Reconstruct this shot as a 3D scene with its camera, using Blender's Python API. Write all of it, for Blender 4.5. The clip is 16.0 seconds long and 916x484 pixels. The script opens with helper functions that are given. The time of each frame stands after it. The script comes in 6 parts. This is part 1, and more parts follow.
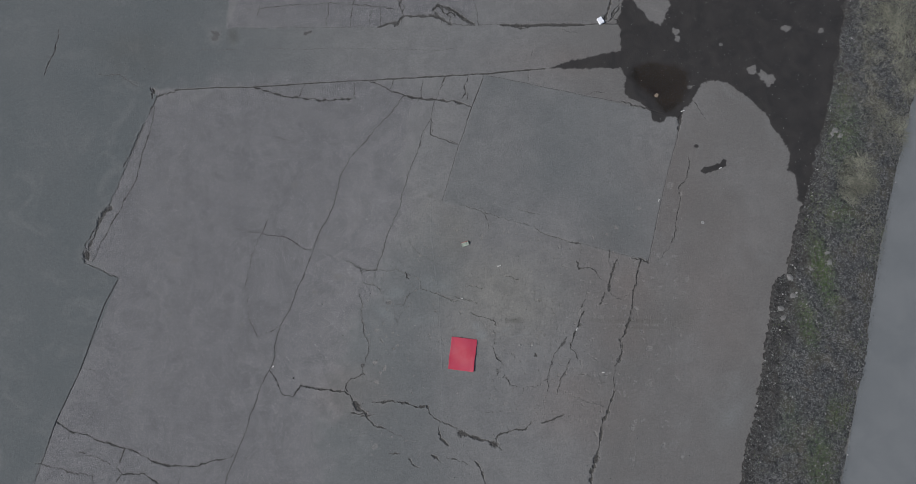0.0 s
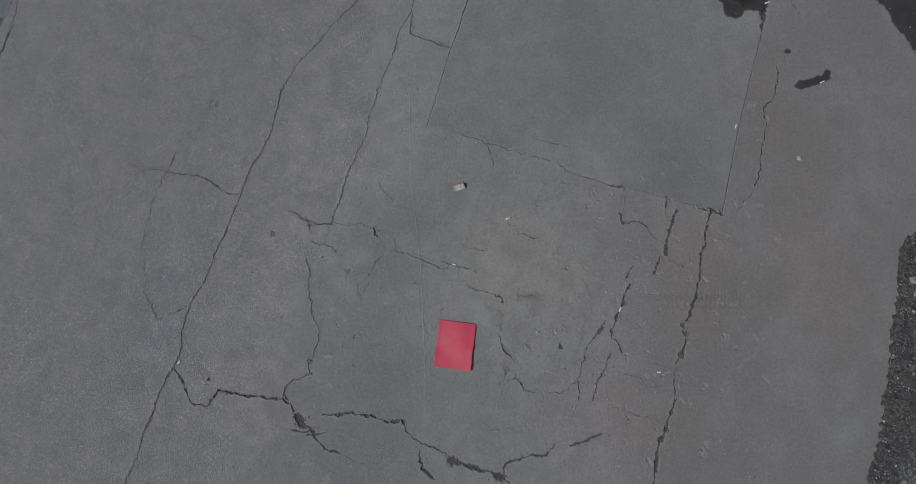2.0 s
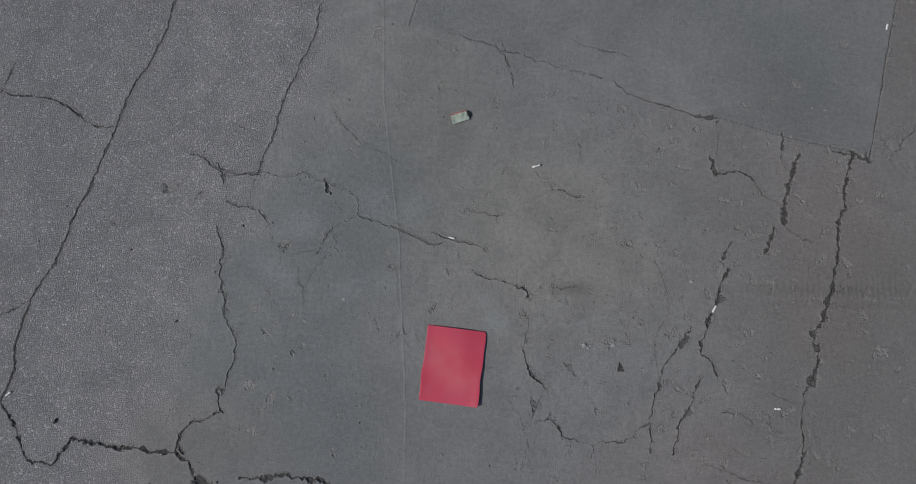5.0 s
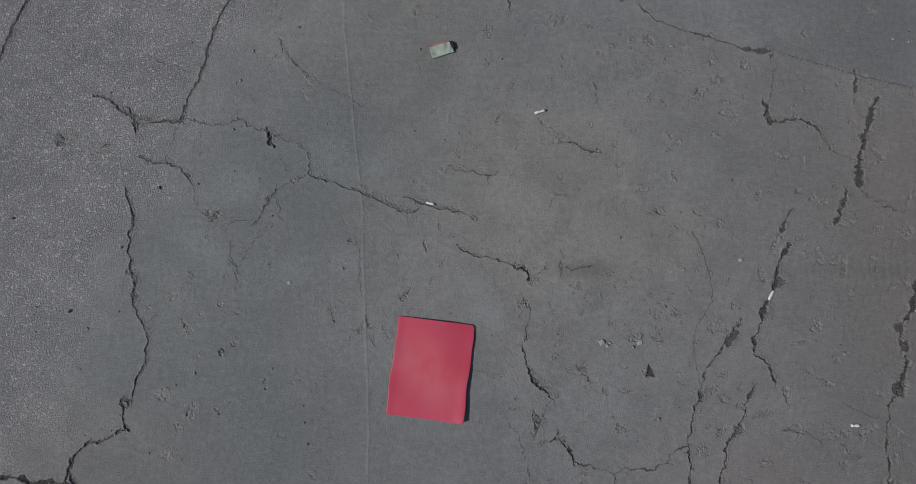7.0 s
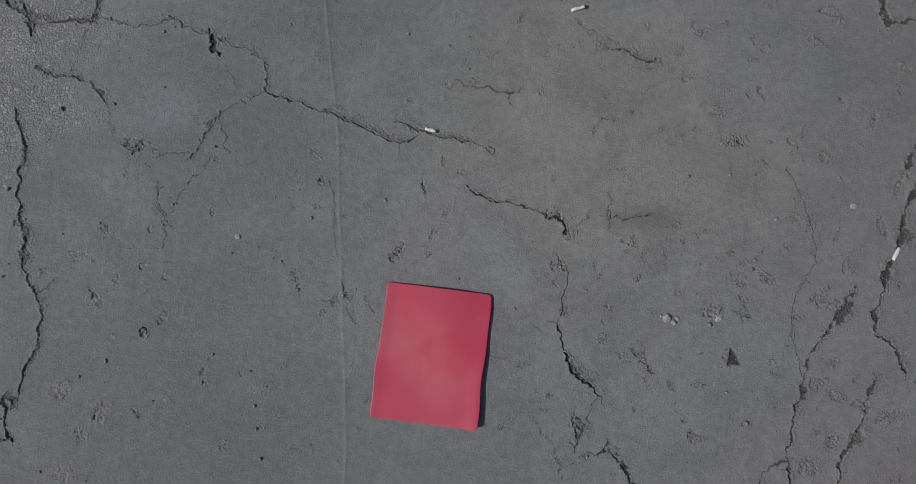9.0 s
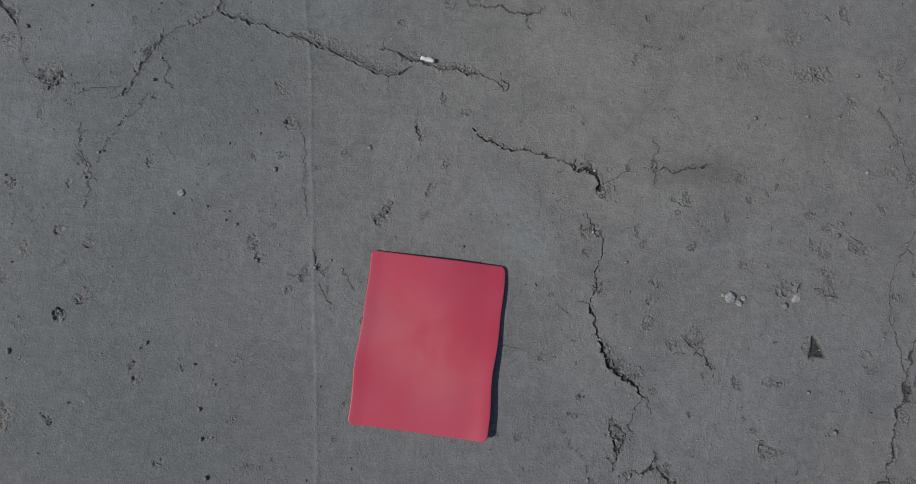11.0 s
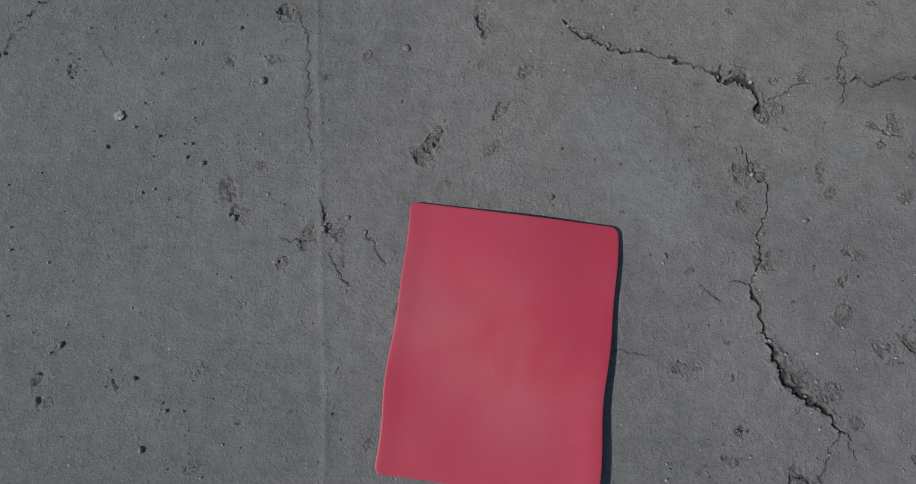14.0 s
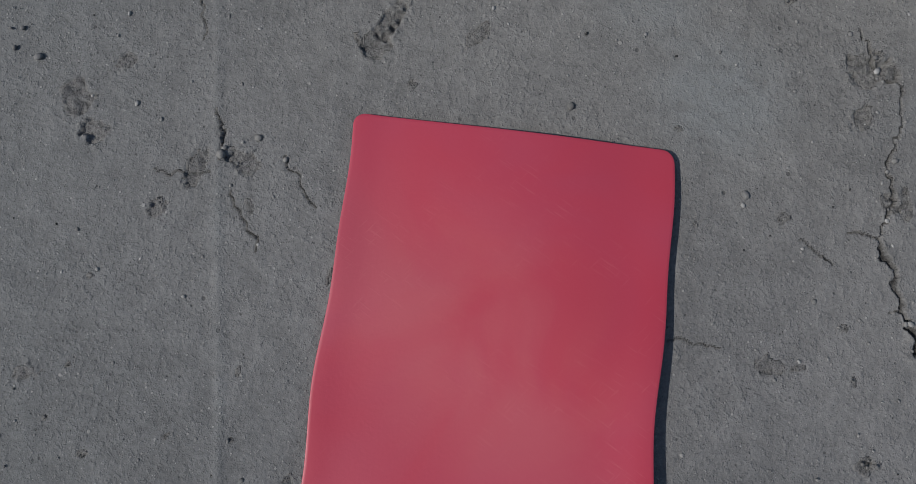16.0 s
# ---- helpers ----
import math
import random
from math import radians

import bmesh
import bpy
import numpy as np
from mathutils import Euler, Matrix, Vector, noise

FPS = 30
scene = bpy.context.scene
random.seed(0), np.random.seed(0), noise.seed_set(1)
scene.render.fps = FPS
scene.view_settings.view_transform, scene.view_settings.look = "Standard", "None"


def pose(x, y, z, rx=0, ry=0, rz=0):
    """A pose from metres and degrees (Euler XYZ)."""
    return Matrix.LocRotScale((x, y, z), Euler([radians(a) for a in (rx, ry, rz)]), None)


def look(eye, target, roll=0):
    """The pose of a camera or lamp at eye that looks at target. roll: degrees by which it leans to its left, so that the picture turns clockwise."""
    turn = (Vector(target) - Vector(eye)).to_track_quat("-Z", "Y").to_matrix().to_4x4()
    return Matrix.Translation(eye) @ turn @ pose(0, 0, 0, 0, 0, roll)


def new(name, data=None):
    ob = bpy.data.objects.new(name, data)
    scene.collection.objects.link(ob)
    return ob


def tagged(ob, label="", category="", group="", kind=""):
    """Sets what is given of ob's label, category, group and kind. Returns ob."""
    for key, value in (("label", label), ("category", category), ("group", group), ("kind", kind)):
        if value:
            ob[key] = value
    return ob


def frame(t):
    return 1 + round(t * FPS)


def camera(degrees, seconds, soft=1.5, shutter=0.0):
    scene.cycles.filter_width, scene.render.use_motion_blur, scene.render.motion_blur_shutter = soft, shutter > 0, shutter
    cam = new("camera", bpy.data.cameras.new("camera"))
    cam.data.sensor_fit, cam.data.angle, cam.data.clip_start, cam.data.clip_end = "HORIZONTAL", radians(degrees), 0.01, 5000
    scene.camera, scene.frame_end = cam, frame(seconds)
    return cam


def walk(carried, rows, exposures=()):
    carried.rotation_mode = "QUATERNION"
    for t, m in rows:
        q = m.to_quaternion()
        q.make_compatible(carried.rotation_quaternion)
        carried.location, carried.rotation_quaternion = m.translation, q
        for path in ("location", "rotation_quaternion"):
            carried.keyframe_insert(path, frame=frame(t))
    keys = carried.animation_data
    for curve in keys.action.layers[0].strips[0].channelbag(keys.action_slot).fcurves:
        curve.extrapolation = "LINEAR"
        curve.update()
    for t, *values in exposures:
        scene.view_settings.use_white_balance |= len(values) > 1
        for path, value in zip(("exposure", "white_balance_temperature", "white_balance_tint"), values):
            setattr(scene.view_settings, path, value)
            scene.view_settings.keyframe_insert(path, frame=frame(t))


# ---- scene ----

# ---- camera and walk ----
cam = camera(80.0, 16.0, soft=0.7)
PATH = [
    (0.0, pose(-0.0484, 0.5593, 6.0438, 6.25, 0.06, 0.54)),
    (0.5, pose(-0.0416, 0.4681, 5.5512, 6.51, -0.14, 0.61)),
    (1.0, pose(-0.0025, 0.4117, 5.0807, 6.36, -0.27, 0.66)),
    (1.5, pose(0.0157, 0.3563, 4.6199, 6.51, -0.37, 0.63)),
    (2.0, pose(0.0065, 0.2985, 4.1600, 6.49, -0.19, 0.70)),
    (2.5, pose(-0.0202, 0.2502, 3.7339, 6.40, -0.41, 0.73)),
    (3.0, pose(-0.0457, 0.2357, 3.3438, 6.18, -0.70, 0.67)),
    (3.5, pose(-0.0461, 0.2712, 3.1271, 6.07, -0.88, 0.72)),
    (4.0, pose(-0.0411, 0.2818, 2.9515, 6.30, -0.52, 0.74)),
    (6.5, pose(0.0618, 0.2641, 2.1609, 6.53, -0.75, 0.79)),
    (7.0, pose(0.0719, 0.2231, 2.0101, 6.58, -0.68, 0.76)),
    (7.5, pose(0.0714, 0.1807, 1.8650, 6.83, -0.71, 0.76)),
    (8.0, pose(0.0639, 0.1550, 1.7240, 6.72, -0.88, 0.75)),
    (8.5, pose(0.0573, 0.1264, 1.5799, 6.84, -0.76, 0.69)),
    (9.0, pose(0.0501, 0.1210, 1.4554, 6.64, -0.71, 0.70)),
    (11.5, pose(0.0455, 0.0535, 1.0658, 7.06, -0.61, 0.80)),
    (12.0, pose(0.0178, 0.0475, 0.9989, 7.20, -0.50, 0.78)),
    (12.5, pose(0.0057, 0.0391, 0.9251, 7.10, -0.19, 0.75)),
    (13.0, pose(-0.0121, 0.0304, 0.8612, 7.21, -0.01, 0.76)),
    (13.5, pose(-0.0394, 0.0348, 0.7906, 7.33, -0.04, 0.74)),
    (14.0, pose(-0.0559, 0.0339, 0.7213, 7.53, -0.10, 0.85)),
    (14.5, pose(-0.0555, 0.0271, 0.6484, 7.55, -0.15, 0.84)),
    (15.0, pose(-0.0426, 0.0228, 0.5780, 7.44, -0.07, 0.80)),
    (15.5, pose(-0.0255, 0.0184, 0.5107, 7.02, -0.06, 0.69)),
    (16.0, pose(-0.0280, 0.0147, 0.4637, 6.86, 0.01, 0.72)),
]
walk(cam, PATH, exposures=((0.0, 0.0), (4.0, -0.06), (6.5, -0.10), (9.0, -0.10), (16.0, -0.15)))

# ---- world and sun ----
SUN_ELEVATION, SUN_FROM = radians(42), radians(197)      # height, and the bearing that the light comes from (counter-clockwise from +x)
world = bpy.data.worlds.new("sky")
scene.world = world
world.use_nodes = True
sky = world.node_tree.nodes.new("ShaderNodeTexSky")
sky.sky_type, sky.sun_disc = "NISHITA", False
sky.sun_elevation, sky.sun_rotation = SUN_ELEVATION, radians(90) - SUN_FROM
world.node_tree.links.new(sky.outputs[0], world.node_tree.nodes["Background"].inputs[0])
world.node_tree.nodes["Background"].inputs[1].default_value = 0.085
sun = new("sun", bpy.data.lights.new("sun", "SUN"))
sun.data.energy, sun.data.angle, sun.data.color = 3.7, radians(0.55), (1.0, 0.965, 0.93)
way = Vector((math.cos(SUN_ELEVATION) * math.cos(SUN_FROM), math.cos(SUN_ELEVATION) * math.sin(SUN_FROM), math.sin(SUN_ELEVATION)))
sun.matrix_world = look(way * 30, (0, 0, 0))


# ---- materials ----
def material(name, rough=0.8, spec=0.3):
    m = bpy.data.materials.new(name)
    m.use_nodes = True
    b = m.node_tree.nodes["Principled BSDF"]
    b.inputs["Roughness"].default_value, b.inputs["Specular IOR Level"].default_value = rough, spec
    return m, m.node_tree, b


def put(nt, socket, value):
    """Link a socket, or set a number or colour, on an input."""
    if isinstance(value, bpy.types.NodeSocket):
        nt.links.new(value, socket)
    elif isinstance(value, tuple) and len(value) == 3 and socket.type == "RGBA":
        socket.default_value = (*value, 1)
    else:
        socket.default_value = value


def coords(nt):
    return nt.nodes.new("ShaderNodeTexCoord").outputs["Object"]


def fnoise(nt, co, scale, detail=4, rough=0.6, distort=0.0):
    n = nt.nodes.new("ShaderNodeTexNoise")
    nt.links.new(co, n.inputs["Vector"])
    n.inputs["Scale"].default_value, n.inputs["Detail"].default_value = scale, detail
    n.inputs["Roughness"].default_value, n.inputs["Distortion"].default_value = rough, distort
    return n.outputs["Fac"]


def voronoi(nt, co, scale, out="Distance", feature="F1"):
    n = nt.nodes.new("ShaderNodeTexVoronoi")
    n.feature = feature
    nt.links.new(co, n.inputs["Vector"])
    n.inputs["Scale"].default_value = scale
    return n.outputs[out]


def ramp(nt, value, a, b, lo=0.0, hi=1.0):
    n = nt.nodes.new("ShaderNodeMapRange")
    n.interpolation_type = "SMOOTHSTEP"
    for socket, v in zip(n.inputs[:5], (value, a, b, lo, hi)):
        put(nt, socket, v)
    return n.outputs[0]


def calc(nt, op, a, b=0.0):
    n = nt.nodes.new("ShaderNodeMath")
    n.operation = op
    put(nt, n.inputs[0], a)
    put(nt, n.inputs[1], b)
    return n.outputs[0]


def blend(nt, fac, a, b, mode="MIX"):
    n = nt.nodes.new("ShaderNodeMix")
    n.data_type, n.blend_type = "RGBA", mode
    put(nt, n.inputs[0], fac)
    put(nt, n.inputs[6], a)
    put(nt, n.inputs[7], b)
    return n.outputs[2]


def bump(nt, height, strength, distance, under=None):
    n = nt.nodes.new("ShaderNodeBump")
    n.inputs["Strength"].default_value, n.inputs["Distance"].default_value = strength, distance
    nt.links.new(height, n.inputs["Height"])
    if under is not None:
        nt.links.new(under, n.inputs["Normal"])
    return n.outputs[0]


def field(nt, name):
    n = nt.nodes.new("ShaderNodeAttribute")
    n.attribute_name = name
    return n.outputs["Fac"]


def asphalt_material():
    m, nt, b = material("asphalt", 0.85, 0.22)
    co = coords(nt)
    big, mid, small = fnoise(nt, co, 0.9, 4, 0.55, 0.4), fnoise(nt, co, 5, 6, 0.62, 0.8), fnoise(nt, co, 45, 5, 0.7)
    grain, dust = fnoise(nt, co, 330, 3, 0.66), fnoise(nt, co, 900, 2, 0.6)
    # smooth, worn fine-grained asphalt
    fine = blend(nt, ramp(nt, mid, 0.3, 0.7), (0.142, 0.141, 0.140), (0.172, 0.170, 0.167))
    fine = blend(nt, field(nt, "cool"), fine, (0.096, 0.106, 0.108))
    fine = blend(nt, calc(nt, "MULTIPLY", field(nt, "warm"), ramp(nt, big, 0.3, 0.7, 0.35, 0.8)), fine, (0.118, 0.107, 0.099))
    fine = blend(nt, ramp(nt, big, 0.35, 0.7, 0.0, 0.35), fine, (0.126, 0.130, 0.130))
    fine = blend(nt, ramp(nt, fnoise(nt, co, 2.2, 6, 0.65, 1.2), 0.50, 0.75, 0.0, 0.35), fine, (0.172, 0.174, 0.172))
    fine = blend(nt, 1.0, fine, blend(nt, ramp(nt, grain, 0.25, 0.75), (0.85, 0.85, 0.85), (1.13, 1.13, 1.13)), "MULTIPLY")
    fine = blend(nt, 0.7, fine, blend(nt, ramp(nt, small, 0.25, 0.75), (0.80, 0.80, 0.80), (1.18, 1.18, 1.18)), "MULTIPLY")
    # pale and dark grains bedded in it, of two sizes
    specks = None
    for scale, share, reach in ((70, 0.88, 0.16), (190, 0.71, 0.24), (430, 0.72, 0.30)):
        seed = nt.nodes.new("ShaderNodeSeparateColor")
        nt.links.new(voronoi(nt, co, scale, "Color"), seed.inputs[0])
        near = ramp(nt, voronoi(nt, co, scale), reach * 0.6, reach, 1.0, 0.0)
        speck = calc(nt, "MULTIPLY", near, ramp(nt, seed.outputs[0], share, share + 0.05))
        fine = blend(nt, calc(nt, "MULTIPLY", speck, 0.7), fine, blend(nt, seed.outputs[1], (0.14, 0.14, 0.135), (0.34, 0.335, 0.32)))
        hole = calc(nt, "MULTIPLY", near, ramp(nt, seed.outputs[0], 0.06, 0.03))
        fine = blend(nt, calc(nt, "MULTIPLY", hole, 0.7), fine, (0.05, 0.05, 0.05))
        lump = calc(nt, "SUBTRACT", speck, hole)
        specks = lump if specks is None else calc(nt, "ADD", specks, lump)
    # coarse asphalt: stones of many greys in dark binder
    sep = nt.nodes.new("ShaderNodeSeparateColor")
    uneven = nt.nodes.new("ShaderNodeVectorMath")
    uneven.operation = "MULTIPLY_ADD"
    shift = nt.nodes.new("ShaderNodeTexNoise")
    nt.links.new(co, shift.inputs["Vector"])
    shift.inputs["Scale"].default_value, shift.inputs["Detail"].default_value = 140.0, 3.0
    nt.links.new(shift.outputs["Color"], uneven.inputs[0])
    uneven.inputs[1].default_value = (0.012, 0.012, 0.012)
    nt.links.new(co, uneven.inputs[2])
    nt.links.new(voronoi(nt, uneven.outputs[0], 185, "Color"), sep.inputs[0])
    grey = blend(nt, ramp(nt, sep.outputs[0], 0.3, 1.0), (0.156, 0.155, 0.157), (0.246, 0.244, 0.246))
    rim = ramp(nt, voronoi(nt, uneven.outputs[0], 185), 0.30, 0.75)
    rough = blend(nt, rim, grey, (0.134, 0.132, 0.134))
    rough = blend(nt, ramp(nt, sep.outputs[1], 0.93, 0.97, 0.0, 0.65), rough, (0.38, 0.38, 0.375))
    rough = blend(nt, 0.6, rough, blend(nt, ramp(nt, mid, 0.3, 0.7), (0.84, 0.84, 0.85), (1.14, 1.13, 1.13)), "MULTIPLY")
    coarse = field(nt, "coarse")
    colour = blend(nt, coarse, fine, rough)
    # broken-out rubble in holes and along cracks
    chips = fnoise(nt, co, 210, 5, 0.8)
    torn = blend(nt, ramp(nt, chips, 0.35, 0.68), (0.085, 0.085, 0.085), (0.260, 0.257, 0.250))
    rubble = field(nt, "rubble")
    colour = blend(nt, rubble, colour, torn)
    floor = blend(nt, ramp(nt, chips, 0.32, 0.66), (0.112, 0.110, 0.107), (0.236, 0.232, 0.225))
    spall = field(nt, "spall")
    colour = blend(nt, spall, colour, floor)
    colour = blend(nt, field(nt, "olive"), colour, blend(nt, 1.0, colour, (1.012, 1.0, 0.948), "MULTIPLY"))
    colour = blend(nt, field(nt, "red"), colour, blend(nt, 1.0, colour, (1.03, 0.972, 0.945), "MULTIPLY"))
    # dust, stains, soil in the cracks, water
    colour = blend(nt, calc(nt, "MULTIPLY", field(nt, "pale"), ramp(nt, mid, 0.2, 0.7, 0.3, 0.6)), colour, blend(nt, 1.0, colour, (1.26, 1.255, 1.23), "MULTIPLY"))
    colour = blend(nt, calc(nt, "MULTIPLY", field(nt, "dust"), ramp(nt, small, 0.2, 0.6)), colour, (0.205, 0.220, 0.220))
    colour = blend(nt, calc(nt, "MULTIPLY", field(nt, "stain"), ramp(nt, mid, 0.2, 0.6, 0.5, 1.0)), colour, (0.075, 0.072, 0.060))
    soil = blend(nt, ramp(nt, grain, 0.3, 0.7), (0.026, 0.025, 0.024), (0.075, 0.072, 0.068))
    colour = blend(nt, field(nt, "dirt"), colour, soil)
    wet = field(nt, "wet")
    colour = blend(nt, wet, colour, blend(nt, ramp(nt, mid, 0.25, 0.75), (0.026, 0.0245, 0.024), (0.040, 0.037, 0.035)))
    colour = blend(nt, field(nt, "silt"), colour, (0.0130, 0.0106, 0.0088))
    put(nt, b.inputs["Base Color"], colour)
    put(nt, b.inputs["Roughness"], ramp(nt, wet, 0.0, 1.0, 0.88, 0.6))
    h = calc(nt, "ADD", calc(nt, "MULTIPLY", grain, 0.20), calc(nt, "MULTIPLY", small, 2.2))
    flakes = ramp(nt, fnoise(nt, co, 190, 3, 0.65), 0.50, 0.66)
    h = calc(nt, "ADD", h, calc(nt, "MULTIPLY", calc(nt, "MULTIPLY", flakes, ramp(nt, fnoise(nt, co, 7, 4, 0.6), 0.35, 0.65, 0.4, 1.0)), 0.52))
    h = calc(nt, "ADD", h, calc(nt, "MULTIPLY", dust, 0.08))
    h = calc(nt, "ADD", h, calc(nt, "MULTIPLY", specks, 0.60))
    n1 = bump(nt, h, 0.50, 0.0030)
    ridge = nt.nodes.new("ShaderNodeTexWave")
    nt.links.new(co, ridge.inputs["Vector"])
    ridge.inputs["Scale"].default_value, ridge.inputs["Distortion"].default_value, ridge.inputs["Detail"].default_value = 11.0, 6.0, 3.0
    n1 = bump(nt, calc(nt, "MULTIPLY", ridge.outputs["Fac"], field(nt, "tread")), 0.22, 0.0022, n1)
    stones = calc(nt, "MULTIPLY", calc(nt, "SUBTRACT", 1.0, rim), coarse)
    n1 = bump(nt, stones, 0.75, 0.0030, n1)
    put(nt, b.inputs["Normal"], bump(nt, calc(nt, "MULTIPLY", chips, calc(nt, "MAXIMUM", rubble, spall)), 0.9, 0.0050, n1))
    return m


ASPHALT = asphalt_material()


def soil_material():
    m, nt, b = material("verge_soil", 0.95, 0.15)
    co = coords(nt)
    mid, small, grain = fnoise(nt, co, 4, 5, 0.65, 0.5), fnoise(nt, co, 30, 5, 0.7), fnoise(nt, co, 180, 3, 0.7)
    c = blend(nt, ramp(nt, small, 0.3, 0.7), (0.022, 0.023, 0.024), (0.072, 0.074, 0.075))
    c = blend(nt, ramp(nt, mid, 0.45, 0.65, 0.0, 0.6), c, (0.075, 0.068, 0.052))
    cell = voronoi(nt, co, 110, "Color")
    sep = nt.nodes.new("ShaderNodeSeparateColor")
    nt.links.new(cell, sep.inputs[0])
    c = blend(nt, ramp(nt, sep.outputs[0], 0.72, 0.9, 0.0, 0.8), c, (0.17, 0.17, 0.17))
    green = calc(nt, "MULTIPLY", field(nt, "moss"), ramp(nt, small, 0.40, 0.58, 0.0, 0.9))
    c = blend(nt, green, c, (0.050, 0.082, 0.029))
    put(nt, b.inputs["Base Color"], blend(nt, field(nt, "wet"), c, blend(nt, ramp(nt, small, 0.35, 0.75), (0.024, 0.023, 0.023), (0.070, 0.067, 0.064))))
    put(nt, b.inputs["Normal"], bump(nt, calc(nt, "ADD", small, calc(nt, "MULTIPLY", grain, 0.5)), 0.9, 0.008))
    return m


def road_material():
    m, nt, b = material("road_surface", 0.8, 0.3)
    co = coords(nt)
    mid, grain = fnoise(nt, co, 2.2, 5, 0.6, 0.6), fnoise(nt, co, 260, 3, 0.7)
    c = blend(nt, ramp(nt, mid, 0.3, 0.7), (0.130, 0.138, 0.142), (0.150, 0.157, 0.160))
    c = blend(nt, 1.0, c, blend(nt, ramp(nt, grain, 0.25, 0.75), (0.86, 0.86, 0.86), (1.12, 1.12, 1.12)), "MULTIPLY")
    put(nt, b.inputs["Base Color"], c)
    put(nt, b.inputs["Normal"], bump(nt, grain, 0.4, 0.002))
    return m


def plain(name, a, b2, scale, rough=0.8, relief=0.001, spec=0.3):
    """A matt stuff of two mingled colours with fine relief; each piece a little different."""
    m, nt, b = material(name, rough, spec)
    co = coords(nt)
    n = fnoise(nt, co, scale, 4, 0.65)
    info = nt.nodes.new("ShaderNodeNewGeometry").outputs["Random Per Island"]
    c = blend(nt, ramp(nt, n, 0.3, 0.7), a, b2)
    c = blend(nt, 1.0, c, blend(nt, info, (0.7, 0.7, 0.7), (1.3, 1.3, 1.3)), "MULTIPLY")
    put(nt, b.inputs["Base Color"], c)
    put(nt, b.inputs["Normal"], bump(nt, n, 0.5, relief))
    return m


SOIL, ROAD = soil_material(), road_material()
GREY_STONE = plain("grey_stone", (0.10, 0.10, 0.10), (0.20, 0.195, 0.185), 120)
DARK_STONE = plain("dark_stone", (0.042, 0.044, 0.046), (0.135, 0.139, 0.142), 70)
PALE_STONE = plain("pale_stone", (0.17, 0.17, 0.165), (0.29, 0.285, 0.275), 120)
BLACK_CHIP = plain("black_chip", (0.018, 0.018, 0.018), (0.035, 0.034, 0.033), 150)
STRAW = plain("dry_straw", (0.115, 0.117, 0.090), (0.225, 0.223, 0.182), 40, 0.9)
GREEN = plain("green_blade", (0.062, 0.084, 0.036), (0.110, 0.134, 0.062), 40, 0.8)
LITTER = plain("plant_litter", (0.07, 0.072, 0.070), (0.215, 0.215, 0.205), 40, 0.9)
PAPER = plain("white_paper", (0.36, 0.355, 0.34), (0.50, 0.49, 0.47), 160, 0.7)
ASH = plain("burnt_ash", (0.02, 0.02, 0.02), (0.05, 0.048, 0.045), 300, 0.95)
CARTON = plain("white_carton", (0.60, 0.62, 0.66), (0.72, 0.73, 0.76), 30, 0.6)
BROWN_LEAF = plain("pale_leaf", (0.13, 0.115, 0.10), (0.20, 0.18, 0.15), 60, 0.8)


# ---- numbers: noise, polygons, cracks ----
TABLES = {}


def vnoise(x, y, scale, seed=1):
    """Smooth value noise in -1..1 at that many cells a metre, for arrays."""
    if seed not in TABLES:
        TABLES[seed] = np.random.RandomState(seed).rand(256, 256) * 2 - 1
    tab = TABLES[seed]
    u, v = x * scale + 71.3, y * scale + 33.7
    i, j = np.floor(u).astype(int), np.floor(v).astype(int)
    a, b = u - i, v - j
    a, b = a * a * (3 - 2 * a), b * b * (3 - 2 * b)
    i0, i1, j0, j1 = i % 256, (i + 1) % 256, j % 256, (j + 1) % 256
    return (tab[i0, j0] * (1 - a) + tab[i1, j0] * a) * (1 - b) + (tab[i0, j1] * (1 - a) + tab[i1, j1] * a) * b


def sdf(poly, x, y):
    """Signed distance to a polygon, positive inside."""
    p = np.array(poly)
    best, inside = np.full(x.shape, 1e9), np.zeros(x.shape, bool)
    for (ax, ay), (bx, by) in zip(p, np.roll(p, -1, 0)):
        dx, dy = bx - ax, by - ay
        s = np.clip(((x - ax) * dx + (y - ay) * dy) / (dx * dx + dy * dy + 1e-12), 0, 1)
        best = np.minimum(best, np.hypot(x - ax - s * dx, y - ay - s * dy))
        if ay != by:
            inside ^= ((ay > y) != (by > y)) & (x < dx * (y - ay) / (by - ay) + ax)
    return np.where(inside, best, -best)


def ragged(poly, x, y, amp, scale, seed):
    """The same with a ragged outline."""
    return sdf(poly, x, y) + amp * vnoise(x, y, scale, seed) + amp * 0.5 * vnoise(x, y, scale * 2.7, seed + 1) + amp * 0.3 * vnoise(x, y, scale * 6, seed + 2)


def step(a, b, v):
    s = np.clip((v - a) / (b - a), 0, 1)
    return s * s * (3 - 2 * s)


CRACKS, PITS = [], []
RNG = np.random.RandomState(5)


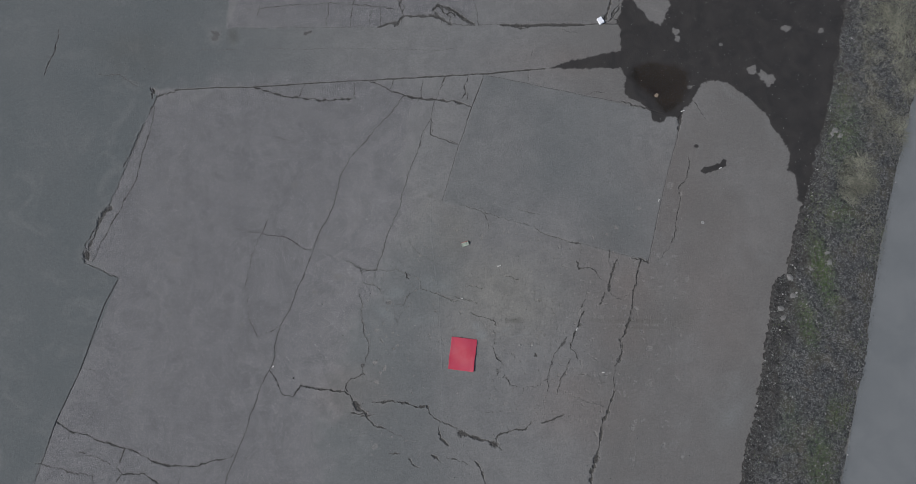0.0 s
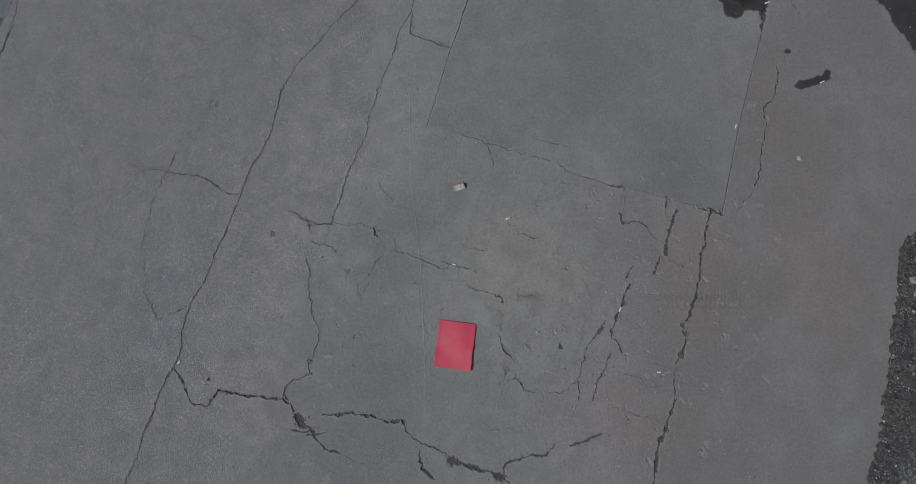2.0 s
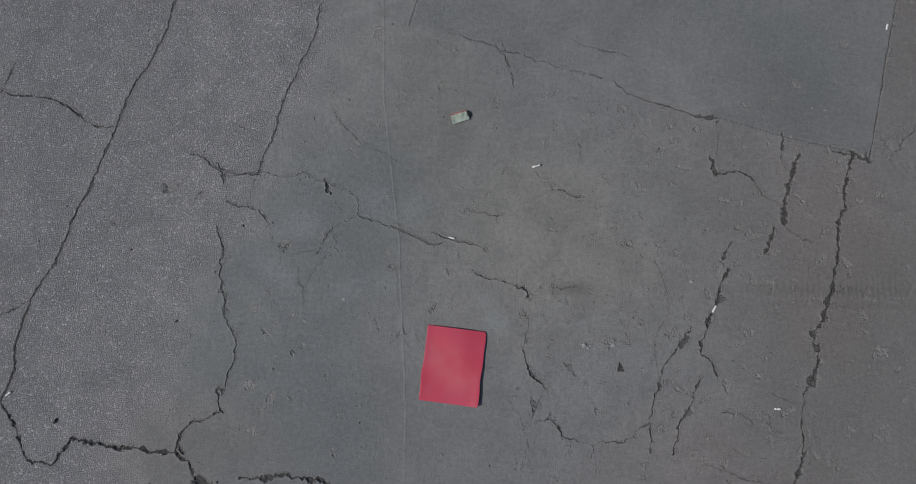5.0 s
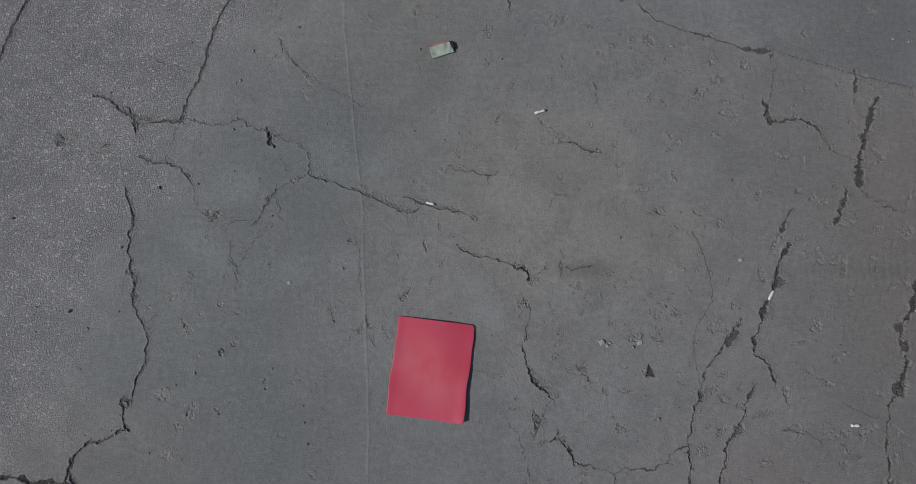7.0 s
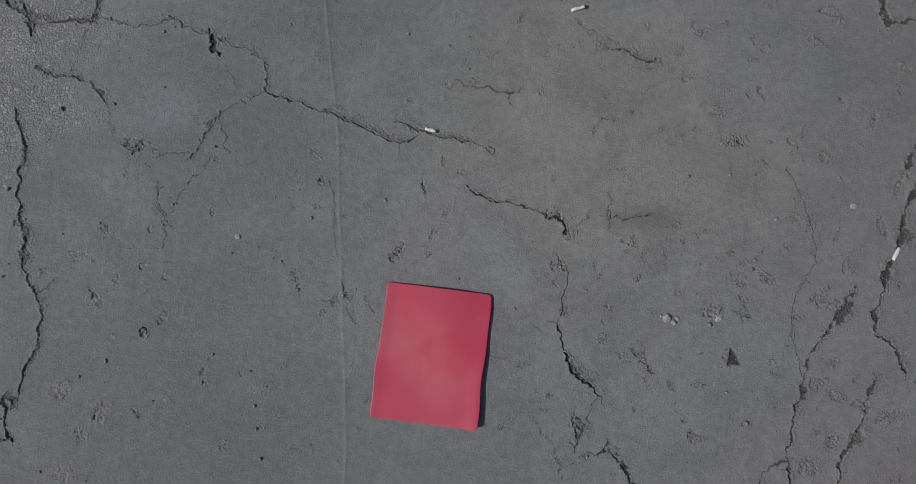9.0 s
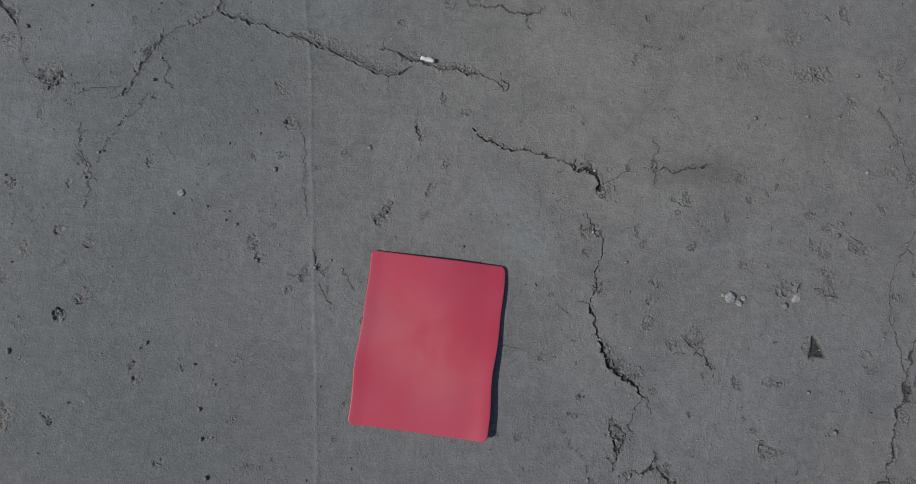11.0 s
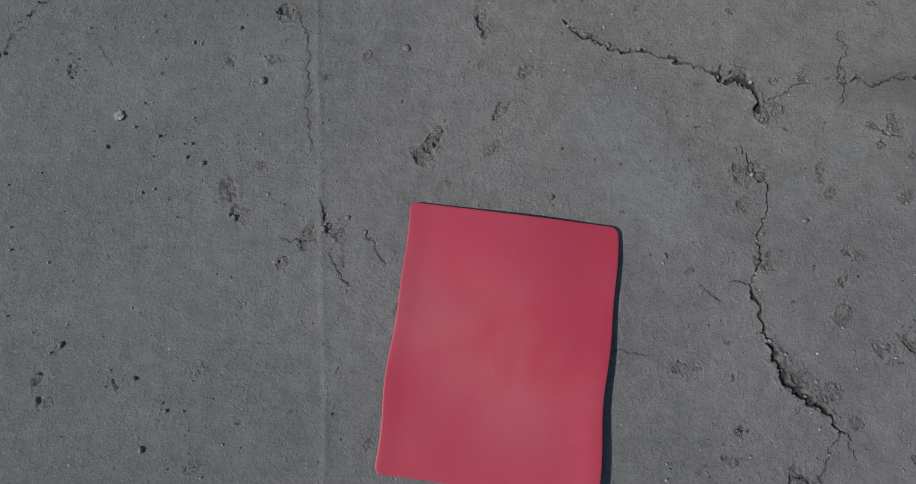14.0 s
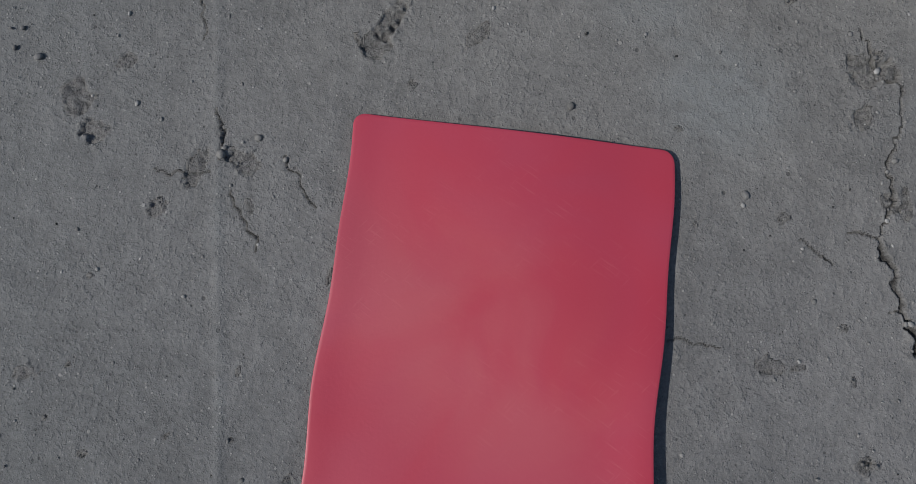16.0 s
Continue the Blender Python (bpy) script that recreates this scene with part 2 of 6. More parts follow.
def crack(route, width, depth, cell, straight=0.0, dark=0.7, rubble=0.4):
    """A crack along a route in metres: its width, depth and finest mesh cell in millimetres. Its line is broken up at random. dark, rubble: how much soil and broken stone lie in it."""
    p = np.array(route)
    target = 0.004 if cell < 1.5 else 0.006 if cell < 2 else 0.009 if cell < 4 else 0.018
    for _ in range(9):
        seg = np.diff(p, axis=0)
        length = np.hypot(seg[:, 0], seg[:, 1])
        if length.max() < target:
            break
        rows = [p[0]]
        for a, b, l in zip(p[:-1], p[1:], length):
            if l > target:
                side = np.array((-(b - a)[1], (b - a)[0]))
                rows.append((a + b) / 2 + side * np.clip(RNG.randn(), -1.6, 1.6) * (min(0.07, 0.007 / l) if l > 0.035 else 0.17) * (1 - straight))
            rows.append(b)
        p = np.array(rows)
    n = len(p)
    wide = np.interp(np.arange(n), np.linspace(0, n - 1, max(2, n // 3 + 1)), 0.30 + 0.45 * straight + 1.6 * (1 - 0.8 * straight) * RNG.rand(max(2, n // 3 + 1)) ** 1.8)
    taper = np.minimum(1, np.minimum(np.arange(n), np.arange(n)[::-1]) / 4 + 0.35)
    width *= 1.25 if cell > 4 else (0.75 if width < 4 else 0.92)
    CRACKS.append((p, wide * taper * width / 2000, depth / 1000, (1.25 if cell < 2 else cell) / 1000, straight, dark, rubble))
    # short splinters running off to the sides
    for _ in range(int(np.hypot(*np.diff(p, axis=0).T).sum() / (0.09 if cell < 4 else 0.13) * (1 - straight))):
        k = RNG.randint(0, n - 1)
        along = math.atan2(*(p[k + 1] - p[k])[::-1]) + RNG.choice((-1, 1)) * RNG.uniform(0.4, 1.2) + RNG.choice((0, math.pi))
        reach, q = RNG.uniform(0.4, 1.4) * (0.016 if cell < 4 else 0.04), [p[k]]
        for _ in range(5):
            along += RNG.uniform(-0.5, 0.5)
            q.append(q[-1] + reach / 5 * np.array((math.cos(along), math.sin(along))))
        CRACKS.append((np.array(q), np.linspace(0.45, 0.1, 6) * width / 2000, depth / 2500, (1.25 if cell < 2 else cell) / 1000, 0.3, dark * 0.8, rubble))


def pit(x, y, r, depth, stretch=1.0, turn=0.0):
    """A hole where the surface broke out: radius in metres, depth in millimetres."""
    PITS.append((x, y, r * 1.2 if r > 0.006 else r, depth / 1000, stretch, radians(turn)))


# areas of the ground
COARSE = [(-3.354, 2.934), (-2.490, 2.983), (-1.316, 3.057), (-0.642, 3.000), (-0.532, 2.862), (-0.606, 2.516), (-0.675, 1.972), (-0.795, 1.438), (-0.962, 1.044), (-1.207, 0.589), (-1.358, 0.270), (-1.436, -0.233), (-1.505, -0.604), (-1.567, -0.970), (-1.594, -1.568), (-4.634, -1.657), (-4.362, -0.754), (-3.800, 0.784), (-4.169, 0.936), (-4.227, 1.078), (-3.965, 1.641), (-3.571, 2.765)]
COARSE_TOP = [(-2.594, 4.339), (-2.681, 4.047), (-2.765, 3.708), (-0.996, 3.724), (-0.727, 3.848), (-0.352, 3.887), (0.023, 3.797), (0.124, 4.000), (0.019, 4.362)]
LEFT_LAYER = [(-4.678, -1.834), (-4.362, -0.754), (-4.139, -0.184), (-3.800, 0.784), (-4.183, 0.942), (-4.220, 1.078), (-4.105, 1.342), (-3.964, 1.628), (-3.693, 2.420), (-3.524, 2.870), (-3.584, 2.953), (-2.794, 3.615), (-2.725, 4.484), (-2.900, 9.000), (-9.000, 9.000), (-9.000, -6.000)]
BAND = [(-3.584, 2.953), (-2.490, 2.990), (-1.316, 3.078), (0.183, 3.175), (0.938, 3.245), (1.799, 3.478), (1.792, 3.784), (0.126, 3.763), (-0.996, 3.724), (-2.779, 3.708)]
PATCH = [(0.224, 3.161), (1.377, 2.928), (2.302, 2.714), (2.466, 2.647), (2.351, 2.202), (2.239, 1.798), (2.053, 1.013), (1.343, 1.195), (0.237, 1.554), (-0.243, 1.675), (-0.065, 2.316), (0.085, 2.784)]
WET = [(0.904, 3.238), (1.208, 3.332), (1.412, 3.383), (1.649, 3.442), (1.785, 3.478), (1.804, 3.692), (1.758, 3.798), (1.839, 4.051), (1.874, 4.378), (2.150, 5.000), (2.500, 5.900), (3.100, 6.600), (3.900, 6.900), (4.700, 6.300), (4.620, 4.402), (4.502, 3.680), (4.391, 3.045), (4.189, 2.017), (3.958, 1.482), (3.745, 1.745), (3.741, 2.013), (3.646, 2.079), (3.690, 2.269), (3.590, 2.500), (3.545, 2.520), (3.436, 2.725), (3.309, 2.862), (3.180, 2.965), (3.019, 3.103), (2.819, 3.143), (2.681, 3.044), (2.643, 2.925), (2.572, 2.820), (2.503, 2.765), (2.472, 2.640), (2.400, 2.681), (2.300, 2.659), (2.218, 2.610), (2.153, 2.644), (2.122, 2.747), (2.070, 2.795), (1.939, 2.870), (1.827, 2.952), (1.845, 3.162), (1.793, 3.246), (1.510, 3.250)]
ISLE = [(1.950, 4.124), (2.044, 4.306), (2.353, 4.309), (2.385, 4.056), (2.341, 3.947), (2.274, 3.767), (2.148, 3.859), (2.015, 3.987)]
SILT = [(1.936, 3.289), (2.119, 3.326), (2.422, 3.322), (2.573, 3.203), (2.580, 3.029), (2.507, 2.854), (2.403, 2.764), (2.302, 2.735), (2.205, 2.831), (2.108, 2.955), (1.977, 3.058), (1.899, 3.162)]
BLOTCH = [(2.663, 2.050), (2.711, 2.098), (2.810, 2.119), (2.891, 2.147), (2.933, 2.201), (2.965, 2.174), (2.962, 2.120), (2.908, 2.086), (2.821, 2.058), (2.727, 2.024)]
CHIP = [(0.791, 0.022), (0.806, 0.002), (0.817, -0.028), (0.799, -0.024), (0.782, -0.024)]
VERGE = [(4.600, 9.000), (4.483, 4.401), (4.366, 3.679), (4.223, 3.044), (4.078, 2.559), (3.947, 2.149), (3.817, 1.746), (3.690, 1.348), (3.583, 0.956), (3.455, 0.864), (3.375, 0.569), (3.349, 0.314), (3.269, -0.001), (3.198, -0.282), (3.138, -0.590), (3.062, -0.864), (2.973, -1.166), (2.873, -1.583), (1.620, -7.000), (2.750, -7.000), (3.990, -1.572), (4.160, -0.793), (4.320, -0.302), (4.506, 0.515), (4.698, 1.358), (4.880, 2.023), (5.106, 2.774), (5.456, 3.760), (5.684, 4.411), (5.900, 9.000)]

# long diagonal crack across the coarse asphalt
crack([(-0.694, 2.909), (-0.850, 2.686), (-1.032, 2.499), (-1.288, 2.169), (-1.394, 1.966), (-1.472, 1.592), (-1.601, 1.335), (-1.675, 1.100), (-1.759, 0.854), (-1.847, 0.643), (-1.900, 0.452), (-2.001, 0.279), (-2.053, 0.062), (-2.043, -0.044), (-2.091, -0.195), (-2.181, -0.360), (-2.212, -0.508), (-2.286, -0.677), (-2.335, -0.886), (-2.407, -1.068), (-2.489, -1.279), (-2.521, -1.488)], 11, 4, 2.5, 0.3, 0.45, 0.3)
# parallel crack
crack([(-0.338, 2.864), (-0.382, 2.656), (-0.485, 2.449), (-0.528, 2.230), (-0.642, 1.973), (-0.632, 1.954), (-0.706, 1.708), (-0.719, 1.604), (-0.785, 1.467), (-0.853, 1.280), (-0.894, 1.113), (-0.945, 0.964), (-0.970, 0.891)], 9, 4, 2.5, 0.3, 0.5, 0.4)
# left knotted crack
crack([(-1.150, 0.651), (-1.145, 0.618), (-1.129, 0.593), (-1.119, 0.561), (-1.108, 0.520), (-1.111, 0.488), (-1.117, 0.455), (-1.117, 0.423), (-1.117, 0.391), (-1.102, 0.368), (-1.102, 0.336), (-1.079, 0.297), (-1.086, 0.275), (-1.085, 0.234), (-1.082, 0.203), (-1.067, 0.173), (-1.046, 0.150), (-1.031, 0.120), (-1.022, 0.089), (-1.022, 0.059), (-1.022, 0.029), (-1.024, -0.001), (-1.034, -0.027), (-1.047, -0.046), (-1.054, -0.068), (-1.057, -0.098), (-1.060, -0.120)], 8.1, 4.5, 1.6, 0.3, 0.41, 0.8)
crack([(-1.119, 0.561), (-1.108, 0.520), (-1.111, 0.488), (-1.117, 0.455)], 14.3, 2.2, 1.6, 0, 0.16, 0.9)
crack([(-1.107, 0.356), (-1.098, 0.331), (-1.086, 0.300), (-1.087, 0.258), (-1.080, 0.219)], 19.0, 3.0, 1.6, 0, 0.28, 0.9)
crack([(-1.046, 0.150), (-1.020, 0.124), (-1.018, 0.089)], 19.0, 2.6, 1.6, 0, 0.23, 0.9)
crack([(-1.046, 0.147), (-1.027, 0.146), (-1.013, 0.158), (-1.000, 0.177)], 6.7, 3.0, 1.6, 0, 0.32, 0.7)
crack([(-1.062, -0.134), (-1.098, -0.132), (-1.088, -0.153), (-1.090, -0.179), (-1.083, -0.210), (-1.077, -0.231), (-1.103, -0.240), (-1.128, -0.257), (-1.153, -0.271), (-1.197, -0.275), (-1.222, -0.297), (-1.246, -0.323), (-1.260, -0.355), (-1.252, -0.397), (-1.232, -0.424)], 8.6, 5.2, 1.6, 0.2, 0.49, 0.7)
crack([(-1.099, -0.127), (-1.086, -0.114), (-1.070, -0.149), (-1.088, -0.153)], 11.4, 3.0, 1.6, 0, 0.32, 0.9)
crack([(-1.080, -0.225), (-1.063, -0.239)], 16, 10, 1.6, 0, 0.9, 0.5)
crack([(-1.305, 1.001), (-1.262, 0.990), (-1.220, 0.966), (-1.194, 0.942), (-1.153, 0.926), (-1.137, 0.907), (-1.124, 0.854)], 9.5, 4.5, 1.6, 0.2, 0.41, 0.7)
crack([(-1.153, 0.921), (-1.109, 0.907), (-1.061, 0.893), (-1.010, 0.904), (-0.957, 0.910), (-0.902, 0.901), (-0.837, 0.883), (-0.779, 0.894), (-0.733, 0.909), (-0.696, 0.885), (-0.660, 0.867)], 6.7, 3.0, 1.6, 0.2, 0.32, 0.8)
crack([(-0.634, 0.880), (-0.627, 0.859), (-0.620, 0.837), (-0.610, 0.817), (-0.603, 0.801)], 13, 12, 1.25, 0, 0.95, 0.4)
crack([(-0.658, 0.879), (-0.608, 0.860), (-0.574, 0.833), (-0.533, 0.830), (-0.500, 0.810), (-0.478, 0.792), (-0.469, 0.755), (-0.469, 0.712), (-0.466, 0.696)], 7.6, 2.2, 1.6, 0.2, 0.28, 0.9)
crack([(-1.107, 0.757), (-1.082, 0.749), (-1.050, 0.739), (-1.002, 0.740), (-0.968, 0.724), (-0.934, 0.704), (-0.913, 0.691), (-0.904, 0.663)], 9.5, 3.7, 1.6, 0.2, 0.41, 0.8)
crack([(-0.904, 0.663), (-0.894, 0.605), (-0.875, 0.565), (-0.841, 0.544), (-0.809, 0.531)], 3.8, 1.7, 1.6, 0, 0.32, 0.8)
crack([(-1.168, 0.956), (-1.149, 0.932), (-1.131, 0.896), (-1.125, 0.853)], 8.6, 4.5, 1.6, 0.2, 0.41, 0.8)
crack([(-1.149, 0.932), (-1.099, 0.914), (-1.056, 0.892), (-1.009, 0.902), (-0.960, 0.898)], 4.8, 2.2, 1.6, 0.2, 0.32, 0.8)
crack([(-0.946, 0.960), (-0.943, 0.926), (-0.959, 0.891)], 3.8, 2.2, 1.6, 0, 0.32, 0.8)
# central crack
crack([(-0.317, 0.653), (-0.270, 0.635), (-0.236, 0.620), (-0.190, 0.598), (-0.155, 0.582), (-0.126, 0.568), (-0.098, 0.561), (-0.075, 0.565), (-0.055, 0.576), (-0.044, 0.586)], 4, 6, 1.25, 0.5, 0.7, 0.5)
crack([(-0.311, 0.656), (-0.269, 0.642), (-0.232, 0.628), (-0.188, 0.608), (-0.153, 0.591), (-0.123, 0.576), (-0.096, 0.570), (-0.076, 0.572)], 13, 1.8, 1.25, 0.5, 0.12, 1.0)
crack([(-0.467, 0.702), (-0.445, 0.691), (-0.396, 0.677), (-0.331, 0.656), (-0.290, 0.640)], 5, 6, 1.25, 0.3, 0.7, 0.6)
crack([(-0.117, 0.621), (-0.088, 0.619), (-0.065, 0.606), (-0.036, 0.596), (-0.008, 0.586), (0.037, 0.578), (0.088, 0.569), (0.117, 0.560), (0.139, 0.553), (0.148, 0.542), (0.151, 0.531)], 4, 4, 1.25, 0.2, 0.6, 0.6)
crack([(-0.077, 0.612), (-0.037, 0.598), (-0.006, 0.589), (0.037, 0.582), (0.092, 0.572)], 10, 1.5, 1.25, 0.4, 0.12, 1.0)
crack([(0.147, 0.561), (0.162, 0.551), (0.163, 0.542), (0.151, 0.531)], 3, 4, 1.25, 0, 0.7, 0.5)
crack([(-0.098, 0.564), (-0.096, 0.546), (-0.095, 0.523)], 1.5, 1, 1.25, 0.3, 0.3, 0.5)
# short crack above the mat
crack([(0.087, 0.449), (0.100, 0.432), (0.115, 0.420), (0.134, 0.417), (0.150, 0.407), (0.184, 0.402), (0.217, 0.397), (0.245, 0.388), (0.267, 0.379), (0.294, 0.372)], 4, 5, 1.25, 0.2, 0.7, 0.6)
crack([(0.292, 0.373), (0.305, 0.379), (0.309, 0.384)], 4, 4, 1.25, 0, 0.7, 0.5)
crack([(0.298, 0.370), (0.314, 0.358), (0.327, 0.365), (0.341, 0.358), (0.352, 0.343), (0.357, 0.330), (0.359, 0.314)], 7, 7, 1.25, 0.1, 0.8, 0.6)
crack([(0.365, 0.323), (0.380, 0.339), (0.399, 0.351), (0.427, 0.357)], 2, 2, 1.25, 0, 0.4, 0.7)
# crack beside the mat
crack([(0.329, 0.265), (0.336, 0.253), (0.338, 0.238), (0.346, 0.221), (0.360, 0.216), (0.363, 0.208), (0.361, 0.200)], 2.5, 3, 1.25, 0, 0.6, 0.7)
crack([(0.361, 0.200), (0.361, 0.185), (0.358, 0.172), (0.344, 0.140), (0.347, 0.124), (0.348, 0.110), (0.339, 0.096), (0.335, 0.088), (0.332, 0.076)], 2.5, 4, 1.25, 0.1, 0.6, 0.7)
crack([(0.332, 0.076), (0.337, 0.060), (0.342, 0.043), (0.347, 0.024), (0.355, 0.001), (0.361, -0.014)], 4, 8, 1.25, 0.1, 0.8, 0.6)
crack([(0.351, 0.012), (0.358, -0.005), (0.365, -0.024), (0.366, -0.040), (0.376, -0.050), (0.389, -0.057), (0.401, -0.068), (0.417, -0.078), (0.427, -0.089), (0.437, -0.105)], 8, 9, 1.25, 0, 0.85, 0.6)
crack([(0.369, -0.019), (0.379, -0.034), (0.389, -0.045)], 16, 2, 1.25, 0, 0.15, 1.0)
crack([(0.436, -0.106), (0.447, -0.109)], 6, 5, 1.25, 0, 0.7, 0.6)
crack([(0.435, -0.108), (0.423, -0.126), (0.414, -0.146), (0.406, -0.163)], 2, 3, 1.25, 0, 0.5, 0.6)
crack([(0.447, -0.110), (0.445, -0.125), (0.453, -0.142)], 2, 3, 1.25, 0, 0.5, 0.6)
crack([(0.367, -0.166), (0.371, -0.186), (0.378, -0.201), (0.381, -0.218), (0.377, -0.235), (0.373, -0.255)], 4, 6, 1.25, 0, 0.75, 0.6)
crack([(0.367, -0.166), (0.387, -0.168), (0.399, -0.181), (0.392, -0.201), (0.381, -0.218)], 4, 4, 1.25, 0, 0.7, 0.8)
crack([(0.379, -0.173), (0.387, -0.186), (0.383, -0.206)], 16, 1.6, 1.25, 0, 0.1, 0.9)
crack([(0.451, -0.244), (0.481, -0.266), (0.500, -0.287), (0.514, -0.309), (0.517, -0.337)], 9, 9, 1.25, 0, 0.9, 0.6)
crack([(0.410, -0.252), (0.428, -0.256), (0.451, -0.247), (0.459, -0.230), (0.456, -0.212)], 4, 4, 1.25, 0, 0.6, 0.8)
crack([(0.332, 0.076), (0.322, 0.080), (0.312, 0.083), (0.305, 0.082)], 1.6, 2, 1.25, 0, 0.5, 0.6)
crack([(0.264, 0.077), (0.272, 0.070), (0.279, 0.062), (0.289, 0.055)], 1.3, 1.2, 1.25, 0, 0.35, 0.6)
crack([(0.148, -0.011), (0.167, -0.013), (0.180, -0.015), (0.191, -0.016)], 1.5, 1.2, 1.25, 0, 0.35, 0.6)
# crack with the cigarette end
crack([(1.352, 0.602), (1.327, 0.569), (1.311, 0.535), (1.295, 0.497)], 11, 6, 1.6, 0, 0.6, 0.7)
crack([(1.336, 0.474), (1.316, 0.446), (1.291, 0.411), (1.280, 0.376), (1.282, 0.329), (1.262, 0.306), (1.246, 0.264), (1.224, 0.236), (1.215, 0.191), (1.197, 0.145), (1.183, 0.100), (1.177, 0.066)], 13, 9, 1.6, 0.1, 0.65, 0.8)
crack([(1.311, 0.434), (1.296, 0.415)], 30, 5, 1.6, 0, 0.4, 1.0)
crack([(1.280, 0.341), (1.294, 0.323)], 26, 5, 1.6, 0, 0.4, 1.0)
crack([(1.217, 0.225), (1.225, 0.202)], 22, 5, 1.6, 0, 0.4, 1.0)
crack([(1.177, 0.066), (1.204, 0.044), (1.237, 0.011), (1.246, -0.023), (1.249, -0.056)], 9, 7, 1.6, 0.1, 0.6, 0.8)
crack([(1.247, -0.012), (1.239, -0.030)], 20, 5, 1.6, 0, 0.4, 1.0)
crack([(1.141, 0.190), (1.111, 0.144), (1.087, 0.116), (1.063, 0.087), (1.031, 0.042), (1.000, -0.004), (0.982, -0.048), (0.974, -0.093), (0.957, -0.137), (0.939, -0.192), (0.926, -0.246), (0.930, -0.322), (0.934, -0.407)], 7, 6, 1.6, 0.1, 0.6, 0.8)
crack([(1.104, 0.139), (1.120, 0.135), (1.079, 0.098)], 20, 5, 1.6, 0, 0.5, 1.0)
crack([(0.981, -0.081), (0.974, -0.108)], 22, 6, 1.6, 0, 0.5, 1.0)
crack([(1.190, -0.043), (1.164, -0.079), (1.140, -0.113), (1.129, -0.157), (1.113, -0.201), (1.089, -0.229), (1.065, -0.267), (1.052, -0.321), (1.041, -0.364), (1.031, -0.407)], 9, 7, 1.6, 0.1, 0.6, 0.8)
crack([(1.106, -0.201), (1.115, -0.223)], 22, 4, 1.6, 0, 0.3, 1.0)
crack([(0.971, 0.511), (0.999, 0.441), (1.020, 0.372), (1.034, 0.291), (1.034, 0.245), (1.003, 0.215), (0.974, 0.165), (0.958, 0.097), (0.962, 0.029), (0.972, -0.026), (0.980, -0.055)], 2.5, 3, 1.6, 0.2, 0.6, 0.5)
crack([(1.625, 1.148), (1.627, 1.105), (1.621, 1.055)], 15, 7, 1.6, 0, 0.6, 0.8)
crack([(1.619, 1.055), (1.611, 1.010), (1.633, 0.968), (1.668, 0.949)], 4, 4, 1.6, 0.2, 0.5, 0.7)
crack([(1.701, 1.044), (1.683, 0.994), (1.670, 0.944), (1.647, 0.895), (1.637, 0.846), (1.621, 0.797), (1.613, 0.736), (1.607, 0.688)], 17, 9, 1.6, 0.1, 0.6, 0.8)
crack([(1.640, 0.863), (1.633, 0.833)], 34, 8, 1.6, 0, 0.5, 1.0)
crack([(1.616, 0.784), (1.615, 0.736), (1.607, 0.693)], 32, 9, 1.6, 0, 0.6, 0.9)
crack([(1.607, 0.688), (1.655, 0.645), (1.686, 0.622), (1.751, 0.599)], 5, 4, 1.6, 0.1, 0.5, 0.7)
crack([(1.561, 0.680), (1.546, 0.627), (1.531, 0.579), (1.510, 0.538)], 14, 8, 1.6, 0.1, 0.6, 0.8)
crack([(1.258, 1.029), (1.276, 0.994), (1.265, 0.959), (1.288, 0.940), (1.341, 0.944), (1.390, 0.952), (1.425, 0.940), (1.460, 0.914), (1.482, 0.880), (1.504, 0.843), (1.527, 0.824)], 11, 7, 1.6, 0.1, 0.6, 0.8)
crack([(1.265, 0.969), (1.293, 0.938)], 24, 5, 1.6, 0, 0.4, 1.0)
crack([(1.527, 0.824), (1.555, 0.810), (1.597, 0.794)], 3, 3, 1.6, 0.1, 0.5, 0.7)
crack([(1.312, 1.225), (1.295, 1.192), (1.299, 1.169)], 6, 4, 1.6, 0, 0.5, 0.8)
crack([(1.310, 1.155), (1.298, 1.087), (1.291, 1.049), (1.272, 1.009)], 4, 3, 1.6, 0, 0.5, 0.8)
# long crack below the patch corner
crack([(1.978, 1.062), (1.967, 1.024), (1.954, 0.974), (1.931, 0.900), (1.918, 0.838), (1.923, 0.777), (1.897, 0.753), (1.881, 0.704), (1.876, 0.644), (1.873, 0.572), (1.865, 0.525), (1.849, 0.484), (1.834, 0.442), (1.833, 0.372), (1.802, 0.325), (1.789, 0.279), (1.783, 0.233), (1.757, 0.198), (1.734, 0.175)], 17, 10, 1.6, 0.1, 0.65, 0.8)
crack([(1.802, 0.325), (1.789, 0.279), (1.781, 0.233)], 30, 8, 1.6, 0, 0.5, 1.0)
crack([(1.730, 0.184), (1.719, 0.152), (1.716, 0.118), (1.733, 0.093), (1.741, 0.080)], 12, 6, 1.6, 0, 0.5, 0.9)
crack([(1.752, 0.130), (1.741, 0.073), (1.736, 0.017), (1.717, -0.028), (1.691, -0.073), (1.665, -0.107), (1.659, -0.129)], 11, 9, 1.6, 0, 0.7, 0.8)
crack([(1.730, 0.184), (1.723, 0.147)], 30, 7, 1.6, 0, 0.5, 1.0)
crack([(1.714, -0.037), (1.688, -0.073)], 26, 7, 1.6, 0, 0.5, 1.0)
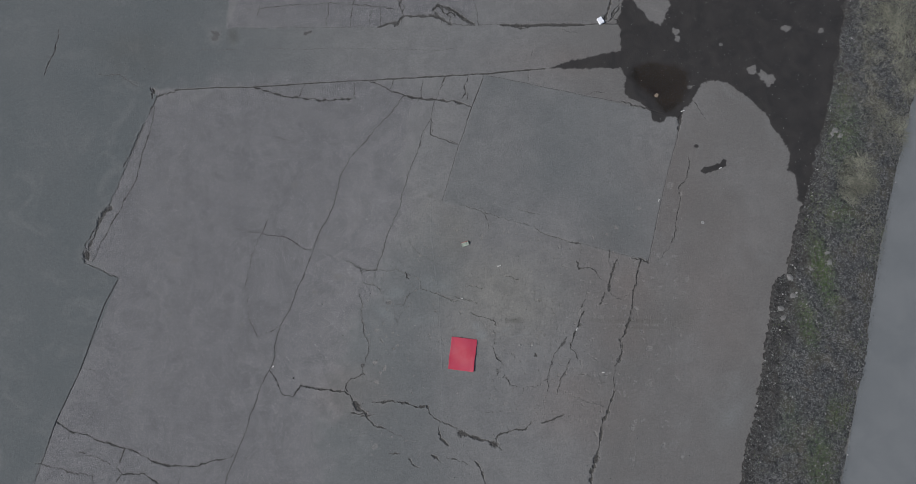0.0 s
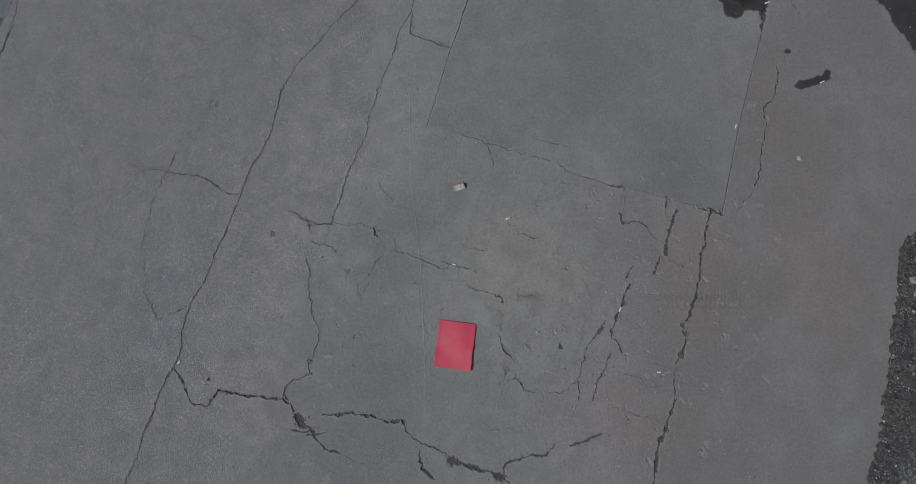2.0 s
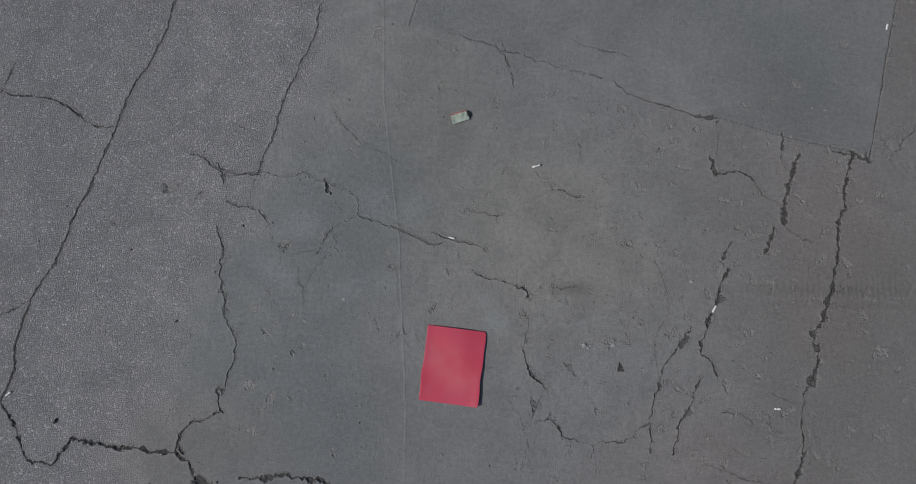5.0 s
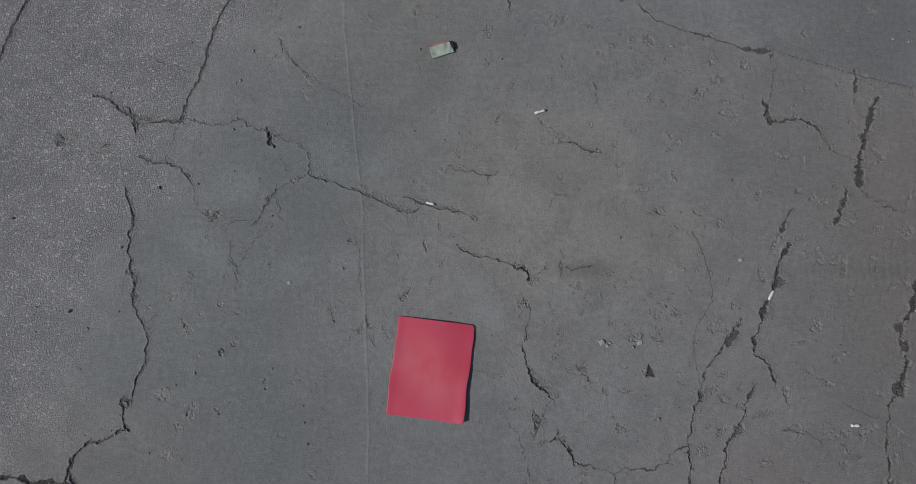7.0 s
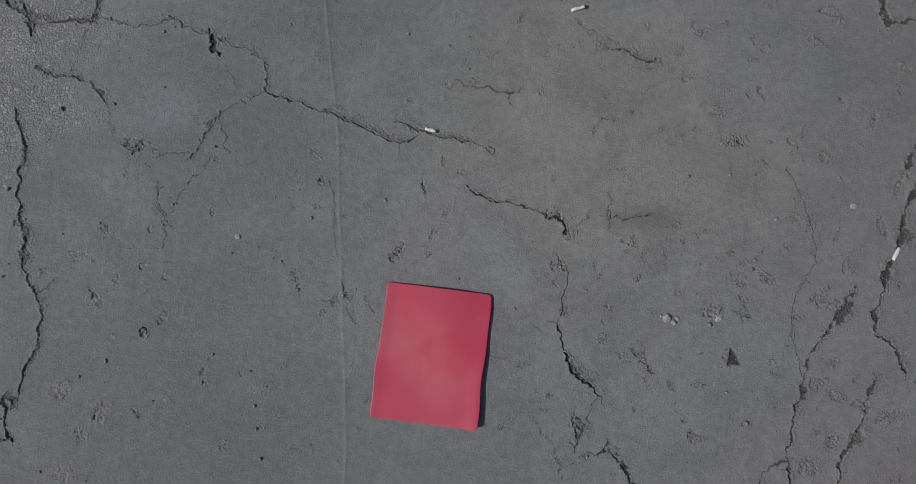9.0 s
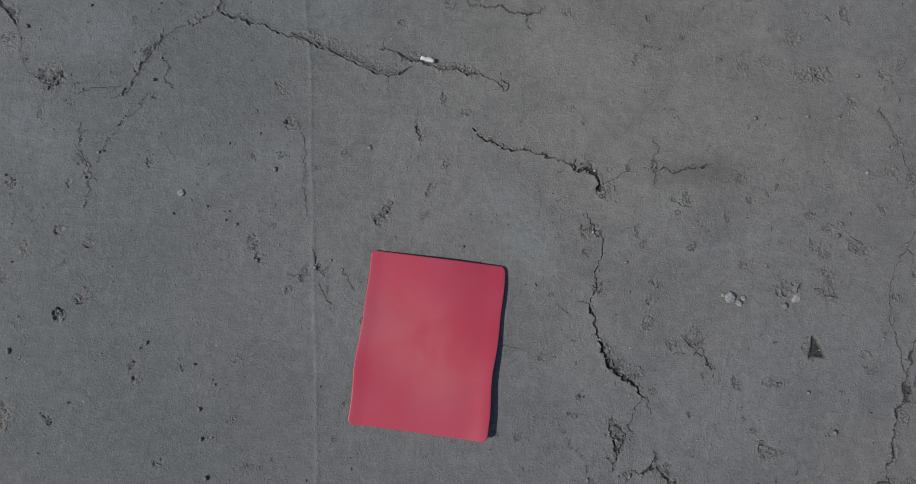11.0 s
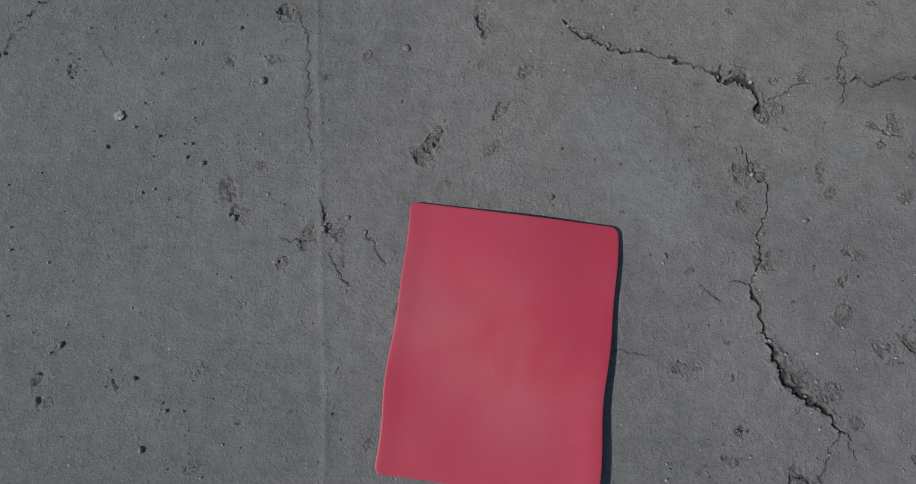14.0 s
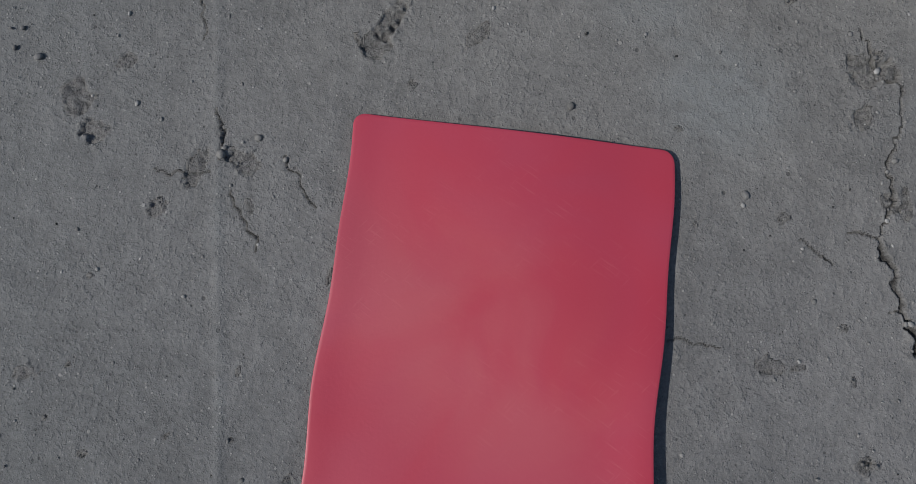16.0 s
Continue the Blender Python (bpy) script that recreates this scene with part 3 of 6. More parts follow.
crack([(1.659, -0.129), (1.655, -0.151), (1.642, -0.206), (1.639, -0.261), (1.645, -0.325), (1.642, -0.405)], 10, 9, 1.6, 0.1, 0.7, 0.8)
crack([(1.504, -0.120), (1.560, -0.141), (1.631, -0.167)], 3, 2, 1.6, 0.3, 0.5, 0.7)
crack([(1.260, -0.206), (1.328, -0.214), (1.373, -0.226), (1.421, -0.256)], 4, 2, 1.6, 0, 0.3, 1.0)
crack([(1.474, -0.247), (1.500, -0.290), (1.538, -0.305)], 5, 2, 1.6, 0, 0.3, 1.0)
# lower edge of the smooth patch
crack([(0.786, 1.404), (0.858, 1.339), (0.967, 1.300), (1.076, 1.271), (1.173, 1.235)], 6, 5, 2.5, 0.4, 0.6, 0.7)
crack([(1.165, 1.238), (1.234, 1.231), (1.307, 1.225)], 16, 5, 2.5, 0, 0.5, 1.0)
# faint cracks of the centre
crack([(-0.593, 0.648), (-0.600, 0.624), (-0.612, 0.602), (-0.622, 0.584), (-0.632, 0.575), (-0.637, 0.554), (-0.646, 0.536), (-0.661, 0.520), (-0.679, 0.503)], 4.5, 4, 1.25, 0, 0.55, 0.8)
crack([(-0.611, 0.614), (-0.618, 0.595)], 11, 3, 1.25, 0, 0.4, 1.0)
crack([(-0.615, 0.509), (-0.625, 0.495), (-0.631, 0.471), (-0.644, 0.462), (-0.659, 0.455), (-0.664, 0.436), (-0.679, 0.419), (-0.689, 0.401), (-0.701, 0.372), (-0.709, 0.353)], 3, 3, 1.25, 0, 0.5, 0.8)
crack([(-0.616, 0.504), (-0.609, 0.514), (-0.601, 0.505)], 12, 2, 1.25, 0, 0.2, 1.0)
crack([(-0.753, 0.446), (-0.744, 0.406), (-0.746, 0.372), (-0.727, 0.349), (-0.720, 0.321), (-0.722, 0.288), (-0.724, 0.263)], 2.5, 3, 1.25, 0, 0.5, 0.8)
crack([(-0.585, 0.605), (-0.574, 0.579), (-0.578, 0.545), (-0.558, 0.524)], 3, 2, 1.25, 0, 0.4, 0.9)
crack([(-0.563, 0.398), (-0.553, 0.383), (-0.541, 0.369)], 2, 2, 1.25, 0, 0.5, 0.6)
crack([(-0.822, 0.515), (-0.819, 0.534), (-0.806, 0.548), (-0.800, 0.563)], 5, 3, 1.25, 0, 0.5, 0.9)
crack([(-0.277, 0.449), (-0.269, 0.420), (-0.269, 0.374), (-0.269, 0.331), (-0.263, 0.295), (-0.260, 0.251)], 2, 1.5, 1.25, 0, 0.35, 0.6)
crack([(-0.587, 0.778), (-0.560, 0.736), (-0.551, 0.711)], 3, 2, 2.5, 0, 0.5, 0.8)
crack([(-0.750, 0.445), (-0.744, 0.405), (-0.718, 0.352), (-0.715, 0.326), (-0.721, 0.283)], 3, 2, 2.5, 0, 0.5, 0.8)
crack([(-0.180, 0.144), (-0.172, 0.130), (-0.165, 0.118), (-0.158, 0.105), (-0.151, 0.098)], 1.5, 2, 1.25, 0, 0.5, 0.6)
crack([(-0.225, 0.112), (-0.223, 0.099), (-0.215, 0.087), (-0.208, 0.076), (-0.202, 0.060)], 1.8, 2, 1.25, 0, 0.5, 0.7)
crack([(-0.243, 0.186), (-0.237, 0.172), (-0.237, 0.154), (-0.238, 0.140)], 3, 2, 1.25, 0, 0.5, 0.8)
crack([(-0.295, 0.131), (-0.279, 0.125), (-0.257, 0.126), (-0.245, 0.129)], 1.5, 1, 1.25, 0, 0.4, 0.7)
crack([(-0.612, 1.243), (-0.581, 1.193), (-0.551, 1.151), (-0.493, 1.085)], 3.5, 3, 2.5, 0.1, 0.5, 0.7)
crack([(0.972, 0.500), (0.989, 0.455), (1.011, 0.398), (1.024, 0.350)], 2.5, 1.2, 2.5, 0.5, 0.3, 0.6)
crack([(1.264, 0.959), (1.274, 0.936), (1.289, 0.924)], 16, 5, 2.5, 0, 0.6, 0.9)
crack([(0.447, 0.874), (0.480, 0.849), (0.513, 0.842), (0.553, 0.829)], 2.5, 2, 2.5, 0, 0.4, 0.9)
# joints of the patch's lower side and the crack's far end
crack([(0.509, -0.320), (0.580, -0.341), (0.658, -0.368), (0.692, -0.346), (0.793, -0.351), (0.873, -0.290), (0.930, -0.264)], 4, 5, 2.5)
crack([(0.658, -0.368), (0.651, -0.421)], 5, 6, 2.5)
crack([(1.642, -0.405), (1.535, -0.67), (1.499, -0.819), (1.485, -0.940), (1.419, -1.122), (1.352, -1.421)], 24, 14, 5)
crack([(1.944, 1.064), (2.053, 1.007), (2.041, 1.052)], 8, 7, 5)
crack([(-0.045, 1.640), (0.220, 1.552), (0.483, 1.481), (0.745, 1.407)], 3, 2, 5)
crack([(1.305, 1.227), (1.428, 1.189), (1.622, 1.135), (1.783, 1.097), (1.944, 1.057)], 3, 2, 5, 0.8)
crack([(1.856, 1.065), (1.943, 1.047), (2.072, 1.012)], 7, 7, 5)
crack([(0.220, 1.552), (0.269, 1.467), (0.292, 1.356)], 3, 3, 5)
crack([(0.583, 1.620), (0.715, 1.567), (0.863, 1.535)], 3, 3, 5)
# right edge of the smooth patch
crack([(2.466, 2.647), (2.426, 2.462), (2.351, 2.202), (2.239, 1.798), (2.127, 1.334), (2.053, 1.013)], 5, 5, 5, 0.8)
crack([(2.475, 2.716), (2.441, 2.510)], 26, 10, 5)
crack([(2.543, 2.218), (2.545, 2.069), (2.508, 1.968), (2.426, 1.880), (2.434, 1.733), (2.395, 1.567), (2.369, 1.369), (2.319, 1.237)], 10, 9, 2.5)
crack([(2.319, 1.237), (2.251, 1.139), (2.163, 1.027)], 4, 4, 5)
crack([(2.621, 2.876), (2.703, 2.739), (2.753, 2.663)], 7, 6, 5)
# upper edge of the smooth patch
crack([(0.230, 3.162), (0.735, 3.061), (1.377, 2.928), (1.804, 2.848)], 5, 4, 5, 0.8)
crack([(1.771, 2.855), (2.037, 2.795), (2.302, 2.714)], 14, 8, 5)
crack([(1.377, 2.928), (1.472, 2.977), (1.606, 2.971)], 6, 5, 5)
crack([(0.735, 3.208), (0.728, 3.082)], 4, 4, 5)
crack([(0.473, 3.192), (0.479, 3.143)], 6, 4, 5)
# joint along the band
crack([(-3.355, 2.948), (-2.860, 2.987), (-2.490, 2.990), (-1.853, 3.038), (-1.316, 3.078), (-0.570, 3.119)], 12, 7, 5, 0.8)
crack([(-0.570, 3.119), (-0.174, 3.151), (0.183, 3.175), (0.938, 3.245)], 15, 8, 5, 0.6)
crack([(-2.490, 2.990), (-2.184, 2.916), (-1.846, 2.864), (-1.577, 2.845), (-1.243, 2.876)], 13, 8, 5)
crack([(-1.101, 3.073), (-0.877, 2.977), (-0.640, 2.896), (-0.338, 2.864), (-0.103, 2.845), (0.085, 2.777)], 18, 9, 5)
crack([(-1.262, 3.057), (-1.270, 2.876)], 8, 6, 5)
crack([(-1.840, 3.031), (-1.894, 2.877)], 7, 6, 5)
crack([(-0.819, 3.089), (-0.857, 2.984)], 7, 6, 5)
crack([(-0.483, 3.106), (-0.493, 2.890)], 5, 5, 5)
crack([(-0.221, 3.143), (-0.273, 3.003), (-0.318, 2.878)], 8, 7, 5)
crack([(0.049, 3.153), (-0.004, 3.013), (0.010, 2.950), (-0.063, 2.845)], 8, 7, 5)
crack([(0.009, 3.006), (0.044, 2.825)], 4, 4, 5)
# left edge of the smooth patch
crack([(0.224, 3.161), (0.157, 2.965), (0.085, 2.784), (0.026, 2.604)], 7, 6, 5, 0.8)
crack([(0.026, 2.604), (0.000, 2.487), (-0.065, 2.316), (-0.161, 1.977), (-0.243, 1.675)], 5, 4, 5, 0.8)
crack([(-0.382, 2.656), (-0.379, 2.450), (-0.218, 2.397), (-0.052, 2.337)], 5, 4, 5)
# upper joint of the band
crack([(-1.023, 3.724), (-0.929, 3.760), (-0.780, 3.790)], 34, 8, 5, 0.4, 0.55, 0.9)
crack([(-0.794, 3.790), (-0.707, 3.870), (-0.557, 3.871), (-0.379, 3.866)], 22, 8, 5, 0.4, 0.55, 0.9)
crack([(-0.420, 3.887), (-0.304, 3.852), (-0.215, 3.795)], 46, 10, 5, 0.4, 0.6, 0.9)
crack([(-0.380, 3.923), (-0.327, 4.003), (-0.217, 3.982), (-0.128, 3.933), (0.003, 3.840), (0.126, 3.763)], 20, 11, 5)
crack([(-0.306, 3.981), (-0.250, 3.888), (-0.169, 3.925), (-0.113, 3.868)], 10, 7, 5)
crack([(-0.215, 3.795), (-0.044, 3.768), (0.126, 3.763), (0.405, 3.765)], 6, 5, 5)
crack([(0.405, 3.772), (0.636, 3.760), (0.990, 3.777), (1.391, 3.781)], 36, 10, 5, 0.8)
crack([(0.513, 3.759), (0.636, 3.731), (0.738, 3.746)], 16, 8, 5)
crack([(1.391, 3.781), (1.568, 3.797), (1.799, 3.792)], 10, 7, 5, 0.8)
crack([(-2.779, 3.708), (-2.357, 3.705), (-1.744, 3.717), (-1.023, 3.724)], 3, 3, 5, 0.8)
crack([(-2.404, 3.977), (-2.431, 3.833), (-2.445, 3.711)], 6, 5, 5)
crack([(-1.301, 4.132), (-1.329, 3.915), (-1.329, 3.721)], 6, 5, 5)
crack([(-1.605, 4.020), (-1.613, 3.840), (-1.615, 3.726)], 6, 5, 5)
crack([(-2.572, 3.925), (-2.301, 3.964), (-2.028, 3.988), (-1.619, 4.020), (-1.242, 4.002), (-0.969, 3.990), (-0.728, 3.934)], 5, 5, 5)
crack([(-0.727, 3.863), (-0.716, 3.992), (-0.799, 4.064)], 8, 6, 5)
crack([(0.055, 4.144), (0.124, 4.000), (0.160, 3.749)], 5, 4, 5)
crack([(-1.071, 3.975), (-1.122, 3.845), (-1.106, 3.744)], 4, 4, 5)
crack([(1.793, 3.813), (1.713, 3.884), (1.742, 3.978), (1.798, 4.029)], 14, 8, 5)
crack([(1.732, 4.173), (1.681, 3.999), (1.623, 3.840)], 24, 14, 5)
crack([(1.814, 4.159), (1.796, 3.978), (1.712, 3.870), (1.629, 3.812), (1.724, 3.784)], 12, 9, 5)
# crack in the left layer
crack([(-4.728, 3.712), (-4.730, 3.583), (-4.755, 3.483), (-4.753, 3.391), (-4.800, 3.313), (-4.831, 3.207), (-4.855, 3.094)], 9, 9, 5, 0.2, 0.9, 0.2)
crack([(-4.748, 3.483), (-4.753, 3.391), (-4.794, 3.320)], 8, 9, 5, 0.2, 0.9, 0.2)
crack([(-4.264, 3.128), (-4.015, 3.131), (-3.734, 2.986)], 4, 3, 5)
# cracks at the lower edge of the coarse field
crack([(-4.362, -0.754), (-4.208, -0.862), (-3.950, -0.932), (-3.598, -1.032), (-3.180, -1.196), (-2.835, -1.217), (-2.559, -1.142), (-2.437, -1.087)], 11, 8, 5)
crack([(-3.598, -1.032), (-3.640, -1.141), (-3.676, -1.231)], 7, 6, 5)
crack([(-3.676, -1.231), (-3.998, -1.114), (-4.191, -1.056)], 5, 4, 5)
crack([(-3.683, -1.231), (-3.609, -1.302), (-3.392, -1.288), (-3.197, -1.406)], 10, 8, 5)
crack([(-4.554, -1.192), (-4.362, -1.238), (-4.139, -1.296), (-3.918, -1.323)], 6, 5, 5)
crack([(-2.991, -1.224), (-3.008, -1.434)], 4, 4, 5)
crack([(-3.933, -1.144), (-3.921, -1.443)], 4, 4, 5)
crack([(-3.621, -1.302), (-3.685, -1.440)], 7, 6, 5)
crack([(-4.207, -0.874), (-4.266, -1.056)], 4, 3, 5)
# lower central crack
crack([(-1.757, -0.358), (-1.603, -0.383), (-1.481, -0.397), (-1.267, -0.412), (-1.186, -0.497), (-1.158, -0.570)], 13, 9, 2.5)
crack([(-1.267, -0.412), (-1.260, -0.326)], 5, 5, 5)
crack([(-1.167, -0.527), (-1.108, -0.612), (-1.025, -0.660)], 42, 13, 5)
crack([(-1.202, -0.638), (-1.126, -0.655), (-1.063, -0.636), (-0.988, -0.617)], 14, 9, 5)
crack([(-1.087, -0.673), (-1.012, -0.673), (-0.943, -0.647)], 10, 8, 5)
crack([(-1.044, -0.648), (-0.946, -0.770), (-0.808, -0.799)], 12, 9, 5)
crack([(-0.808, -0.799), (-0.693, -0.864), (-0.630, -0.888)], 5, 5, 5)
crack([(-0.973, -0.527), (-0.806, -0.513), (-0.684, -0.530), (-0.563, -0.543)], 17, 9, 2.5)
crack([(-0.563, -0.543), (-0.477, -0.574), (-0.380, -0.556), (-0.341, -0.649)], 17, 9, 2.5)
crack([(-0.365, -0.624), (-0.288, -0.690), (-0.193, -0.738), (-0.067, -0.785), (0.027, -0.845)], 8, 7, 5)
crack([(-0.243, -0.763), (-0.229, -0.896), (-0.134, -0.974)], 13, 9, 5)
crack([(-0.042, -0.834), (0.059, -0.857), (0.247, -0.910), (0.384, -0.975)], 30, 11, 5)
crack([(0.372, -0.963), (0.391, -0.854), (0.560, -0.798), (0.685, -0.796), (0.761, -0.704), (0.792, -0.686)], 11, 8, 5)
crack([(0.384, -0.975), (0.435, -1.011)], 8, 6, 5)
crack([(0.861, -0.722), (1.000, -0.678), (1.101, -0.634)], 10, 8, 5)
crack([(-0.339, -1.066), (-0.264, -1.102), (-0.213, -1.143)], 16, 9, 5)
crack([(-0.158, -1.095), (-0.052, -1.112), (0.073, -1.159)], 8, 6, 5)
crack([(0.129, -1.128), (0.217, -1.241), (0.274, -1.402)], 14, 10, 5)
crack([(-0.570, -1.099), (-0.531, -1.165), (-0.462, -1.200)], 8, 6, 5)
crack([(-0.789, -1.065), (-0.652, -1.057)], 8, 6, 5)
crack([(0.183, -0.624), (0.340, -0.623), (0.447, -0.610)], 3, 3, 5)
# net of fine cracks on the coarse field
crack([(-2.228, 1.291), (-2.081, 1.277), (-1.916, 1.223), (-1.780, 1.132), (-1.676, 1.124)], 8, 6, 2.5)
crack([(-2.183, 1.511), (-2.232, 1.342), (-2.326, 1.140), (-2.370, 0.942), (-2.408, 0.683)], 5, 4, 5)
crack([(-2.370, 0.620), (-2.354, 0.368), (-2.305, 0.275), (-2.246, 0.152)], 4, 4, 5)
crack([(-2.246, 0.152), (-2.113, 0.215), (-2.003, 0.269)], 5, 4, 5)
crack([(-2.090, -0.204), (-2.002, -0.329), (-1.945, -0.461), (-1.838, -0.480), (-1.756, -0.364)], 9, 8, 2.5)
crack([(-1.246, 0.796), (-1.215, 0.819)], 7, 5, 5)
crack([(-1.139, 0.879), (-1.028, 0.903), (-0.932, 0.892)], 3, 3, 5)
crack([(-0.941, 1.089), (-1.040, 1.127), (-1.121, 1.142)], 3, 2, 5)
# faint cracks of the centre
crack([(-0.607, 1.238), (-0.530, 1.127), (-0.456, 1.071), (-0.359, 1.019), (-0.281, 0.966)], 3, 3, 2.5)
crack([(0.051, 0.746), (0.133, 0.723), (0.192, 0.712), (0.239, 0.725)], 4, 4, 2.5)
crack([(0.197, 0.713), (0.211, 0.670)], 3, 3, 2.5)
crack([(0.472, 0.857), (0.536, 0.839), (0.623, 0.802)], 4, 4, 2.5)
crack([(0.474, 0.436), (0.482, 0.404), (0.473, 0.379), (0.475, 0.359), (0.469, 0.330)], 2, 3, 1.25)
crack([(0.469, 0.383), (0.478, 0.379), (0.481, 0.361), (0.472, 0.359), (0.469, 0.383)], 3, 4, 1.25)
crack([(0.483, 0.365), (0.534, 0.365), (0.576, 0.369), (0.599, 0.379)], 4, 4, 1.25)
crack([(0.520, 0.017), (0.543, -0.007), (0.571, -0.030), (0.583, -0.068)], 3, 4, 1.25)
crack([(0.229, 1.589), (0.255, 1.486), (0.274, 1.421), (0.292, 1.353)], 3, 3, 2.5)
crack([(0.606, 1.086), (0.612, 0.999)], 4, 3, 2.5)
crack([(0.257, -0.138), (0.319, -0.243), (0.365, -0.392)], 2, 2, 5)
# scratches and flakes beside the pale pebbles
crack([(0.775, 0.128), (0.766, 0.106), (0.757, 0.089)], 4, 4, 1.25, 0.2, 0.7, 0.4)
crack([(0.802, 0.114), (0.824, 0.102), (0.848, 0.095)], 4, 2.5, 1.25, 0.2, 0.5, 0.8)
crack([(0.615, -0.016), (0.599, -0.078), (0.582, -0.139), (0.568, -0.209), (0.559, -0.253)], 2, 0.4, 1.25, 0.8, 0.0, 0.1)
crack([(0.782, -0.194), (0.795, -0.215), (0.795, -0.238), (0.785, -0.261)], 2.5, 0.5, 2.5, 0.6, 0.0, 0.2)
crack([(0.801, 0.116), (0.817, 0.105), (0.843, 0.099)], 3.5, 2, 1.25, 0, 0.4, 0.8)
crack([(0.842, 0.599), (0.849, 0.586), (0.861, 0.569)], 3.5, 3, 1.25, 0, 0.5, 0.8)
crack([(0.504, 0.304), (0.524, 0.294), (0.547, 0.283)], 4, 2, 1.25, 0, 0.4, 0.9)
crack([(0.529, 0.015), (0.536, 0.002), (0.562, -0.021), (0.571, -0.042), (0.579, -0.057)], 2.5, 2, 1.25, 0, 0.45, 0.9)
# smaller joints and breaks of the upper yard
crack([(-3.156, 3.434), (-2.682, 3.438), (-2.413, 3.476), (-2.005, 3.451), (-1.328, 3.464), (-0.244, 3.460), (0.026, 3.498)], 4, 2, 5, 0.4, 0.45, 0.3)
crack([(-4.217, 3.135), (-4.080, 3.108), (-3.994, 3.130), (-3.887, 3.054), (-3.736, 3.013)], 4, 2, 5, 0.3, 0.4, 0.3)
crack([(-2.967, 3.670), (-2.883, 3.628), (-2.920, 3.557)], 40, 2, 5, 0, 0.35, 0.8)
crack([(-1.877, 3.637), (-1.810, 3.659), (-1.777, 3.681)], 22, 4, 5, 0, 0.5, 0.9)
crack([(-0.727, 3.876), (-0.780, 3.790), (-0.819, 3.739)], 26, 9, 5, 0, 0.6, 0.9)
crack([(-0.352, 3.923), (-0.304, 3.851), (-0.194, 3.795), (-0.146, 3.767)], 30, 8, 5, 0, 0.5, 0.9)
crack([(-0.305, 3.981), (-0.217, 3.967), (-0.114, 3.925), (-0.011, 3.825), (0.106, 3.762)], 22, 8, 5, 0, 0.5, 0.9)
crack([(-0.285, 3.995), (-0.250, 3.909), (-0.168, 3.867), (-0.194, 3.795)], 12, 6, 5, 0, 0.5, 0.9)
crack([(-0.728, 3.919), (-0.771, 4.005), (-0.718, 4.093)], 12, 6, 5, 0, 0.6, 0.6)
crack([(-1.003, 4.018), (-0.986, 3.860), (-0.983, 3.745)], 5, 4, 5, 0.2, 0.6, 0.5)
crack([(-2.194, 2.419), (-2.059, 2.379), (-1.890, 2.313)], 5, 3, 5, 0.2, 0.5, 0.4)
crack([(-0.381, 2.621), (-0.385, 2.449), (-0.232, 2.396), (-0.065, 2.329)], 7, 5, 5, 0.3, 0.6, 0.4)
crack([(-3.174, 2.858), (-3.108, 2.769)], 5, 3, 5, 0.2, 0.5, 0.4)
crack([(1.125, 3.721), (1.213, 3.686), (1.315, 3.687)], 8, 4, 5, 0, 0.4, 0.8)
crack([(0.784, 3.469), (0.763, 3.391)], 6, 4, 5, 0.4, 0.6, 0.4)
crack([(-1.548, 1.293), (-1.437, 1.201), (-1.375, 1.052), (-1.263, 0.998), (-1.113, 0.890)], 3, 2, 2.5, 0, 0.4, 0.6)
crack([(1.177, -0.441), (1.351, -0.507), (1.577, -0.556)], 4, 2.5, 2.5, 0.1, 0.5, 0.8)
crack([(-2.594, 1.371), (-2.445, 1.324), (-2.232, 1.290)], 4, 3, 5, 0.1, 0.5, 0.5)
crack([(-0.466, 0.696), (-0.509, 0.685), (-0.537, 0.674), (-0.564, 0.661), (-0.587, 0.644), (-0.593, 0.619)], 3, 2, 2.5, 0, 0.4, 0.9)
crack([(-0.885, 0.875), (-0.882, 0.807), (-0.879, 0.747)], 3, 2, 2.5, 0.1, 0.4, 0.6)
crack([(-0.974, 0.882), (-0.985, 0.822), (-1.000, 0.779), (-1.010, 0.745)], 3.5, 2, 2.5, 0, 0.4, 0.8)
crack([(-0.776, 0.512), (-0.721, 0.523), (-0.666, 0.530)], 3, 1.5, 2.5, 0, 0.3, 0.9)
# broken rim of the left layer
crack([(-3.851, 2.044), (-3.793, 2.159), (-3.736, 2.282), (-3.705, 2.405), (-3.662, 2.543)], 18, 4, 5, 0.2, 0.35, 0.5)
crack([(-4.181, 1.078), (-4.139, 1.209), (-4.077, 1.407), (-4.012, 1.573)], 30, 7, 5, 0.1, 0.6, 0.7)
crack([(-4.160, 0.981), (-4.195, 1.091)], 40, 8, 5, 0, 0.7, 0.7)
crack([(-3.612, 2.973), (-3.581, 2.917), (-3.590, 2.848)], 20, 8, 5, 0, 0.7, 0.7)
crack([(-4.558, -1.478), (-4.362, -0.754), (-4.139, -0.184), (-3.939, 0.500), (-3.812, 0.771)], 7, 6, 5, 0.8)
crack([(-3.800, 0.784), (-4.002, 0.872), (-4.183, 0.942)], 4, 6, 5)
crack([(-4.195, 0.935), (-4.220, 1.078), (-4.191, 1.196)], 10, 9, 5)
crack([(-4.189, 1.177), (-4.105, 1.342), (-3.964, 1.628)], 5, 8, 5)
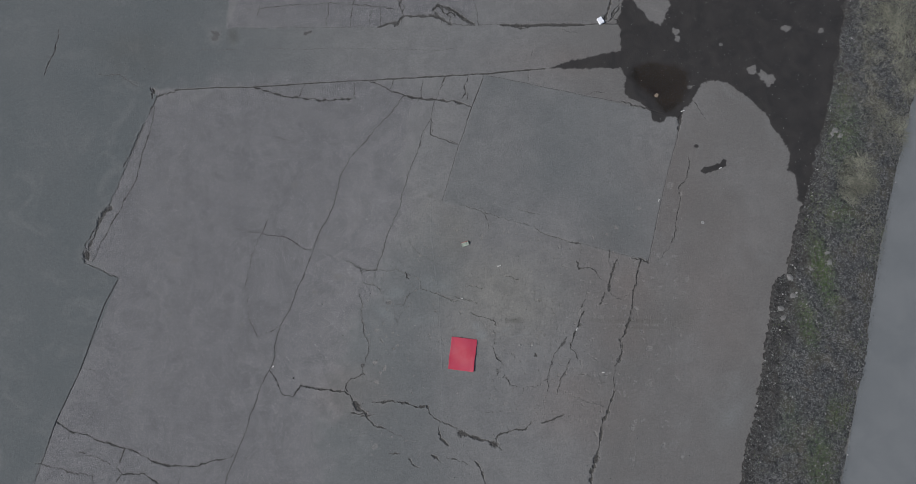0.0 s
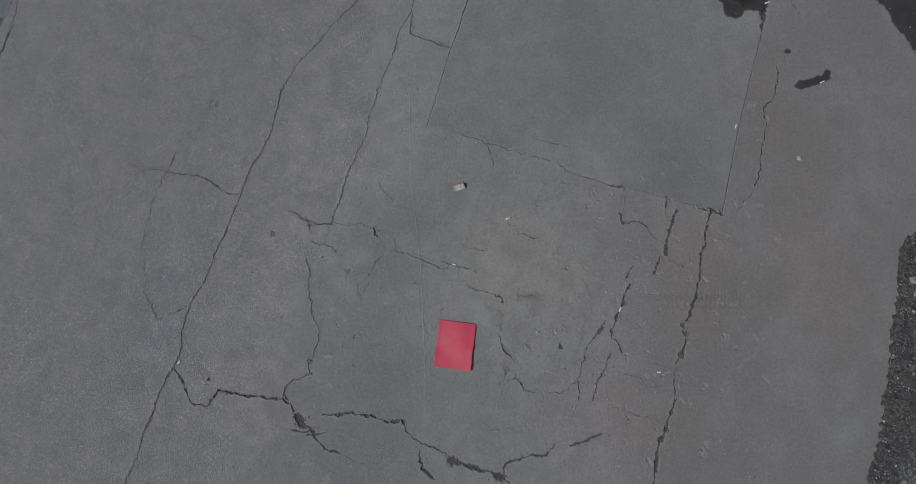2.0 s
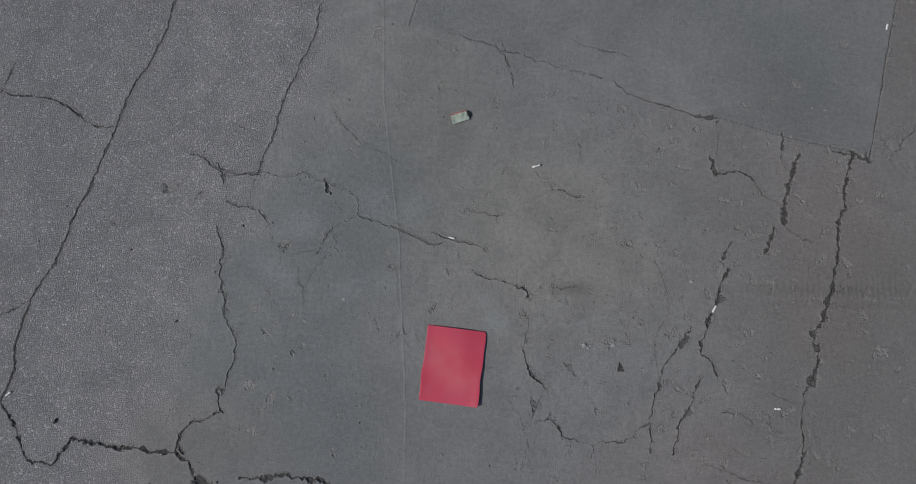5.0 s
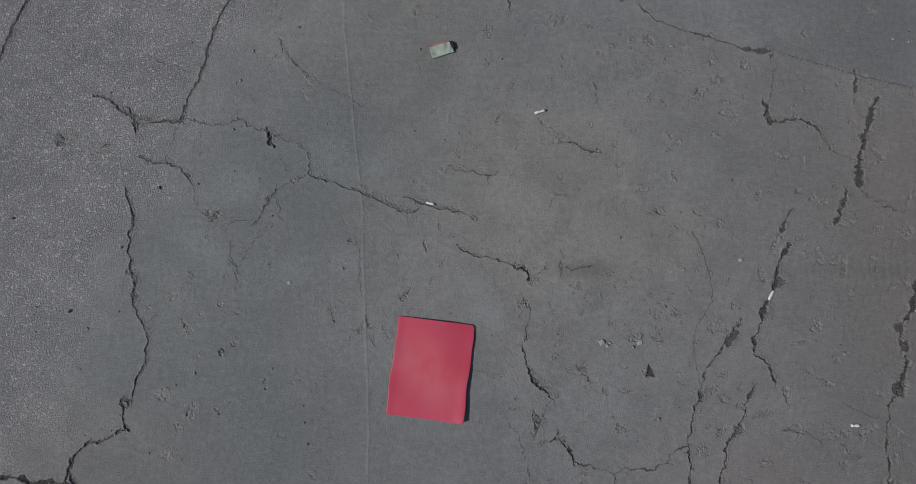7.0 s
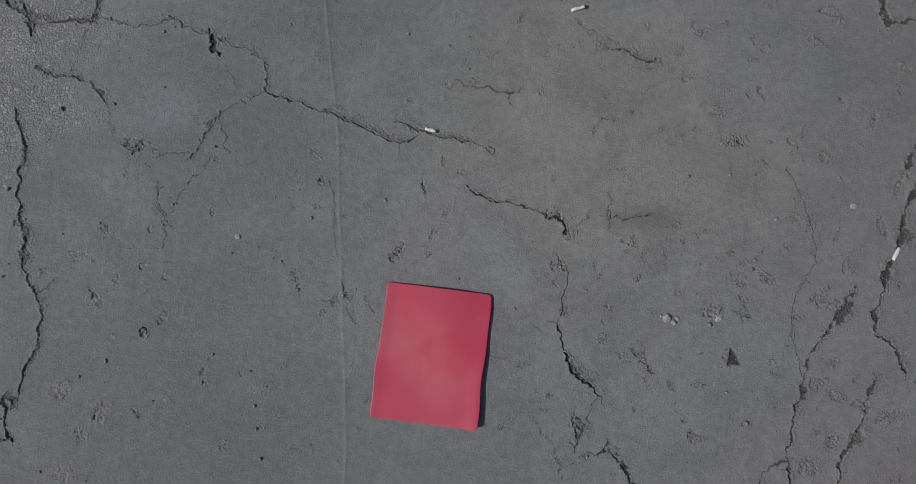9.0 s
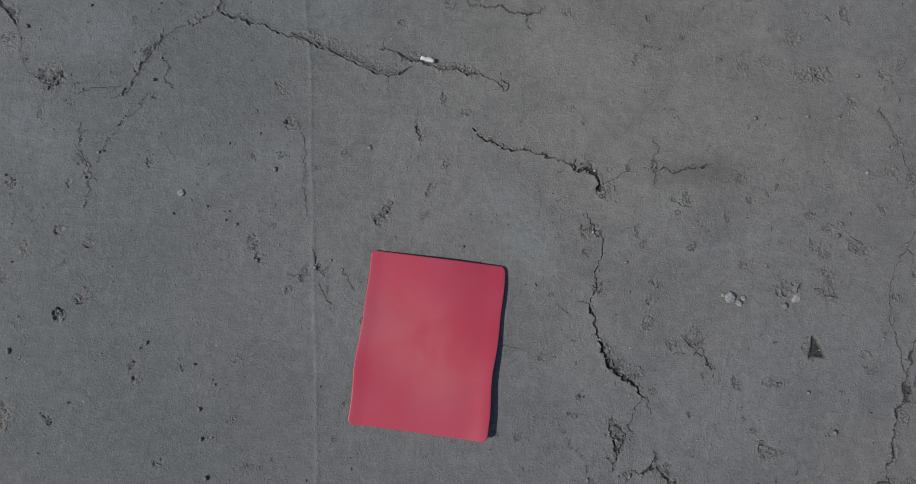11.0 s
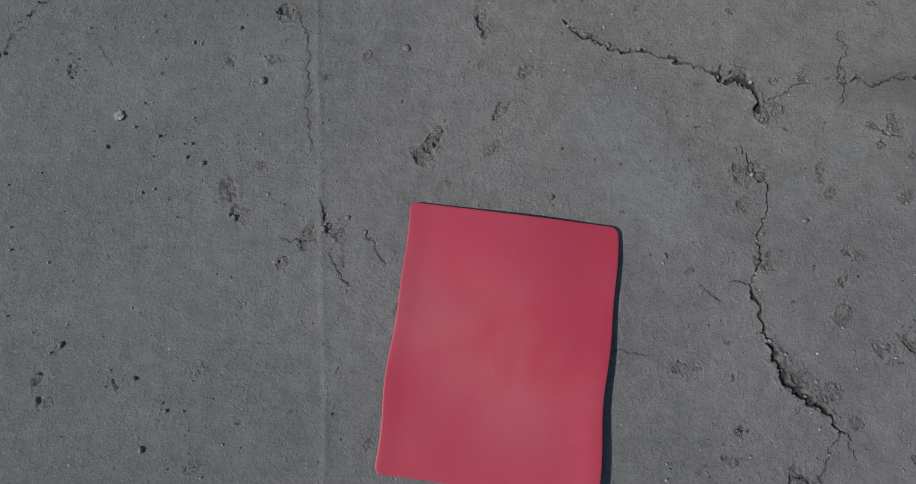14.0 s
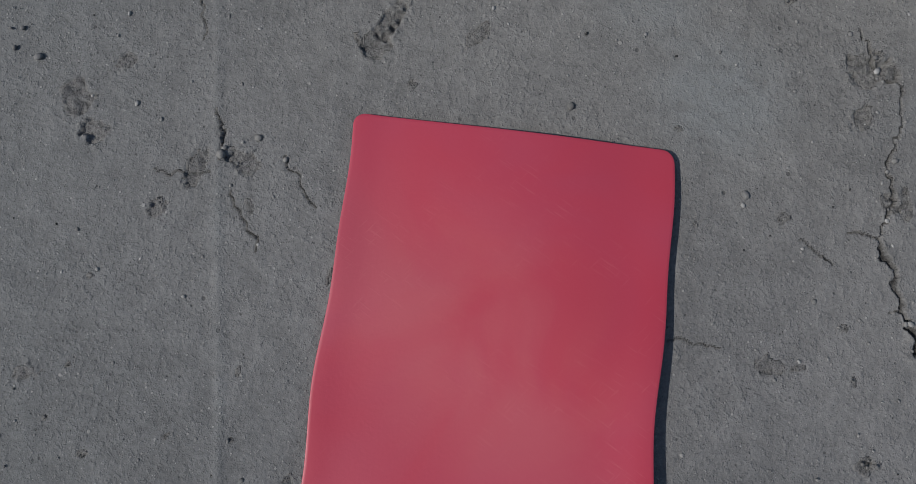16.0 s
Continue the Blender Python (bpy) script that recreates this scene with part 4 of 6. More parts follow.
crack([(-4.022, 1.528), (-3.948, 1.595)], 26, 10, 5)
crack([(-3.964, 1.628), (-3.829, 2.011), (-3.693, 2.420), (-3.593, 2.696)], 4, 5, 5)
crack([(-3.551, 2.765), (-3.576, 2.455), (-3.657, 2.202), (-3.692, 1.945), (-3.831, 1.609), (-4.067, 1.112), (-4.118, 0.949)], 7, 6, 5)
crack([(-3.593, 2.696), (-3.537, 2.863), (-3.328, 2.941)], 10, 6, 5)
crack([(-3.591, 2.960), (-3.560, 2.904)], 20, 9, 5)
crack([(-4.139, -0.184), (-3.976, -0.232)], 4, 4, 5)

pit(0.211, 1.446, 0.0167, 6, 1.6, 30); pit(0.197, 1.290, 0.0130, 6, 1.4, 40); pit(0.295, 1.068, 0.0148, 6, 2.4, 60); pit(0.746, 0.896, 0.0111, 5, 1.5, 0)
pit(1.001, 1.054, 0.0130, 5, 2, 50); pit(0.588, 1.436, 0.0111, 5, 1.4, 0); pit(1.558, 1.086, 0.0130, 6, 1.2, 50); pit(1.018, 1.056, 0.0111, 5, 2, 40)
pit(1.745, 0.733, 0.0167, 6, 1.6, -60); pit(1.777, 0.526, 0.0185, 6, 1.3, 40); pit(1.673, 0.524, 0.0167, 6, 1.2, 0); pit(1.507, 0.409, 0.0167, 5, 1.6, 20)
pit(0.758, 0.894, 0.0111, 5, 2, 60); pit(-0.352, 0.167, 0.0119, 6, 1.6, -20); pit(-0.216, 0.138, 0.0103, 6, 1.6, -10); pit(-0.286, 0.098, 0.0079, 4, 1.2, 0)
pit(-0.104, 0.247, 0.0103, 11, 1.2, 30); pit(-0.083, 0.275, 0.0063, 5, 3.5, 60); pit(-0.027, 0.440, 0.0079, 6, 2.2, -75); pit(-0.302, 0.458, 0.0079, 5, 1.3, 60)
pit(-0.347, 0.348, 0.0048, 3, 1, 0); pit(0.353, 0.229, 0.0103, 5, 1.3, -30); pit(0.324, 0.183, 0.0095, 4, 1, 0); pit(0.454, 0.085, 0.0087, 5, 1.8, 60)
pit(0.673, 0.301, 0.0071, 4, 1.4, -70); pit(0.625, 0.261, 0.0063, 3, 1.6, -70); pit(0.562, 0.258, 0.0055, 4, 1, 0); pit(0.534, 0.003, 0.0079, 4, 1.6, -40)
pit(0.580, -0.045, 0.0063, 4, 1.8, -60); pit(0.290, -0.145, 0.0071, 3, 1, 0); pit(0.305, -0.110, 0.0079, 2, 1.2, 0); pit(0.658, -0.170, 0.0079, 4, 1.5, -20)
pit(0.515, 0.296, 0.0071, 3, 2, -10); pit(-0.753, 0.044, 0.0111, 7, 1.3, 40); pit(-0.708, 0.189, 0.0079, 5, 1.2, 0); pit(-0.744, 0.410, 0.0079, 4, 1, 0)
pit(-0.240, 0.356, 0.0048, 3, 1.2, 40); pit(-0.185, 0.389, 0.0063, 3, 1.6, 50); pit(-0.429, -0.197, 0.0055, 4, 1, 30); pit(0.423, -0.061, 0.0111, 2, 1.2, 0)
pit(0.455, -0.098, 0.0079, 3, 1, 0); pit(0.376, -0.163, 0.0095, 4, 1.3, -60); pit(0.389, -0.187, 0.0071, 5, 1, 0); pit(0.301, 0.494, 0.0055, 2, 1, 0)
pit(0.815, 0.579, 0.0063, 5, 1, 0); pit(-0.209, 0.101, 0.0048, 3, 2.5, -75); pit(-0.375, 0.473, 0.0032, 3, 1, 0); pit(-0.401, 0.469, 0.0040, 4, 1, 0)
pit(-0.289, 0.099, 0.0040, 4, 1, 0); pit(-0.071, 0.210, 0.0036, 3, 1, 0); pit(0.347, 0.234, 0.0056, 4, 1.2, 0); pit(0.325, 0.183, 0.0060, 4, 1.1, 20)
pit(0.250, 0.094, 0.0048, 2, 1.2, 20); pit(0.253, -0.032, 0.0048, 3, 2, 10); pit(0.296, 0.001, 0.0032, 2, 1.2, 0); pit(-0.334, -0.107, 0.0036, 4, 1, 0)
pit(0.308, -0.106, 0.0048, 4, 1, 60); pit(0.175, 0.088, 0.0028, 2, 1, 0); pit(-0.304, 0.445, 0.0111, 6, 1, 60); pit(-0.026, 0.449, 0.0111, 5, 1.8, -75)
pit(0.839, 0.585, 0.0130, 6, 1.8, -20); pit(0.492, 1.336, 0.0148, 6, 1.6, 70); pit(0.832, 1.254, 0.0185, 5, 1.4, -40); pit(-0.075, 1.350, 0.0111, 4, 1, 0)
pit(0.238, 0.931, 0.0111, 4, 1.8, 60); pit(0.619, 0.804, 0.0167, 4, 1.4, 0); pit(0.287, 0.714, 0.0111, 4, 1, 0); pit(0.310, 0.823, 0.0093, 4, 1, 0)
pit(0.902, 0.724, 0.0130, 4, 1.6, -60); pit(-0.817, 0.554, 0.0204, 5, 1.3, 0); pit(-0.946, 0.241, 0.0185, 5, 1.3, 50); pit(-1.100, 0.330, 0.0148, 7, 1, 0)
pit(-1.632, 0.647, 0.0167, 7, 1.2, 0); pit(-1.394, 0.818, 0.0167, 8, 1.6, 50); pit(-1.236, 0.791, 0.0148, 7, 2.2, 40); pit(-0.752, 0.042, 0.0111, 6, 1, 0)
pit(1.433, 1.082, 0.0130, 6, 1.4, 40); pit(1.452, -0.043, 0.0148, 5, 1.4, 0); pit(1.060, -0.103, 0.0148, 5, 1.6, -20); pit(1.328, -0.209, 0.0222, 5, 1.5, 0)
pit(0.963, -0.278, 0.0148, 3, 1, 0); pit(1.113, -0.201, 0.0148, 6, 1, 30); pit(1.453, -0.219, 0.0222, 3, 1.6, -20); pit(1.553, 0.287, 0.0111, 5, 1, 0)
pit(1.487, 0.543, 0.0148, 5, 2, 30); pit(1.925, 0.981, 0.0167, 4, 1, 0); pit(-0.328, 0.800, 0.0111, 4, 1, 0); pit(-0.167, 1.425, 0.0111, 5, 1, 0)
pit(0.189, 1.153, 0.0111, 3, 1, 0); pit(-1.885, 1.861, 0.0202, 10, 1.2, 60); pit(-1.406, 0.817, 0.0202, 8, 1, 0); pit(-1.642, 0.656, 0.0152, 6, 1, 0)
pit(-0.089, 0.272, 0.0126, 5, 2, 60); pit(-0.414, 1.627, 0.0177, 3, 1, 0); pit(-0.074, 1.360, 0.0126, 4, 1, 0); pit(0.205, 1.263, 0.0152, 5, 1, 0)
pit(0.825, 1.263, 0.0227, 5, 1.4, -40); pit(0.449, 1.334, 0.0177, 4, 1.6, 70); pit(1.441, -0.048, 0.0152, 6, 1, 0); pit(2.329, 1.883, 0.0303, 7, 1.2, 60)
pit(2.439, 1.780, 0.0227, 10, 1, 0); pit(2.438, 0.687, 0.0202, 5, 1, 50); pit(-0.821, 0.546, 0.0227, 5, 1.2, 0); pit(-0.954, -0.107, 0.0177, 4, 1, 0)
pit(-0.708, 0.079, 0.0126, 4, 1, 0); pit(-0.048, -0.426, 0.0126, 4, 1, 0); pit(0.829, 0.584, 0.0152, 4, 1.5, 0); pit(1.768, 0.517, 0.0227, 5, 1.4, 50)
pit(1.419, 0.167, 0.0152, 4, 1, 0); pit(1.558, -0.229, 0.0152, 4, 1, 0); pit(0.031, 0.734, 0.0126, 3, 1, 0); pit(-1.905, 1.860, 0.0362, 8, 1, 60)
pit(-3.199, 0.990, 0.0259, 7, 1, 0); pit(-3.580, -0.427, 0.0362, 7, 1, 0); pit(-1.376, 0.832, 0.0259, 7, 1, 0); pit(-0.386, 1.627, 0.0259, 4, 1, 0)
pit(-0.941, -0.994, 0.0310, 6, 1, 0); pit(-2.416, 0.291, 0.0207, 6, 1, 0); pit(0.688, -0.213, 0.0207, 6, 1, 0); pit(2.466, 0.817, 0.0310, 6, 2, 80)
pit(-3.223, 0.379, 0.0207, 6, 1, 0); pit(1.841, 0.300, 0.0155, 5, 1, 0)
pit(-0.812, 0.527, 0.0235, 4, 1.6, 30); pit(-0.319, 0.382, 0.0086, 4, 1.3, 0); pit(0.021, 0.512, 0.0086, 4, 1.6, 100); pit(0.330, 0.232, 0.0139, 4, 1.0, 90)
pit(0.370, 0.316, 0.0139, 4, 1.2, 60); pit(0.331, 0.367, 0.0118, 4, 1.4, 120); pit(0.675, 0.598, 0.0096, 4, 1.1, 140); pit(0.654, 0.349, 0.0096, 4, 1.6, 170)
pit(0.803, 0.273, 0.0096, 4, 1.4, 20); pit(0.840, 0.245, 0.0096, 4, 1.6, 10); pit(0.449, 0.206, 0.0075, 4, 1.6, 50); pit(0.552, 0.202, 0.0086, 4, 1.4, 10)
pit(-0.528, -0.245, 0.0107, 4, 1.3, 70); pit(-0.386, -0.165, 0.0086, 4, 1.2, 10); pit(0.478, 0.120, 0.0096, 4, 1.8, 160); pit(0.229, -0.031, 0.0086, 4, 1.3, 170)
pit(0.343, 0.107, 0.0096, 4, 1.4, 140); pit(0.462, 0.120, 0.0064, 4, 1.0, 0); pit(-0.022, 0.424, 0.0075, 4, 1.9, 50); pit(0.457, -0.249, 0.0128, 4, 1.1, 70)
pit(0.128, 0.421, 0.0086, 4, 1.8, 140); pit(0.480, 0.857, 0.0171, 4, 1.4, 10); pit(0.562, 0.829, 0.0156, 4, 1.3, 100); pit(0.602, 0.796, 0.0125, 4, 1.7, 40)
pit(0.789, 0.667, 0.0156, 4, 1.3, 160); pit(0.855, 0.579, 0.0156, 4, 1.7, 0); pit(1.027, 0.353, 0.0109, 4, 1.6, 110); pit(0.822, 0.928, 0.0125, 4, 1.3, 130)
pit(0.726, 0.612, 0.0093, 4, 1.2, 160); pit(1.272, 0.670, 0.0109, 4, 1.1, 170); pit(1.058, -0.016, 0.0140, 4, 1.7, 20); pit(0.987, -0.290, 0.0187, 4, 1.4, 80)
pit(-1.049, 0.567, 0.0140, 4, 1.7, 100); pit(-0.517, 0.686, 0.0125, 4, 1.7, 40); pit(-0.913, 0.638, 0.0125, 4, 1.8, 170); pit(-0.843, -0.162, 0.0187, 4, 1.5, 70)
pit(-0.891, -0.213, 0.0125, 4, 1.3, 160); pit(-0.883, 0.121, 0.0140, 4, 1.1, 150); pit(-0.373, 0.197, 0.0140, 4, 1.2, 110); pit(-0.925, -0.314, 0.0218, 4, 1.0, 160)
pit(1.204, -0.324, 0.0140, 4, 1.7, 40); pit(0.907, 0.193, 0.0125, 4, 1.5, 160); pit(0.832, 0.112, 0.0156, 4, 1.1, 70); pit(-0.587, -0.086, 0.0093, 4, 1.3, 30)

# small breakouts strewn over the worn surface
for _ in range(1900):
    px, py = RNG.uniform(-1.7, 2.4), RNG.uniform(-1.1, 1.7)
    if (sdf(PATCH, np.array([px]), np.array([py]))[0] < 0 or RNG.rand() < 0.2) and (px > 0.3 or RNG.rand() < 0.40):
        pit(px, py, 0.0025 + (0.009 if px < 0.3 else 0.012 if px < 1.0 else 0.018) * RNG.rand() ** 2.4, RNG.uniform(2.5, 6) + 3 * (px > 1.2), RNG.uniform(1, 3), RNG.uniform(0, 180))

ISLETS = ((2.456, 3.711, 0.039), (2.466, 3.619, 0.036), (3.302, 3.252, 0.059), (3.446, 3.190, 0.055), (3.504, 3.127, 0.059), (3.727, 3.758, 0.042), (2.965, 3.552, 0.018), (2.587, 3.042, 0.029), (4.133, 3.733, 0.026))
DUST = ((0.208, 0.202, 0.055, 0.052, 0, 1.0), (0.15, 0.30, 0.05, 0.04, 0, 0.4), (0.446, 0.241, 0.10, 0.016, 35, 0.55), (0.626, 0.205, 0.11, 0.010, 14, 0.55),
        (-0.742, 0.650, 0.12, 0.06, 20, 0.5), (-0.42, 0.36, 0.16, 0.07, 10, 0.4), (-0.86, 0.42, 0.14, 0.05, -35, 0.4), (2.9, -0.6, 0.35, 0.2, 60, 0.35), (-0.30, 0.75, 0.2, 0.1, 0, 0.3))
STAINS = ((0.575, 0.36, 0.085, 0.028, 5, 0.75), (0.62, 0.385, 0.02, 0.012, 0, 0.6), (1.935, 0.37, 0.55, 0.028, 0, 0.35), (2.0, 0.30, 0.5, 0.02, 0, 0.25), (-0.38, 1.74, 0.03, 0.025, 0, 0.5),
          (3.0, 1.72, 0.16, 0.06, 10, 0.3), (-2.7, 3.6, 0.07, 0.1, 0, 0.5), (-3.8, 3.4, 0.5, 0.3, 0, 0.25), (2.3, 0.45, 0.3, 0.25, 0, 0.2))


# ---- ground: one sheet, with finer cells where it is broken ----
def blob(x, y, rows):
    total = np.zeros(x.shape)
    for cx, cy, rx, ry, turn, amount in rows:
        a = radians(turn)
        u, v = (x - cx) * math.cos(a) + (y - cy) * math.sin(a), -(x - cx) * math.sin(a) + (y - cy) * math.cos(a)
        total = np.maximum(total, amount * np.exp(-((u / rx) ** 2 + (v / ry) ** 2) ** 1.5))
    return total


def ground_cells():
    """Squares of 1.28 m halved again and again near cracks, holes and outlines. Gives rows of (level, i, j) and the split squares of each level."""
    top, half = 1.28, 8
    marks = []                                        # x, y, finest cell

    def along(p, cell, spread):
        p = np.array(p)
        for a, b in zip(p[:-1], p[1:]):
            n = max(2, int(np.hypot(*(b - a)) / (cell * 0.6)))
            s = np.linspace(0, 1, n)[:, None]
            q = a + (b - a) * s
            for o in spread:
                marks.append(np.column_stack([q + o, np.full(n, cell)]))

    for p, wide, _, cell, _, _, _ in CRACKS:
        along(p, cell, ((0, 0),))
        w = wide.max()
        if w > cell * 1.5:
            along(p, cell, ((w, 0), (-w, 0), (0, w), (0, -w)))
    for x, y, r, _, stretch, _ in PITS:
        cell = 0.00125 if r < 0.03 and -0.9 < x < 1.2 and -0.35 < y < 0.7 and (r > 0.005 or abs(x) < 0.55) else 0.0025 if -1.3 < x < 2.1 and -0.6 < y < 1.3 else 0.005
        a = np.linspace(0, 2 * math.pi, 12, endpoint=False)
        for k in (0.3, 0.7, 1.0):
            marks.append(np.column_stack([x + np.cos(a) * r * k * stretch ** 0.5, y + np.sin(a) * r * k * stretch ** 0.5, np.full(12, cell)]))
    for poly, cell, wobble in ((WET, 0.01, 0.02), (ISLE, 0.01, 0.02), (SILT, 0.02, 0.04), (BLOTCH, 0.005, 0.006), (LEFT_LAYER, 0.02, 0.0), (PATCH, 0.02, 0.0), (BAND, 0.02, 0.0), (CHIP, 0.0025, 0.002)):
        ring = list(poly) + [poly[0]]
        along(ring, cell, ((0, 0), (wobble, 0), (-wobble, 0), (0, wobble), (0, -wobble)))
    for x, y, r in ISLETS + ((2.634, 2.341, 0.025),):
        a = np.linspace(0, 2 * math.pi, 40)
        along(np.column_stack([x + r * np.cos(a), y + r * np.sin(a)]), 0.01, ((0, 0),))
    along([(-0.19, -0.6), (-0.214, -0.24), (-0.266, 0.58), (-0.356, 1.27), (-0.382, 1.92)], 0.0025, ((0, 0), (0.004, 0), (-0.004, 0)))
    gx, gy = np.meshgrid(np.arange(1.2, 2.8, 0.012), np.arange(0.2, 0.5, 0.012))
    marks.append(np.column_stack([gx.ravel(), gy.ravel(), np.full(gx.size, 0.02)]))
    gx, gy = np.meshgrid(np.arange(-6, 6, 0.1), np.arange(-3, 6.5, 0.1))
    marks.append(np.column_stack([gx.ravel(), gy.ravel(), np.full(gx.size, 0.16)]))
    marks = np.concatenate(marks)
    marks = marks[(np.abs(marks[:, 0]) < 8) & (np.abs(marks[:, 1]) < 8)]
    split, size = [], top
    for level in range(11):
        m = marks[marks[:, 2] < size * 0.99]
        if not len(m):
            break
        ij = np.floor(m[:, :2] / size).astype(np.int64)
        codes = [((ij[:, 0] + a + 32768) << 20) + (ij[:, 1] + b + 32768) for a in (-1, 0, 1) for b in (-1, 0, 1)]
        split.append(np.unique(np.concatenate(codes)))
        size /= 2
    grid = np.arange(-half, half)
    a, b = np.meshgrid(grid, grid)
    live = ((a.ravel() + 32768) << 20) + (b.ravel() + 32768)
    leaves = []
    for level in range(len(split) + 1):
        cut = np.isin(live, split[level]) if level < len(split) else np.zeros(len(live), bool)
        leaves.append(live[~cut])
        i, j = (live[cut] >> 20) - 32768, (live[cut] & 0xFFFFF) - 32768
        live = np.concatenate([((2 * i + u + 32768) << 20) + (2 * j + v + 32768) for u in (0, 1) for v in (0, 1)])
    return leaves, split


def ground_shape(x, y):
    """Height of the ground and the fields of its material at arrays of places."""
    z = 0.0015 * vnoise(x, y, 2.3, 3) + 0.0008 * vnoise(x, y, 9, 4)
    left = sdf(LEFT_LAYER, x, y) + 0.006 * vnoise(x, y, 30, 6)
    z = z + 0.004 * step(-0.006, 0.010, left) * (1 - step(2.9, 3.2, y))
    coarse = np.maximum(step(-0.22, 0.16, sdf(COARSE, x, y) + 0.12 * vnoise(x, y, 4, 8) + 0.08 * vnoise(x, y, 15, 9)), step(-0.02, 0.03, sdf(COARSE_TOP, x, y) + 0.02 * vnoise(x, y, 20, 9)))
    coarse = coarse * (1 - step(-0.004, 0.006, left))
    patch = step(-0.02, 0.02, sdf(PATCH, x, y))
    z = z + 0.002 * patch
    smooth = np.maximum(step(-0.01, 0.02, left), step(-0.02, 0.02, sdf(BAND, x, y)))
    cool = np.maximum(smooth * step(-1.0, -3.4, x + 0.5 * vnoise(x, y, 0.9, 11)), patch * (0.32 + 0.35 * vnoise(x, y, 1.6, 12)))
    cool = np.maximum(cool, 0.62 * step(0.15, -0.60, x + 0.25 * vnoise(x, y, 1.7, 13)) * step(1.6, 0.6, y + 0.3 * vnoise(x, y, 1.3, 15)) * (1 - coarse))
    warm = step(0.5, 2.0, x + 0.5 * vnoise(x, y, 0.8, 14)) * (1 - patch)
    wet = step(-0.005, 0.005, ragged(WET, x, y, 0.016, 11, 20) + 0.006 * vnoise(x, y, 110, 23))
    wet = wet * (1 - step(-0.008, 0.008, ragged(ISLE, x, y, 0.02, 12, 24)))
    for cx, cy, r in ISLETS:
        d = r - np.hypot(x - cx, y - cy) + 0.30 * r * vnoise(x, y, 16, 27) + 0.35 * r * vnoise(x, y, 45, 28)
        wet = wet * (1 - step(-0.006, 0.006, d))
    wet = np.maximum(wet, step(-0.004, 0.004, ragged(BLOTCH, x, y, 0.006, 30, 30)))
    wet = np.maximum(wet, step(-0.006, 0.006, 0.027 - np.hypot(x - 2.634, (y - 2.341) * 1.25)))
    pool = ragged(SILT, x, y, 0.025, 8, 34)
    silt = step(-0.05, 0.07, pool)
    z = z - 0.022 * step(-0.08, 0.22, pool)
    dirt, broken, spall = np.zeros(x.shape), np.zeros(x.shape), np.zeros(x.shape)
    order = np.argsort(x)
    ranked = x[order]

    def within(x0, x1, y0, y1):
        pick = order[np.searchsorted(ranked, x0):np.searchsorted(ranked, x1)]
        return pick[(y[pick] > y0) & (y[pick] < y1)]

    warp_x = 0.6 * vnoise(x, y, 45, 48) + 0.4 * vnoise(x, y, 170, 49)
    warp_y = 0.6 * vnoise(x, y, 45, 58) + 0.4 * vnoise(x, y, 170, 59)
    crumble = 0.5 * vnoise(x, y, 160, 40) + 0.5 * vnoise(x, y, 60, 41)
    splinter = vnoise(x, y, 330, 43)
    for p, wide, depth, cell, straight, dark, rubble in CRACKS:
        for k in range(0, len(p) - 1, 12):
            q, w = p[k:k + 13], wide[k:k + 13]
            m = w.max() * 4 + 0.010
            near = within(q[:, 0].min() - m, q[:, 0].max() + m, q[:, 1].min() - m, q[:, 1].max() + m)
            if not len(near):
                continue
            give = min(0.9 * wide.max() + 0.0008, 0.006) * (1 - 0.7 * straight)
            px, py = x[near] + give * warp_x[near], y[near] + give * warp_y[near]
            rel, half = np.full(len(near), 9.0), np.full(len(near), 1e-3)
            for (ax, ay), (bx, by), w0, w1 in zip(q[:-1], q[1:], w[:-1], w[1:]):
                dx, dy = bx - ax, by - ay
                s = np.clip(((px - ax) * dx + (py - ay) * dy) / (dx * dx + dy * dy + 1e-12), 0, 1)
                ww = np.maximum(w0 + (w1 - w0) * s, 0.0007)
                r = np.hypot(px - ax - s * dx, py - ay - s * dy) / ww
                half = np.where(r < rel, ww, half)
                rel = np.minimum(rel, r)
            rel = rel * (1 + 0.45 * crumble[near] + 0.30 * splinter[near])
            hole = 1 - (step(0.80, 1.06, rel) if cell < 0.004 else step(0.5, 1.15, rel))
            z[near] = np.where(hole > 0, np.minimum(z[near], -np.minimum(depth, 0.0040 + 0.55 * half) * hole * (0.8 + 0.4 * crumble[near])), z[near]) + 0.0011 * np.exp(-((rel - 1.9) / 0.7) ** 2) * (0.3 + crumble[near]) * np.minimum(1, half / 0.003)
            dirt[near] = np.maximum(dirt[near], np.minimum(0.95, 1.45 * dark) * hole * np.clip(0.45 + half / 0.0045, 0.45, 1.0))
            broken[near] = np.maximum(broken[near], np.maximum(np.exp(-np.maximum(rel - 1, 0) ** 2 / 1.2) * np.clip(half / 0.006, 0.03, 0.5), rubble * hole))
